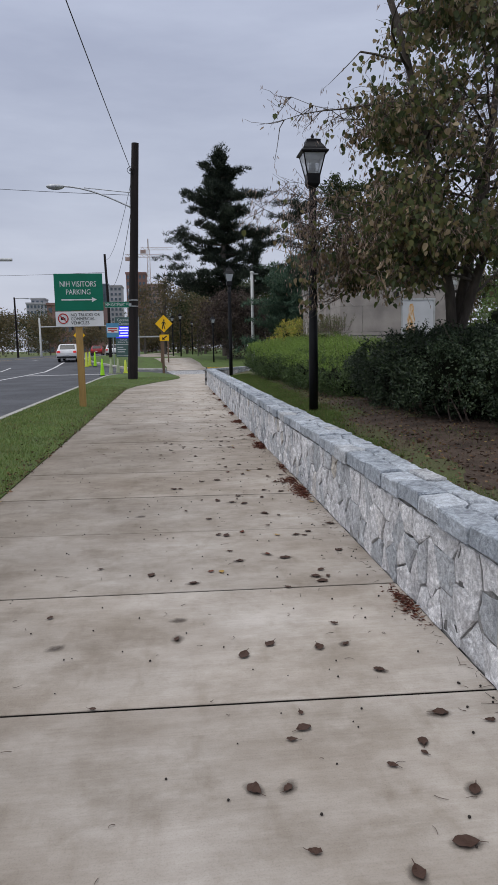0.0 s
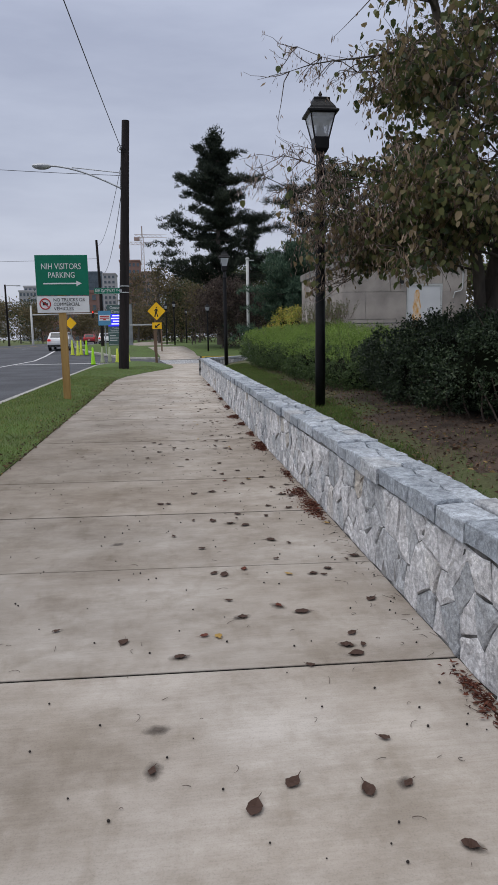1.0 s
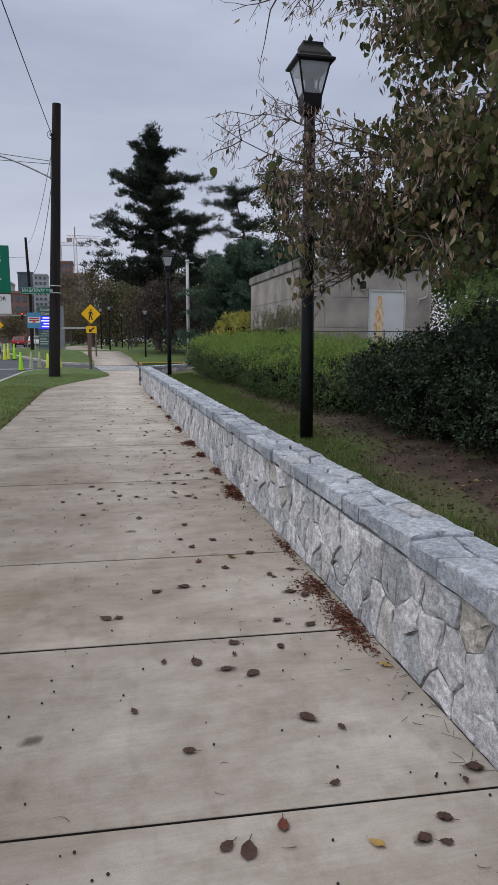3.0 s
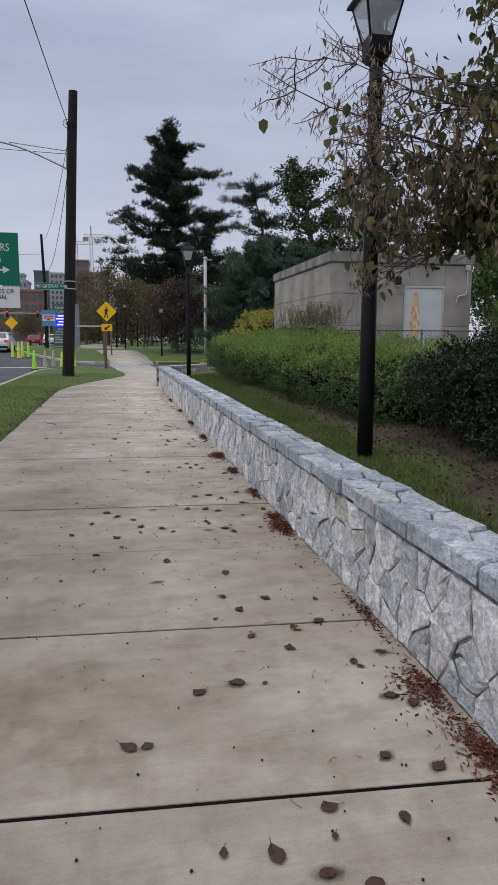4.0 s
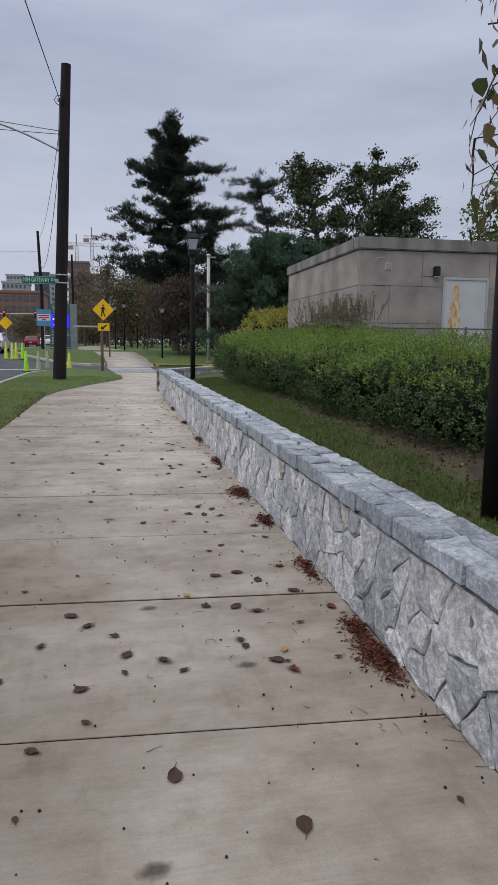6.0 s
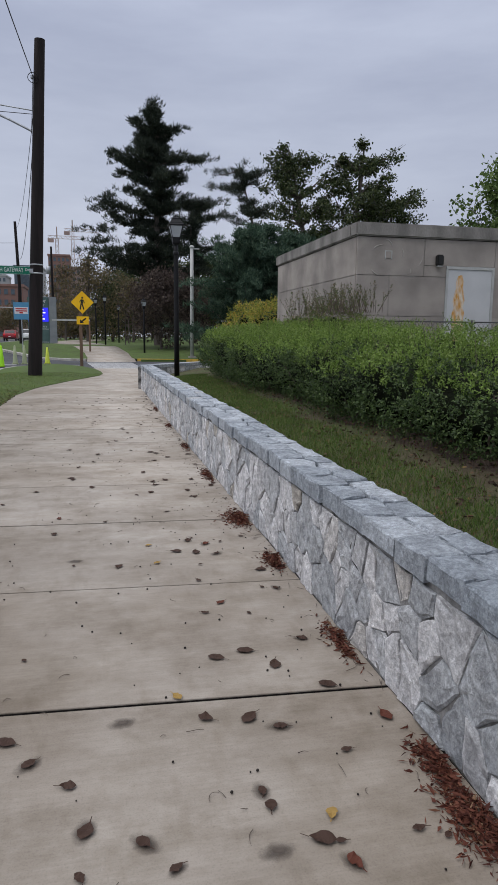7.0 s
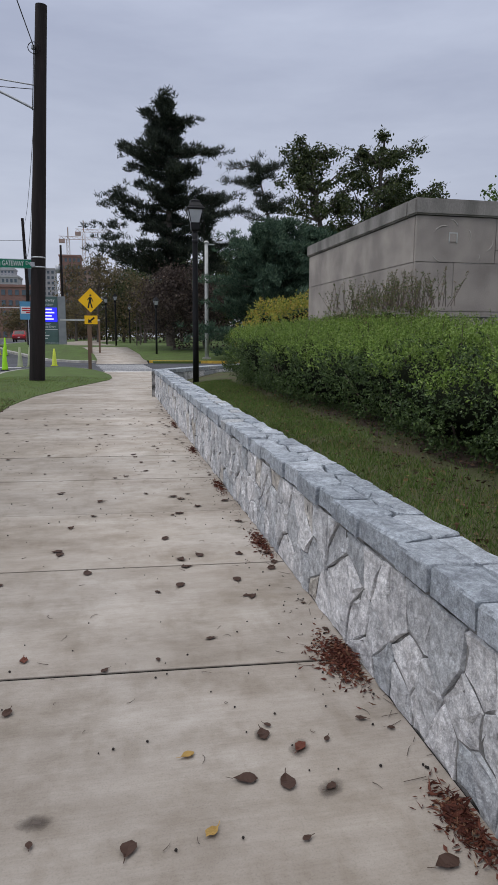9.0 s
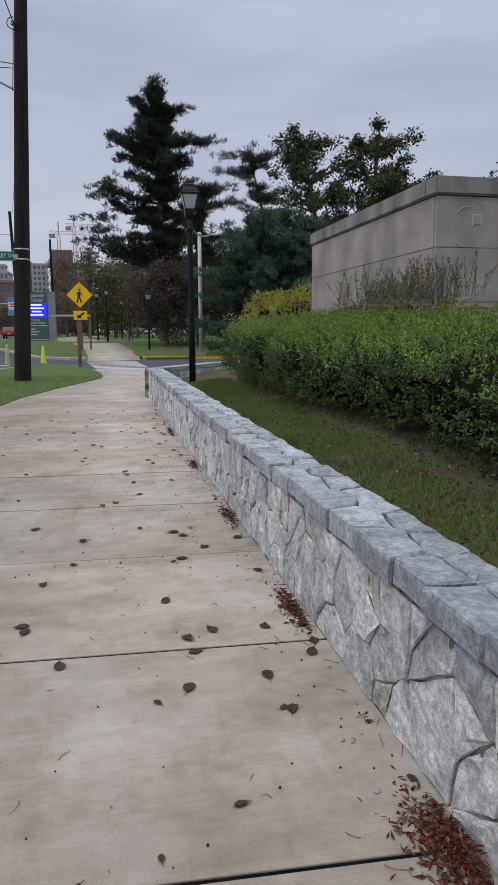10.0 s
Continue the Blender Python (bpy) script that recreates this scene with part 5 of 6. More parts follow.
def withered_tree():
    r = random.Random(5)
    base = Vector((4.05, 9.25, 0.4))
    s = thing("redbud_tree", base, "broad-leaved tree with withered leaves and hanging dry pods", "tree")
    wood, tw = Tubes(), Tubes()
    leaf, dry_leaf, pod = ([], []), ([], []), ([], [])
    stems = []
    # a short stout bole that forks low into four leaders
    bole = [Vector((0, 0, -0.15)), Vector((0.01, 0, 0.2)), Vector((-0.03, 0.02, 0.7)), Vector((-0.08, 0.0, 1.15))]
    wood.add(bole, [0.15, 0.115, 0.10, 0.09], 14)
    for lean, az, ln, z in ((0.04, 3.0, 8.4, 1.05), (0.34, 0.3, 6.6, 0.75), (0.16, 1.3, 7.6, 1.0), (0.24, 5.3, 6.8, 0.9)):
        d = Vector((math.cos(az) * lean, math.sin(az) * lean, 1))
        pts = bent((-0.06, 0.01, z), d, ln, 0.02, r, 12, 0.06)
        wood.add(pts, [0.068 * (1 - 0.93 * k / 12) + 0.006 for k in range(13)], 10)
        stems.append(pts)

    def fits(q):
        """Whether a point lies in the crown's outline."""
        x, y, z = q.x + base.x, q.y + base.y, q.z + base.z
        if x < 0.2 + 0.66 * (y - 7.84) and z < 1.95 + 0.52 * (y - 7.84):
            return False
        if x < 2.42:
            # the loose spray that hangs out over the wall, round the lamp post
            if not 9.5 < y < 11.6 or x < 1.02 + 0.85 * max(0, 2.9 - z) + 1.8 * max(0, z - 3.85) - (1.5 if 4.6 < z < 5.15 else 0):
                return False
            return 1.85 < z < 5.15
        if x < 2.45 + 0.3 * max(0, z - 4.2) + 0.2 * math.sin(z * 5 + y):
            return False
        return z > 2.15 + 0.25 * math.sin(x * 3 + y)

    def bare(q):
        """How bare the twigs are at a point: 0 in the leafy crown, 1 in the withered tips."""
        x, z = q.x + base.x, q.z + base.z
        if x > (2.42 + 0.42 * (q.y + base.y - 9.8) if z > 3.0 else 2.75):
            # open gaps of sky between the clumps
            if noise.noise(Vector((x * 1.5, (q.y + base.y) * 1.5, z * 1.5 + 3))) + 0.5 * noise.noise(Vector((x * 4, (q.y + base.y) * 4, z * 4))) < (-0.10 if z > 3.2 else -0.22):
                return 0.96
            return 0.38 if x < 3.6 else 0.66
        if z > 3.05:
            return 0.95
        return 0.93 if x < 1.65 else 0.72

    def clothe(pts):
        for p in pts[1:]:
            b = bare(p)
            for _ in range(r.choice((3, 4, 5))):
                q = p + Vector((r.gauss(0, .085), r.gauss(0, .085), r.gauss(0, .07)))
                if r.random() < b or not fits(q):
                    continue
                spray = q.x + base.x < 2.75
                a, w = dry_leaf if r.random() < (0.6 if spray else 0.14) else leaf
                a.append(tuple(q))
                w.append((r.gauss(0, .5), r.gauss(0, .5), -1 + r.gauss(0, .35)))
            for _ in range(r.choice((1, 2, 3, 4)) if r.random() < 0.06 + (0.8 * b if p.x + base.x < 2.75 else 0.1) else 0):
                if fits(p):
                    pod[0].append(tuple(p + Vector((r.gauss(0, .04), r.gauss(0, .04), r.gauss(0, .04)))))
                    pod[1].append((r.gauss(0, .3), r.gauss(0, .3), -1))

    def twigs_of(pts, az, many, first=2):
        for k in range(first, len(pts)):
            for _ in range(many):
                a2 = az + r.uniform(-1.5, 1.5)
                sub = bent(pts[k], (math.cos(a2), math.sin(a2), r.uniform(-0.7, 0.75)), r.uniform(0.3, 0.75), -0.1, r, 5, 0.2)
                if not fits(sub[-1]):
                    continue
                tw.add(sub, [0.007, 0.006, 0.005, 0.004, 0.003, 0.002], 4)
                clothe(sub)
                for j in (2, 3):
                    if r.random() < 0.6:
                        a3 = a2 + r.uniform(-1.2, 1.2)
                        t2 = bent(sub[j], (math.cos(a3), math.sin(a3), r.uniform(-0.5, 0.8)), r.uniform(0.15, 0.4), -0.1, r, 3, 0.25)
                        if fits(t2[-1]):
                            tw.add(t2, [0.004, 0.003, 0.0025, 0.0015], 3)
                            clothe(t2)
    for i in range(122):
        pts = stems[i % 4 if i % 5 else 0]
        k = r.uniform(0.1, 0.99) * 12
        p = pts[int(k)].lerp(pts[min(int(k) + 1, 12)], k - int(k))
        az = r.uniform(0, 2 * math.pi) if i % 3 else r.uniform(2.5, 4.2)
        ln = (2.3 if p.z < 3.2 else max(1.2, 2.4 - (p.z - 3.2) * 0.2)) * r.uniform(0.5, 0.95)
        limb = bent(p, (math.cos(az), math.sin(az), r.uniform(0.15, 0.9)), ln, -0.06, r, 8, 0.11)
        keep = 9
        while keep > 3 and not fits(limb[keep - 1] + Vector((0, 0, 0.2))):
            keep -= 1
        if keep == 3:
            continue
        wood.add(limb[:keep], [max(0.004, 0.021 * (1 - j / 8.5)) for j in range(keep)], 6)
        twigs_of(limb[:keep], az, 3)
    # long limbs that reach over the wall round the lamp post: where each leaves the crown, and its tip
    for z0, tip, many, sag in ((2.2, (1.26, 10.4, 3.62), 5, 0.45), (2.4, (1.75, 10.3, 3.75), 4, 0.25), (2.1, (1.7, 10.1, 3.1), 3, 0.1), (2.4, (1.85, 10.25, 2.85), 3, -0.2),
                               (2.0, (2.1, 10.75, 2.5), 3, -0.3), (1.9, (2.2, 10.6, 1.95), 4, -0.5), (2.1, (2.3, 10.9, 2.0), 3, -0.5), (2.6, (2.15, 9.95, 2.7), 3, -0.2),
                               (2.8, (2.3, 10.6, 3.8), 3, 0.25), (3.5, (2.0, 10.2, 4.95), 4, 0.1), (2.3, (2.45, 10.3, 2.3), 4, -0.3)):
        a, b = Vector((-0.15, -0.05, z0)), Vector(tip) - base
        limb = []
        for k in range(11):
            u = k / 10
            limb.append(a.lerp(b, u) + Vector((r.gauss(0, .04), r.gauss(0, .04), -sag * 1.4 * u * (1 - u) + r.gauss(0, .02))))
        while len(limb) > 5 and not fits(limb[-1]):
            limb.pop()
        wood.add(limb, [max(0.004, 0.022 * (1 - k / 10.6)) for k in range(len(limb))], 6)
        twigs_of(limb, math.atan2(b.y - a.y, b.x - a.x), many, 4)
    part("trunk", wood.mesh("trunk"), M["bark"], s)
    tagged(part("fine_branching", tw.mesh("fine_branching"), M["twig"], s), kind="stuff")
    n = len(leaf[0])
    part("leaves", round_leaf_mesh("leaves", np.array(leaf[0]), np.array(leaf[1]), rng.uniform(0.055, 0.105, n), rng.uniform(0.042, 0.082, n), 0.3, 0.25), L["redbud"], s)
    n = len(dry_leaf[0])
    part("dry_leaves", leaf_mesh("dry_leaves", np.array(dry_leaf[0]), np.array(dry_leaf[1]), rng.uniform(0.06, 0.11, n), rng.uniform(0.02, 0.04, n), 0.3, 0.3), L["withered"], s, "curled tan withered leaves")
    n = len(pod[0])
    pods = part("dry_fruit", leaf_mesh("dry_fruit", np.array(pod[0]), np.array(pod[1]), rng.uniform(0.045, 0.09, n), rng.uniform(0.008, 0.015, n), 0.3, 0.3), L["pod"], s, "dry brown hanging pods")
    tagged(pods, kind="stuff")
    return s


withered_tree()


def conifer(name, at, height, spread, material, label, seed, clear=0.12, whorls=26, tuft=0.42, top_wide=0.3, dense=1.0, gaps=0.25, lean=0.0, per=5, needles=26, shape=0.75, extra=(), thick=0.13):
    """A pine with uneven tiers of upswept limbs that carry tufts of needles."""
    r = random.Random(seed)
    s = thing(name, at, label, "tree")
    wood = Tubes()
    top = Vector((lean, 0, height))
    wood.add([(0, 0, -0.3), tuple(Vector((lean * 0.3, 0.1, height * 0.45))), tuple(top)], [height * 0.02, height * 0.013, 0.03], 8)
    P, D = [], []
    todo = [(f, az, ln, up, True) for f, az, ln, up in extra]
    for w in range(whorls * per):
        if r.random() < gaps:
            continue
        f = clear + (1 - clear) * ((w + r.random()) / (whorls * per)) ** 0.95
        env = (0.72 if clear > 0.25 and f < clear + 0.16 else 1) * spread * (top_wide + (1 - top_wide) * min(1, (1 - f) / shape) ** 0.75)
        todo.append((f, r.uniform(0, 2 * math.pi), env * r.choice((0.45, 0.6, 0.7, 0.85, 1.0, 1.2)), r.uniform(0.05, 0.11), False))
    for f, az, ln, up, whole in todo:
        base = Vector((lean * f, 0, height * f))
        pts = bent(base, (math.cos(az), math.sin(az), r.uniform(-0.25, 0.1)), ln, up, r, 6, 0.07)
        wood.add(pts, [max(0.015, 0.006 * height * (1 - i / 6.5)) for i in range(7)], 5)
        for i in range(1, 7):
            for _ in range(max(1, int(dense * (2 + ln * 0.55) * (1.7 if whole else 1)))):
                sp = ln * (0.05 + 0.012 * i)
                q = pts[i] + Vector((r.gauss(0, sp), r.gauss(0, sp), r.gauss(0.05, 0.13)))
                P.append(q)
                D.append((math.cos(az) * 0.45, math.sin(az) * 0.45, 0.8))
    for _ in range(int(10 * dense)):
        P.append(top + Vector((r.gauss(0, .3), r.gauss(0, .3), r.gauss(-0.3, .5))))
        D.append((0, 0, 1))
    P, D = np.array([tuple(p) for p in P]), np.array(D)
    n = len(P)
    at2 = np.repeat(P, needles, 0) + rng.normal(size=(n * needles, 3)) * (tuft * 0.42, tuft * 0.42, tuft * 0.22)
    way = np.repeat(D, needles, 0) + rng.normal(size=(n * needles, 3)) * 0.75
    part("trunk", wood.mesh("trunk"), M["bark_far"], s)
    part("needles", needle_mesh("needles", at2, way, rng.uniform(0.6, 1.2, n * needles) * tuft, tuft * thick), material, s)
    return s


def broadleaf(name, at, height, spread, material, label, seed, low=0.25, limbs=26, size=0.22, leaves=9000, gaps=0.2, clump=0.55, trunk=None):
    """A leafy tree: forking limbs, with clumps of single leaves held at their ends."""
    r = random.Random(seed)
    s = thing(name, at, label, "tree")
    wood = Tubes()
    tr = trunk or height * 0.018
    spine = bent((0, 0, -0.3), (r.gauss(0, .05), r.gauss(0, .05), 1), height * 0.85, 0.03, r, 8, 0.05)
    wood.add(spine, [tr * (1 - 0.1 * k) for k in range(9)], 9)
    tips = []
    for i in range(limbs):
        f = low + (0.95 - low) * (i + r.random()) / limbs
        p = spine[min(8, int(f * 8 + 0.5))]
        az = i * 2.4 + r.uniform(-.5, .5)
        e = math.sin(math.pi * min(1, (f - low) / (1 - low) * 0.8 + 0.24)) ** 0.7
        ln = spread * e * r.uniform(0.6, 1.1)
        pts = bent(p, (math.cos(az), math.sin(az), 0.35 + 0.5 * f), ln, 0.06, r, 6, 0.13)
        wood.add(pts, [max(0.02, tr * 0.36 * (1 - k / 6.6)) for k in range(7)], 5)
        for k in range(2, 7):
            if r.random() > gaps:
                tips.append(pts[k])
            for _ in range(2):
                a2 = az + r.uniform(-1.2, 1.2)
                sub = bent(pts[k], (math.cos(a2), math.sin(a2), r.uniform(-.2, .7)), ln * r.uniform(0.2, 0.42), 0.03, r, 3, 0.2)
                wood.add(sub, [0.025, 0.02, 0.014, 0.01], 4)
                if r.random() > gaps:
                    tips += sub[2:]
    T = np.array([tuple(t) for t in tips])
    pick = rng.integers(0, len(T), leaves)
    P = T[pick] + rng.normal(size=(leaves, 3)) * clump * np.array((1, 1, 0.7))
    part("trunk", wood.mesh("trunk"), M["bark_far"], s)
    part("leaves", leaf_mesh("leaves", P, rng.normal(size=(leaves, 3)) + (0, 0, -0.3), rng.uniform(0.6, 1.3, leaves) * size, rng.uniform(0.4, 0.8, leaves) * size), material, s)
    return s


conifer("pine_tree", (5.25, 65, 0.6), 18.6, 4.1, L["pine"], "tall dark pine with ragged upswept limbs", 4, 0.3, 13, 0.36, 0.22, 1.8, 0.12, per=7, needles=26, shape=0.62, thick=0.2,
        extra=((0.33, 3.14, 6.2, 0.15), (0.32, 3.3, 5.4, 0.12), (0.52, 3.0, 4.6, 0.12), (0.56, 3.25, 4.4, 0.12), (0.76, 3.1, 3.5, 0.12), (0.74, 3.3, 3.0, 0.08), (0.9, 3.2, 2.0, 0.14), (0.8, 0.0, 3.8, 0.08), (0.62, 0.2, 4.8, 0.07), (0.34, 2.8, 3.4, 0.0), (0.33, 0.1, 4.2, 0.0)))
conifer("pine_tree", (8.6, 69, 0.6), 12.4, 2.6, L["pine"], "slimmer dark pine beside the tall one", 21, 0.45, 5, 0.4, 0.5, 1.4, 0.3, per=5, extra=((0.9, 0.1, 3.0, 0.08), (0.66, 0.0, 3.2, 0.1)))
conifer("blue_pine", (10.2, 52, 0.0), 8.0, 3.9, L["bluepine"], "broad bluish-green pine behind the concrete building", 8, 0.03, 22, 0.3, 0.35, 1.7, 0.08, per=8, needles=26, thick=0.22)
conifer("blue_pine", (14.0, 54, 0.0), 7.9, 3.8, L["bluepine"], "bluish-green pine at the wood's edge", 14, 0.03, 18, 0.3, 0.4, 1.6, 0.08, per=8, needles=26, thick=0.22)
conifer("scots_pine", (15.6, 67, 0.5), 15.2, 3.4, L["pine"], "thin-crowned pine with a crooked trunk", 41, 0.68, 6, 0.38, 0.7, 1.0, 0.25, lean=-3.0, per=5)
broadleaf("oak_tree", (20.2, 69, 0.5), 22.6, 5.2, L["oak"], "tall open-crowned tree with dark leaves", 3, 0.42, 34, 0.30, 9500, 0.6, 0.27)
broadleaf("oak_tree", (25, 70, 0.5), 21.6, 5.4, L["oak"], "tall open-crowned tree with dark leaves", 17, 0.36, 34, 0.30, 9500, 0.6, 0.27)
broadleaf("oak_tree", (29, 72, 0.5), 18.0, 4.4, L["oak"], "dark leafy tree above the building roof", 19, 0.35, 26, 0.28, 9000, 0.5, 0.34)
broadleaf("maple_tree", (25.8, 46, 0.2), 13.8, 4.2, L["maple"], "full green leafy tree", 27, 0.25, 34, 0.32, 17000, 0.1, 0.4)
broadleaf("plum_tree", (5.1, 60.5, 0.4), 6.6, 2.7, L["plum"], "low purple-leaved plum tree", 6, 0.15, 26, 0.2, 9000, 0.05, 0.5)
broadleaf("plum_tree", (7.6, 62, 0.6), 5.8, 2.4, L["plum"], "low purple-leaved plum tree", 61, 0.15, 22, 0.2, 6000, 0.05, 0.5)
for i, (x, y, h, w, m) in enumerate(((-0.9, 95, 12.5, 3.4, "brown"), (2.2, 98, 10, 3.4, "oak"), (4.5, 90, 8.5, 3.4, "brown"), (-4.6, 118, 13, 4, "brown"), (7.5, 96, 11, 4.4, "oak"), (1, 118, 13, 4.2, "brown"), (11, 84, 11, 4.5, "oak"), (16, 82, 12, 5, "oak"), (22, 84, 13, 5.5, "oak"), (5, 120, 14, 5, "oak"), (11, 112, 14, 5.5, "oak"))):
    broadleaf("wood_tree", (x, y, 0.7), h, w, L[m], {"brown": "brownish half-bare autumn tree by the path", "oak": "dull green tree by the path"}[m], 100 + i, 0.12, 24, 0.3, 6500 if m == "oak" else 3000, 0.2 if m == "oak" else 0.5, 0.6)
for i, (x, y, h, w) in enumerate(((-4, 140, 6.5, 6), (3, 136, 9, 6), (10, 132, 10, 6.5), (18, 128, 11, 7), (27, 118, 11, 7), (36, 108, 11, 7), (46, 100, 12, 8), (56, 90, 12, 8))):
    broadleaf("wood_tree", (x, y, 0.5), h, w, L["brown" if i % 3 == 0 else "oak"], "dull leafy tree at the back of the wood", 300 + i, 0.03, 26, 0.5, 5500, 0.02, 1.1)
for i, (x, y, h, w, m) in enumerate(((-33, 130, 8, 6, "brown"), (-42, 134, 9, 6, "oak"), (-28, 160, 8.5, 7, "brown"), (-52, 140, 9, 7, "brown"), (-36, 175, 10, 8, "oak"), (-22, 190, 8, 7, "brown"), (-46, 190, 11, 8, "brown"), (-62, 170, 12, 8, "oak"), (-16, 215, 8, 7, "oak"))):
    broadleaf("roadside_tree", (x, y, 0.5), h, w, L[m], {"brown": "brown autumn tree along the road", "oak": "dull green tree along the road"}[m], 200 + i, 0.08, 18, 0.45, 3800, 0.05, 1.0)
for i in range(9):
    x, y = 4.6 + 0.25 * i + rnd.uniform(-.3, .3), 66 + 3.2 * i
    s = thing("young_tree", (x - 2.2, y, rise(y)), "thin bare sapling on the lawn", "tree", "saplings")
    part("trunk", Tubes().add([(0, 0, -0.1), (0.03, 0, 1.2), (0, 0.05, 2.6)], [0.05, 0.04, 0.02], 6).mesh("trunk"), M["bark_far"], s)


# ---------------------------------------------------------------- far town
def far_building(at, w, d, h, floors, cols, m, label, bare=0):
    b = thing("far_building", at, label, "building")
    part("wall", boxm(-w / 2, w / 2, 0, d, -4 if at[2] < 1 else 0, h), M[m], b)
    part("parapet", boxm(-w / 2 - 0.4, w / 2 + 0.4, -0.4, d, h, h + 1.0), M[m], b)
    ww, hh = w / cols * 0.55, h / floors * 0.5
    me = bpy.data.meshes.new("window")
    bm = boxm(-ww / 2, ww / 2, -0.25, 0.1, -hh / 2, hh / 2)
    bm.to_mesh(me)
    bm.free()
    me.materials.append(M["glassy"])
    for j in range(floors):
        for i in range(cols):
            o = part("window", me, None, b)
            o.location = (-w / 2 + (i + 0.5) * w / cols, 0, (j + 0.5) * h / floors)
    return b


far_building((-20.5, 420, 0), 12, 20, 47, 12, 5, "brick_far", "tall unfinished brick tower under the cranes")
far_building((-10, 430, 0), 13, 20, 41, 10, 5, "brick_pale", "pale brick office block with dark windows")
far_building((-37, 470, 0), 8, 20, 44, 13, 3, "tower", "grey glass apartment tower")
far_building((-47.5, 480, 0), 9.5, 20, 46, 13, 4, "glassy", "blue-grey glazed office tower")
far_building((-54, 400, 0), 13, 20, 33, 9, 6, "tower", "stepped grey concrete hotel building")
far_building((-54, 403, 33), 9, 12, 4, 2, 5, "tower", "set-back top storeys of the grey hotel")
far_building((-41, 300, 0), 24, 20, 21, 5, 9, "brick_far", "broad red brick shop and office block")
far_building((-84, 440, 0), 13, 22, 31, 9, 6, "tower", "white concrete apartment block with many windows")
far_building((-84, 443, 31), 8, 14, 3, 1, 3, "tower", "roof storey of the white apartment block")


def crane(at, h, arm, label):
    c = thing("tower_crane", at, label, "crane")
    t = Tubes()
    for dx in (-0.9, 0.9):
        for dy in (-0.9, 0.9):
            t.add([(dx, dy, 0), (dx, dy, h)], [0.14] * 2, 4)
    for k in range(int(h / 3)):
        t.add([(-0.9, -0.9, 3 * k), (0.9, -0.9, 3 * k + 3)], [0.09] * 2, 4)
        t.add([(0.9, -0.9, 3 * k), (-0.9, -0.9, 3 * k + 3)], [0.09] * 2, 4)
    part("tower", t.mesh("tower"), M["crane"], c)
    t = Tubes()
    for z in (0, 1.8):
        t.add([(-arm * 0.32, 0, h + z), (arm, 0, h + z * 0.9)], [0.15] * 2, 4)
    for k in range(int(arm * 1.3 / 3)):
        x = -arm * 0.32 + 3 * k
        t.add([(x, 0, h), (x + 1.5, 0, h + 1.7)], [0.08] * 2, 4)
        t.add([(x + 1.5, 0, h + 1.7), (x + 3, 0, h)], [0.15] * 2, 4)
    t.add([(0, 0, h), (0, 0, h + 7)], [0.4] * 2, 4)
    part("jib", t.mesh("jib"), M["crane"], c)
    part("counterweight", boxm(-arm * 0.32, -arm * 0.32 + 3.5, -1, 1, h - 2.2, h - 0.2), M["brick_pale"], c)


crane((-22.5, 445, 0), 60, 17, "orange-brown tower crane over the building site")
crane((-13.5, 455, 0), 66, 16, "orange-brown tower crane over the building site")


# ---------------------------------------------------------------- cars
def car(at, paint_name, label):
    c = thing("car", at, label, "car")
    bm = bmesh.new()
    prof = [(-2.2, 0.32), (-2.25, 0.75), (-2.15, 1.02), (-1.75, 1.08), (-1.35, 1.6), (0.35, 1.62), (1.05, 1.08), (2.05, 0.9), (2.25, 0.6), (2.2, 0.32)]
    left = [bm.verts.new((-0.9 + (0.14 if z > 1.2 else 0), y, z)) for y, z in prof]
    right = [bm.verts.new((0.9 - (0.14 if z > 1.2 else 0), y, z)) for y, z in prof]
    n = len(prof)
    bm.faces.new(left)
    bm.faces.new(right[::-1])
    for i in range(n):
        bm.faces.new((left[i], left[(i + 1) % n], right[(i + 1) % n], right[i]))
    bmesh.ops.recalc_face_normals(bm, faces=bm.faces)
    bmesh.ops.bevel(bm, geom=list(bm.edges), offset=0.06, segments=2, affect="EDGES")
    part("body", bm, M[paint_name], c)
    g = bmesh.new()
    g.faces.new([g.verts.new(v) for v in ((-0.68, -1.72, 1.14), (0.68, -1.72, 1.14), (0.62, -1.42, 1.53), (-0.62, -1.42, 1.53))])
    bmesh.ops.translate(g, verts=g.verts, vec=(0, -0.02, 0.01))
    part("rear_window", g, M["car_glass"], c)
    for sx in (-1, 1):
        part("side_window", boxm(sx * 0.80 - 0.02, sx * 0.80 + 0.02, -1.2, 0.55, 1.14, 1.5), M["car_glass"], c)
        part("tail_light", boxm(sx * 0.72 - 0.14, sx * 0.72 + 0.14, -2.27, -2.16, 0.82, 1.0, bevel=0.02), M["tail"], c)
        for y in (-1.4, 1.35):
            w = part("wheel", turned([(0.2, -0.11), (0.33, -0.1), (0.33, 0.1), (0.2, 0.11)], 18), M["tyre"], c)
            w.matrix_local = pose(sx * 0.8, y, 0.33, 0, 90, 0)
            part("rim", turned([(0.19, -0.115), (0.19, 0.115)], 12), M["steel"], w)
    part("number_plate", boxm(-0.16, 0.16, -2.275, -2.24, 0.62, 0.73), M["white"], c)
    part("rear_bumper", boxm(-0.86, 0.86, -2.29, -2.2, 0.34, 0.52, bevel=0.03), M["ink"], c)


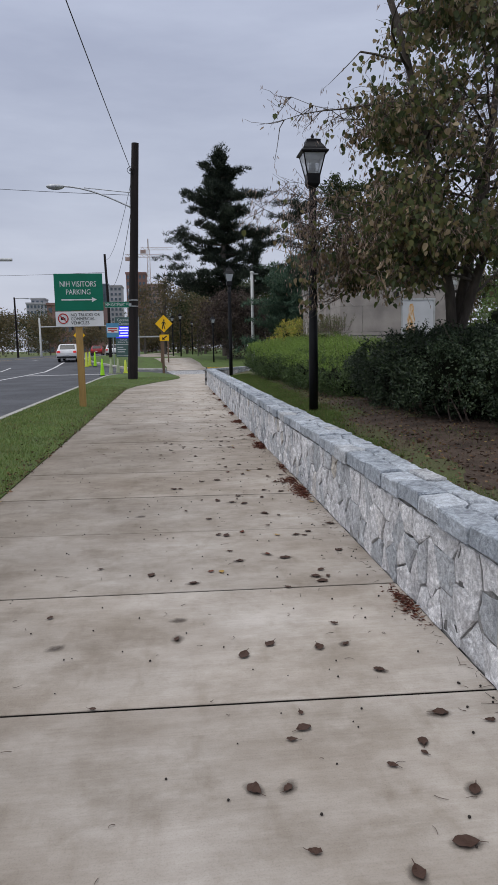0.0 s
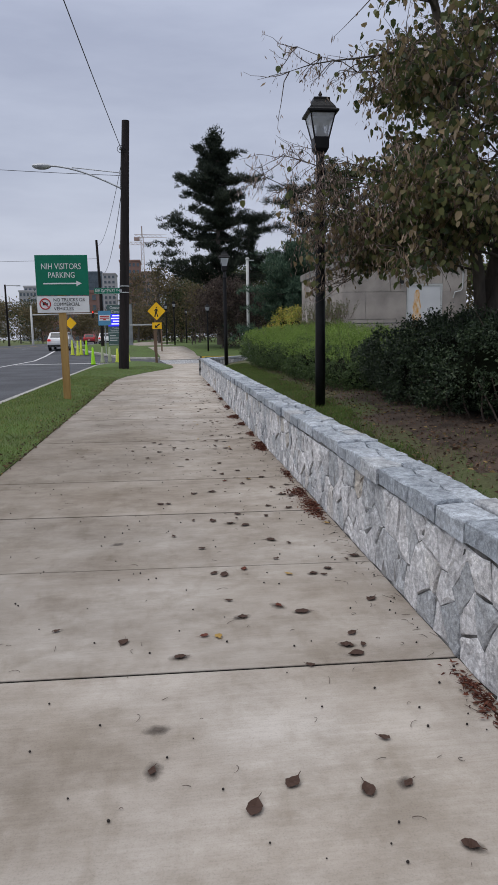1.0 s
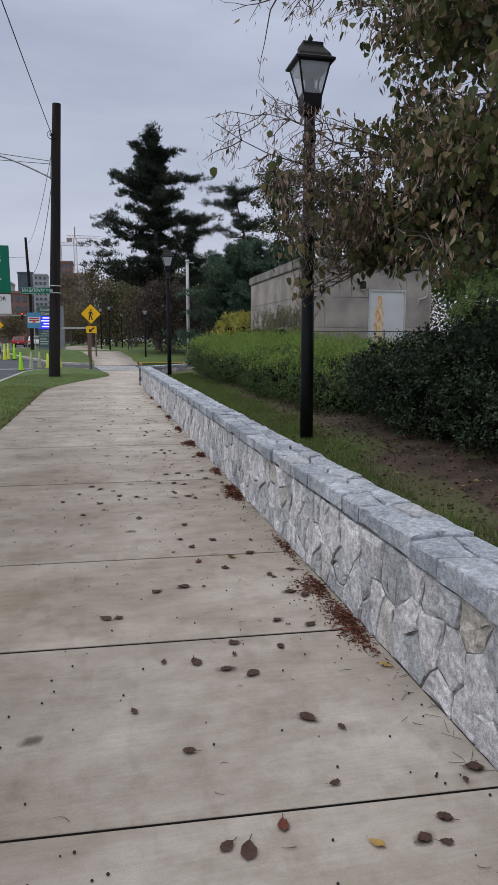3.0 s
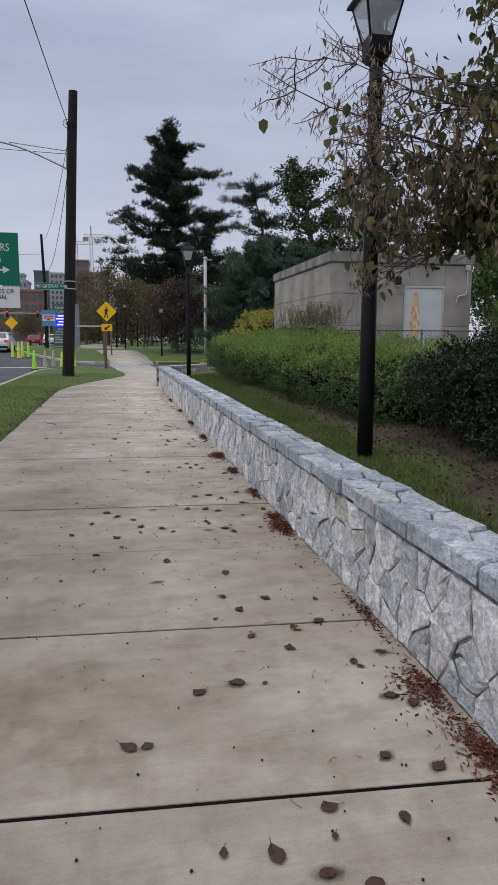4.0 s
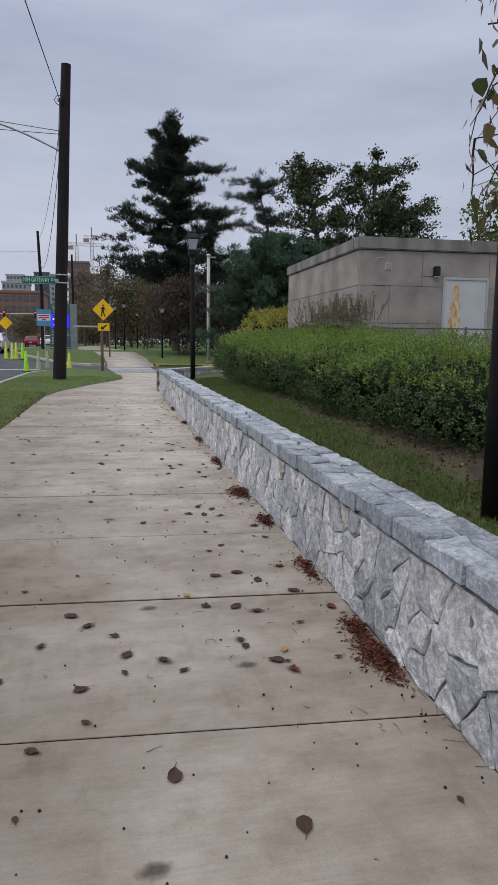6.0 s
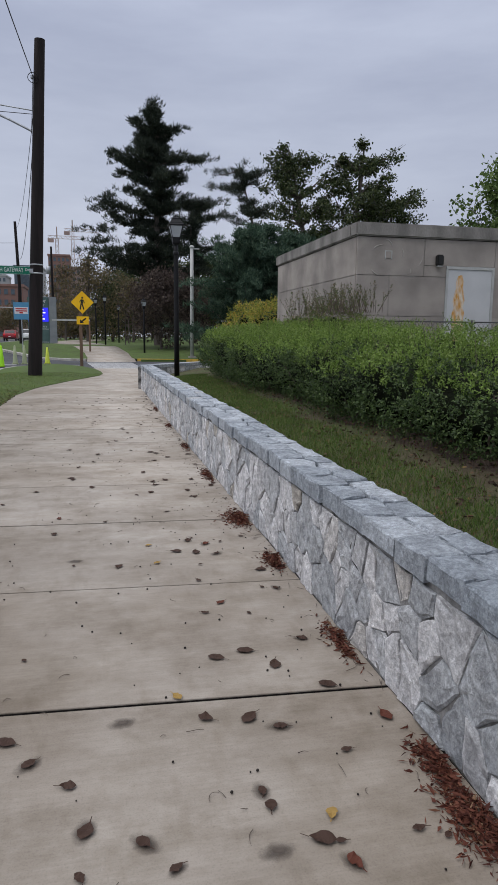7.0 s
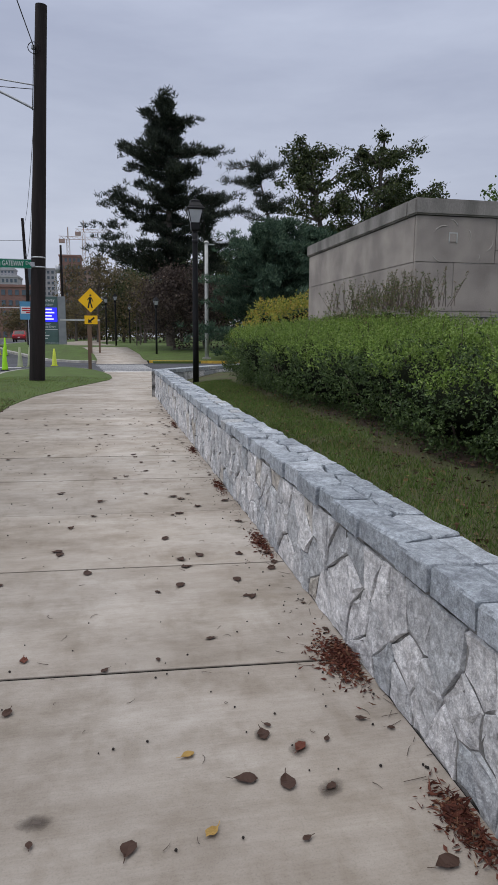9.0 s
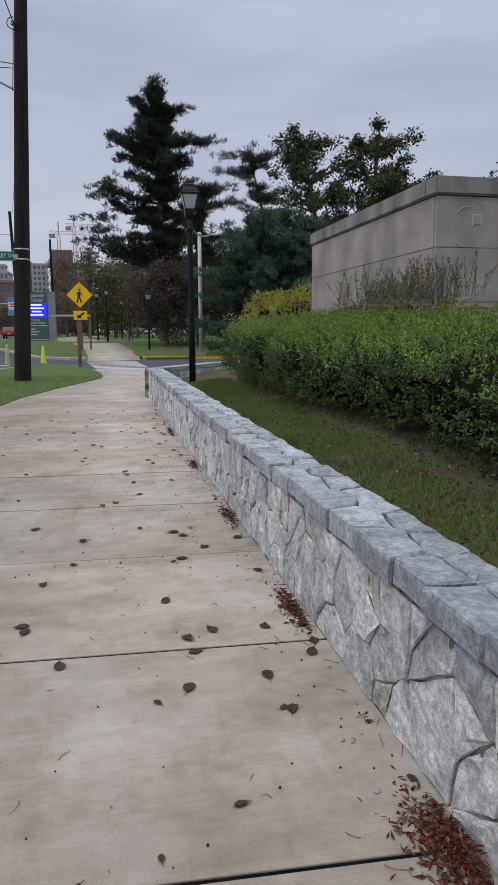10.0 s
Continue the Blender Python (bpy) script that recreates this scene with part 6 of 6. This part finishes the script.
car((-9.3, 64, 0.45), "car_white", "white hatchback car standing on the road")
car((-8.1, 96, 0.57), "car_white", "white car far down the road")
car((-12.0, 112, 0.57), "car_red", "dark red car with lit tail lights")
car((-17.8, 120, 0.57), "car_white", "white car on the far lane")


# ---------------------------------------------------------------- stone wall
def clip_cells(sites, x0, x1, y0, y1, sx=1.0):
    """Voronoi cells of sites in a box; sx stretches the measure along x."""
    out = []
    P = np.array(sites)
    for i, (px, py) in enumerate(sites):
        d = ((P[:, 0] - px) * sx) ** 2 + (P[:, 1] - py) ** 2
        poly = [(x0, y0), (x1, y0), (x1, y1), (x0, y1)]
        for j in np.argsort(d)[1:26]:
            qx, qy = sites[j]
            nx, ny = (qx - px) * sx * sx, qy - py
            c = nx * (px + qx) / 2 + ny * (py + qy) / 2
            new_poly = []
            for (ax, ay), (bx, by) in zip(poly, poly[1:] + poly[:1]):
                da, db = nx * ax + ny * ay - c, nx * bx + ny * by - c
                if da <= 0:
                    new_poly.append((ax, ay))
                if da * db < 0:
                    t = da / (da - db)
                    new_poly.append((ax + (bx - ax) * t, ay + (by - ay) * t))
            poly = new_poly
            if len(poly) < 3:
                break
        if len(poly) >= 3:
            out.append(poly)
    return out


def stone(poly, gap, round_in, depth, proud, place, r, rough=0.011, sub=True, tilt=0.0, wob=0.004):
    """One stone: the cell drawn in by the joint, with a worn edge and an uneven face."""
    cx, cy = sum(p[0] for p in poly) / len(poly), sum(p[1] for p in poly) / len(poly)
    pts = []
    for (ax, ay), (bx, by) in zip(poly, poly[1:] + poly[:1]):
        pts.append((ax, ay))
        ln = math.hypot(bx - ax, by - ay)
        n = (3 if ln > 0.2 else 2 if ln > 0.1 else 1) if sub else 1
        for k in range(1, n):
            pts.append((ax + (bx - ax) * k / n + r.gauss(0, wob), ay + (by - ay) * k / n + r.gauss(0, wob)))

    sx, sy = r.gauss(0, tilt), r.gauss(0, tilt)

    def ring(inset, dz, jit, share=0.0):
        o = []
        for x, y in pts:
            dx, dy = x - cx, y - cy
            n = math.hypot(dx, dy) or 1
            k = share or max(0.2, 1 - inset / n)
            o.append((cx + dx * k + r.gauss(0, jit), cy + dy * k + r.gauss(0, jit), dz + r.gauss(0, jit) + (dx * sx + dy * sy if dz > -0.02 else 0)))
        return o
    rings = [ring(gap, -depth, 0), ring(gap, proud - round_in, 0.002), ring(gap + round_in * 0.8, proud, rough * 0.4), ring(0, proud + r.uniform(-0.002, 0.006), rough * 0.4, 0.62)]
    v = [place(*p) for q in rings for p in q] + [place(cx, cy, proud + r.uniform(-0.003, 0.007))]
    n = len(pts)
    f = []
    for k in range(3):
        f += [(k * n + i, k * n + (i + 1) % n, (k + 1) * n + (i + 1) % n, (k + 1) * n + i) for i in range(n)]
    f += [(3 * n + i, 3 * n + (i + 1) % n, 4 * n) for i in range(n)]
    me = bpy.data.meshes.new("stone")
    me.from_pydata(v, [], f)
    return me


def jittered(x0, x1, y0, y1, dx, dy, r, j=0.42, drop=0.0):
    nx, ny = max(1, round((x1 - x0) / dx)), max(1, round((y1 - y0) / dy))
    return [(x0 + (i + 0.5 + (0.5 if k % 2 else 0) - 0.25 + r.uniform(-j, j)) * (x1 - x0) / nx, y0 + (k + 0.5 + r.uniform(-j, j)) * (y1 - y0) / ny) for k in range(ny) for i in range(nx) if r.random() >= drop]


def stone_wall():
    r = random.Random(3)
    w = thing("garden_wall", (0, 0, 0), "low grey granite rubble wall with bluestone coping", "wall", kind="structure")
    X0, X1, TOP, CAP = 1.45, 1.735, 0.655, 0.092
    face = TOP - CAP - 0.024
    part("mortar_core", boxm(X0 + 0.009, X1 - 0.014, -7, 26.72, -0.1, TOP - 0.04), M["mortar"], w, "grey weathered mortar")
    far_v, far_f = [], []
    for poly in clip_cells(jittered(1.2, 26.75, 0.0, face, 0.135, 0.16, r, 0.45, 0.22), 1.2, 26.75, 0.0, face, 1.15):
        me = stone(poly, 0.003 + 0.006 * r.random() ** 2, 0.007, 0.03, 0.012 + r.uniform(-0.006, 0.008), lambda a, b, d: (X0 - d + 0.012, a, b), r, 0.009, tilt=0.014, wob=0.0025)
        if poly[0][0] < 15.5:
            part("stone", me, M["stone"], w)
        else:
            far_f += [[len(far_v) + i for i in q.vertices] for q in me.polygons]
            far_v += [tuple(v.co) for v in me.vertices]
    me = bpy.data.meshes.new("far_stonework")
    me.from_pydata(far_v, [], far_f)
    tagged(part("far_stonework", me, M["stone_far"], w), kind="stuff")
    for poly in clip_cells(jittered(-7, 1.2, 0.0, face, 0.36, 0.26, r), -7, 1.2, 0.0, face):
        part("stone", stone(poly, 0.006, 0.012, 0.03, 0.012, lambda a, b, d: (X0 - d + 0.012, a, b), r, sub=False), M["stone"], w)
    # coping: long slabs along the front, smaller pieces fitted behind
    sites, y = [], -7.0
    while y < 26.7:
        step = r.uniform(0.15, 0.42)
        sites.append((X0 + 0.085 + r.uniform(-0.02, 0.03), y + step / 2))
        y += step
    y = -7.0
    while y < 26.7:
        step = r.uniform(0.16, 0.40)
        sites.append((X1 - 0.055 + r.uniform(-0.03, 0.015), y + step / 2))
        y += step
    for poly in clip_cells(sites, X0 - 0.024, X1 + 0.016, -7, 26.75, 1.7):
        over = r.gauss(0, 0.006)
        me = stone(poly, 0.005 + r.uniform(-0.001, 0.006), 0.010, CAP + r.uniform(-0.006, 0.012), r.uniform(-0.010, 0.005), lambda a, b, d: (a + (over if a < X0 + 0.03 else 0), b, TOP + d), r, 0.007, tilt=0.010, wob=0.0035)
        part("coping_stone", me, M["cap"], w)
    # end face
    for poly in clip_cells(jittered(X0, X1, 0, face, 0.16, 0.19, r), X0, X1, 0, face):
        part("stone", stone(poly, 0.006, 0.012, 0.03, 0.012, lambda a, b, d: (a, 26.735 + d, b), r, sub=False), M["stone"], w)


stone_wall()


def return_wall():
    r = random.Random(9)
    w = thing("return_wall", (0, 0, 0), "grey granite rubble wall curving away from the path", "wall", kind="structure")
    for (ax, ay), (bx, by) in zip(RET[:-2], RET[1:-1]):
        L0 = math.hypot(bx - ax, by - ay)
        ux, uy = (bx - ax) / L0, (by - ay) / L0

        def place_in(a, b, d, ax=ax, ay=ay, ux=ux, uy=uy):
            return (ax + ux * a + uy * (d + 0.14), ay + uy * a - ux * (d + 0.14), b)
        bm = bmesh.new()
        q = [place_in(a, z, d - 0.14) for z in (-0.1, 0.6) for a, d in ((-0.05, -0.13), (L0 + 0.05, -0.13), (L0 + 0.05, 0.13), (-0.05, 0.13))]
        vs = [bm.verts.new(v) for v in q]
        for f in ((3, 2, 1, 0), (4, 5, 6, 7), (0, 1, 5, 4), (1, 2, 6, 5), (2, 3, 7, 6), (3, 0, 4, 7)):
            bm.faces.new([vs[i] for i in f])
        part("mortar_core", bm, M["mortar"], w)
        for poly in clip_cells(jittered(0, L0, 0, 0.55, 0.32, 0.24, r), 0, L0, 0, 0.55):
            part("stone", stone(poly, 0.008, 0.015, 0.03, 0.012, place_in, r, sub=False), M["stone"], w)
        n = max(2, round(L0 / 0.6))
        for k in range(n):
            poly = [(k * L0 / n, -0.16), ((k + 1) * L0 / n, -0.16), ((k + 1) * L0 / n, 0.16), (k * L0 / n, 0.16)]
            part("coping_stone", stone(poly, 0.005, 0.01, 0.09, 0, lambda a, b, d: (*place_in(a, 0, b - 0.14)[:2], 0.645 + d), r, 0.004, sub=False), M["cap"], w)


return_wall()

# ---------------------------------------------------------------- pavement slabs
STEP, FIRST = 1.322, 2.91


def joint(k):
    """Where joint k crosses the middle of the path, its skew and half its width: every third is an expansion joint."""
    off = {1: -0.015, 2: 0.01, 4: 0.022, 5: 0.05, 6: 0.03, 7: -0.045}.get(k, 0.0)
    return FIRST + k * STEP + off, -0.042 if k < 2 else -0.066, 0.0095 if k % 3 == 0 else 0.0075


def pavement():
    p = thing("pavement", (0, 0, 0), "pale broom-finished concrete pavement in wide slabs", "pavement", kind="structure")
    part("bed", boxm(-1.66, 1.47, -7.6, 38.0, -0.2, -0.0055), M["joint"], p, "dark joint filler and bedding")
    for k in range(-8, 27):
        (y0, s0, w0), (y1, s1, w1) = joint(k), joint(k + 1)
        bm = boxm(-1.64, 1.454, 0.0, 1.0, -0.12, 0.0)
        for v in bm.verts:
            v.co.y = (y0 + s0 * v.co.x + w0) if v.co.y < 0.5 else (y1 + s1 * v.co.x - w1)
        bmesh.ops.bevel(bm, geom=list(bm.edges), offset=0.002, segments=1, affect="EDGES")
        part("slab", bm, M["concrete"], p).location.z = rnd.uniform(-0.002, 0.002)
    bm = bmesh.new()
    pts = [(1.457, 26.8), (1.9, 27.55), (2.9, 28.9), (4.1, 30.3), (5.8, 31.5), (8.8, 32.5), (12, 33), (12, 36.0), (6, 36.6), (3.4, 37.6), (2.7, 38.6), (1.457, 38.6)]
    top, bot = [bm.verts.new((x, y, -0.001)) for x, y in pts], [bm.verts.new((x, y, -0.18)) for x, y in pts]
    bm.faces.new(top)
    for i in range(len(pts)):
        bm.faces.new((bot[i], bot[(i + 1) % len(pts)], top[(i + 1) % len(pts)], top[i]))
    bmesh.ops.recalc_face_normals(bm, faces=bm.faces)
    part("apron", bm, M["concrete"], p)


pavement()

# ---------------------------------------------------------------- litter on the pavement
def leaf_shape(size, r):
    """A fallen leaf: pointed outline, curled edge, short stalk."""
    bm = bmesh.new()
    n = 7
    mid = [bm.verts.new((size * (k / n - 0.5), r.gauss(0, size * 0.02), 0.004 + size * 0.05 * math.sin(k))) for k in range(n + 1)]
    for s in (-1, 1):
        out = [bm.verts.new((size * (k / n - 0.5), s * size * 0.33 * math.sin(math.pi * (k / n) ** 0.8) * r.uniform(0.8, 1.1), 0.004 + abs(r.gauss(0, size * 0.05)))) for k in range(1, n)]
        row = [mid[0]] + out + [mid[n]]
        for k in range(n):
            q = [mid[k], mid[k + 1], row[k + 1], row[k]]
            q = [v for i, v in enumerate(q) if v not in q[:i]]
            if len(q) > 2:
                bm.faces.new(q if s < 0 else q[::-1])
    a, b = (size * 0.48, 0, 0.004), (size * 0.78, r.gauss(0, size * 0.1), 0.006)
    vs = [bm.verts.new((x, y + o, z)) for x, y, z in (a, b) for o in (-0.0015, 0.0015)]
    bm.faces.new((vs[0], vs[1], vs[3], vs[2]))
    me = bpy.data.meshes.new("fallen_leaf")
    bm.to_mesh(me)
    bm.free()
    return me


def stain_shape(size, r):
    bm = bmesh.new()
    p = r.uniform(0, 6)
    k = [1 + 0.16 * math.sin(3 * a + p) + 0.1 * math.sin(5 * a - p) for a in np.linspace(0, 2 * math.pi, 29)[:-1]]
    bm.faces.new([bm.verts.new((size * k[i] * math.cos(i * math.pi / 14), size * 0.62 * k[i] * math.sin(i * math.pi / 14), 0.0)) for i in range(28)])
    me = bpy.data.meshes.new("leaf_stain")
    bm.to_mesh(me)
    bm.free()
    me.materials.append(M["stain"])
    return me


leaf_set = [leaf_shape(0.034 + 0.012 * i, rnd) for i in range(5)]
for me in leaf_set:
    me.materials.append(M["litter"])
red_set = [leaf_shape(0.05 + 0.012 * i, rnd) for i in range(3)]
for me in red_set:
    me.materials.append(M["litter_red"])
stains = [stain_shape(0.042 + 0.010 * i, rnd) for i in range(4)]


def litter(x, y, z=0.0015, stained=0.5, red=False, small=False):
    a = rnd.uniform(0, 360)
    o = part("fallen_leaf", rnd.choice(red_set if red else leaf_set[:2] if small else leaf_set[1:]), None)
    o.matrix_basis = pose(x, y, z + 0.002, 0, 0, a)
    tagged(o, "curled reddish fallen leaf" if red else "damp brown fallen leaf on the concrete", "leaf", "fallen leaves")
    if rnd.random() < stained:
        q = part("leaf_stain", rnd.choice(stains), None)
        q.matrix_basis = pose(x + rnd.gauss(0, .004), y + rnd.gauss(0, .004), 0.0028, 0, 0, a)
        tagged(q, "dark damp leaf print on the concrete", "stain", "leaf prints", "structure")


def spread_x():
    """More leaves towards the wall than towards the grass."""
    return 1.4 - 2.7 * rnd.random() ** 1.8


# single leaves, stretch by stretch along the path
NEAR = ((0.76, 1.93), (0.94, 2.02), (1.07, 2.24), (0.46, 2.33), (0.35, 2.34), (1.0, 2.52), (1.31, 2.62), (0.58, 2.67), (1.14, 2.7), (1.01, 3.08), (0.42, 3.32), (0.79, 3.35), (0.93, 3.36), (0.56, 3.42), (0.1, 3.54), (0.93, 3.61),
        (1.01, 4.25), (0.21, 4.34), (0.99, 4.34), (1.05, 4.46), (-0.06, 4.53), (0.33, 4.54), (0.54, 4.73), (0.86, 4.75), (0.75, 4.85), (1.27, 4.86), (0.49, 4.96), (1.1, 5.27), (1.04, 5.3), (1.15, 5.37), (0.5, 5.37), (0.44, 5.4), (0.63, 5.45))
MIDWAY = ((1.38, 5.58), (0.39, 5.9), (0.89, 6.02), (0.75, 6.42), (0.64, 6.49), (0.51, 6.59), (0.95, 6.66), (0.73, 6.75), (1.18, 6.88), (1.01, 6.97), (0.16, 7.19), (0.09, 7.2), (1.27, 7.29), (1.2, 7.36), (0.4, 7.54), (0.57, 7.59),
          (1.15, 7.68), (1.32, 7.75), (0.89, 7.87), (0.73, 8.04), (0.97, 8.1), (1.12, 8.15), (0.73, 8.38), (0.91, 8.52), (0.67, 8.59), (0.75, 8.99), (0.39, 9.29), (-0.09, 9.51), (0.06, 9.91), (0.97, 9.92), (0.49, 10.0), (1.2, 10.0), (0.91, 10.02))
LATE = ((-0.29, 10.04), (0.41, 10.11), (0.8, 10.18), (0.25, 10.19), (0.79, 10.25), (0.19, 10.4), (0.06, 10.54), (1.35, 10.57), (0.94, 10.58), (0.84, 10.66), (-0.03, 10.68), (0.68, 10.69), (1.21, 10.83), (1.04, 11.04), (0.8, 11.15),
        (0.94, 11.19), (1.23, 11.26), (0.93, 11.76), (0.86, 12.11), (1.26, 12.22), (0.41, 12.44), (1.05, 12.58), (0.92, 12.63), (0.79, 12.67), (1.01, 12.8), (0.9, 12.9), (-0.02, 13.22), (0.34, 13.48), (-0.01, 13.64), (0.83, 13.7),
        (1.13, 14.17), (0.76, 14.41), (1.1, 14.44), (0.81, 14.86))
for x, y in NEAR + MIDWAY + LATE:
    litter(x, y, stained=0.7, red=rnd.random() < 0.08)
for _ in range(60):
    litter(spread_x(), 1.5 + 13 * rnd.random(), stained=0.1, small=True)
for _ in range(110):
    litter(spread_x(), 14.5 + 10 * rnd.random(), stained=0.3)
for x, y in ((0.11, 3.78), (-0.5, 3.53), (0.37, 10.72), (0.14, 12.6), (0.77, 10.0), (-0.2, 6.1), (0.3, 8.9)):
    q = part("leaf_stain", stains[-1], None)
    q.matrix_basis = pose(x, y, 0.0028, 0, 0, rnd.uniform(-20, 20))
    tagged(q, "dark damp leaf print on the concrete", "stain", "leaf prints", "structure")
for x, y in ((0.65, 12.46), (0.62, 12.83), (0.4, 4.52), (0.89, 5.31), (0.98, 8.07), (0.97, 10.11), (0.59, 10.86), (1.38, 6.36)):
    o = part("fallen_leaf", leaf_shape(0.055, rnd), L["tan"])
    o.matrix_basis = pose(x, y, 0.004, 0, 0, rnd.uniform(0, 360))
    tagged(o, "yellow fallen leaf on the concrete", "leaf", "yellow leaves")
# drifts of shredded reddish leaves against the wall foot: each a low heap
DRIFTS = ((3.8, 0.03, 0.25, 90), (6.85, 0.055, 0.36, 260), (7.4, 0.075, 0.16, 130), (8.2, 0.02, 0.3, 60), (9.98, 0.055, 0.22, 330), (10.25, 0.035, 0.14, 160), (11.2, 0.03, 0.22, 120), (12.35, 0.045, 0.16, 170), (13.38, 0.065, 0.22, 340), (15.1, 0.04, 0.25, 140), (16.9, 0.03, 0.3, 90), (19, 0.03, 0.3, 80), (21.5, 0.03, 0.4, 80))
for y0, wid, ln, n in DRIFTS:
    n = int(n * 3.2)
    at, way = np.zeros((n, 3)), rng.normal(size=(n, 3)) * (1, 1.3, 0.22)
    for k in range(n):
        d, a = abs(rnd.gauss(0, wid)), rnd.gauss(0, ln * 0.5)
        hgt = 0.035 * math.exp(-(d / wid) ** 2 - (a / (ln * 0.6)) ** 2)
        at[k] = (1.415 - d, y0 + a, 0.006 + rnd.random() * hgt)
    o = part("leaf_drift", leaf_mesh("leaf_drift", at, way, rng.uniform(0.012, 0.045, n), rng.uniform(0.004, 0.014, n)), M["litter_red"])
    tagged(o, "heap of shredded reddish leaves at the wall foot", "leaf litter", "leaf drifts", "stuff")
# pine-needle and twig litter, seeds
t = Tubes()
for _ in range(420):
    x, y = spread_x(), rnd.uniform(1.5, 22)
    a, ln, turn = rnd.uniform(0, 6.28), rnd.uniform(0.012, 0.07), rnd.gauss(0, 0.35)
    pts = [(x, y, 0.004)]
    for k in range(5):
        x, y, a = x + ln / 5 * math.cos(a), y + ln / 5 * math.sin(a), a + turn + rnd.gauss(0, 0.12)
        pts.append((x, y, 0.005 + 0.002 * math.sin(k)))
    t.add(pts, [0.0013, 0.0013, 0.0012, 0.001, 0.0008, 0.0006], 4)
for _ in range(260):
    x, y = 1.44 - abs(rnd.gauss(0, 0.05)), rnd.uniform(1.5, 25)
    a, ln = rnd.uniform(0, 6.28), rnd.uniform(0.03, 0.09)
    t.add([(x, y, 0.004), (min(1.445, x + ln * math.cos(a)), y + ln * math.sin(a), 0.006)], [0.0012] * 2, 3)
tagged(part("twig_litter", t.mesh("twig_litter"), M["twig"]), "thin dry twigs and stalks strewn on the concrete", "litter", kind="stuff")
sv, sf = [], []
for _ in range(600):
    x, y, q = spread_x(), rnd.uniform(1.3, 20), rnd.uniform(0.003, 0.006)
    n0 = len(sv)
    for z, k in ((0.001, 0.7), (0.5, 1.0), (1.2, 0.7)):
        sv += [(x + q * k * math.cos(a * 1.047), y + q * k * math.sin(a * 1.047), 0.002 + q * z) for a in range(6)]
    sv.append((x, y, 0.002 + q * 1.5))
    for i in range(6):
        j = (i + 1) % 6
        sf += [(n0 + i, n0 + j, n0 + 6 + j, n0 + 6 + i), (n0 + 6 + i, n0 + 6 + j, n0 + 12 + j, n0 + 12 + i), (n0 + 12 + i, n0 + 12 + j, n0 + 18, n0 + 18)]
tagged(part("seed_litter", poly_mesh("seed_litter", sv, sf), M["seed"]), "small black seeds and berries on the concrete", "litter", kind="stuff")
# leaves lying on the lawn and verge
n = 10500
at = np.zeros((n, 3))
for i in range(n):
    if i < 8600:
        y = 2.5 + 21 * rnd.random() ** 1.7
        x = rnd.uniform(1.75, 3.6) if i % 3 else rnd.uniform(2.4, 3.6)
        at[i] = (x, y, lawn_z(x, y) + 0.012)
    else:
        # drifted against the edge of the pavement, a few out on the grass
        x, y = (-1.60 - abs(rnd.gauss(0, 0.13)) if i % 4 else rnd.uniform(-3.4, -1.66)), rnd.uniform(4, 26)
        at[i] = (x, y, verge_z(x, y) + (0.03 if x < -1.75 else 0.012))
tagged(part("lawn_litter", leaf_mesh("lawn_litter", at, rng.normal(size=(n, 3)) * (1, 1, 0.15), rng.uniform(0.018, 0.055, n), rng.uniform(0.01, 0.03, n)), M["lawn_leaf"]), "brown leaf litter on the grass", "litter", kind="stuff")
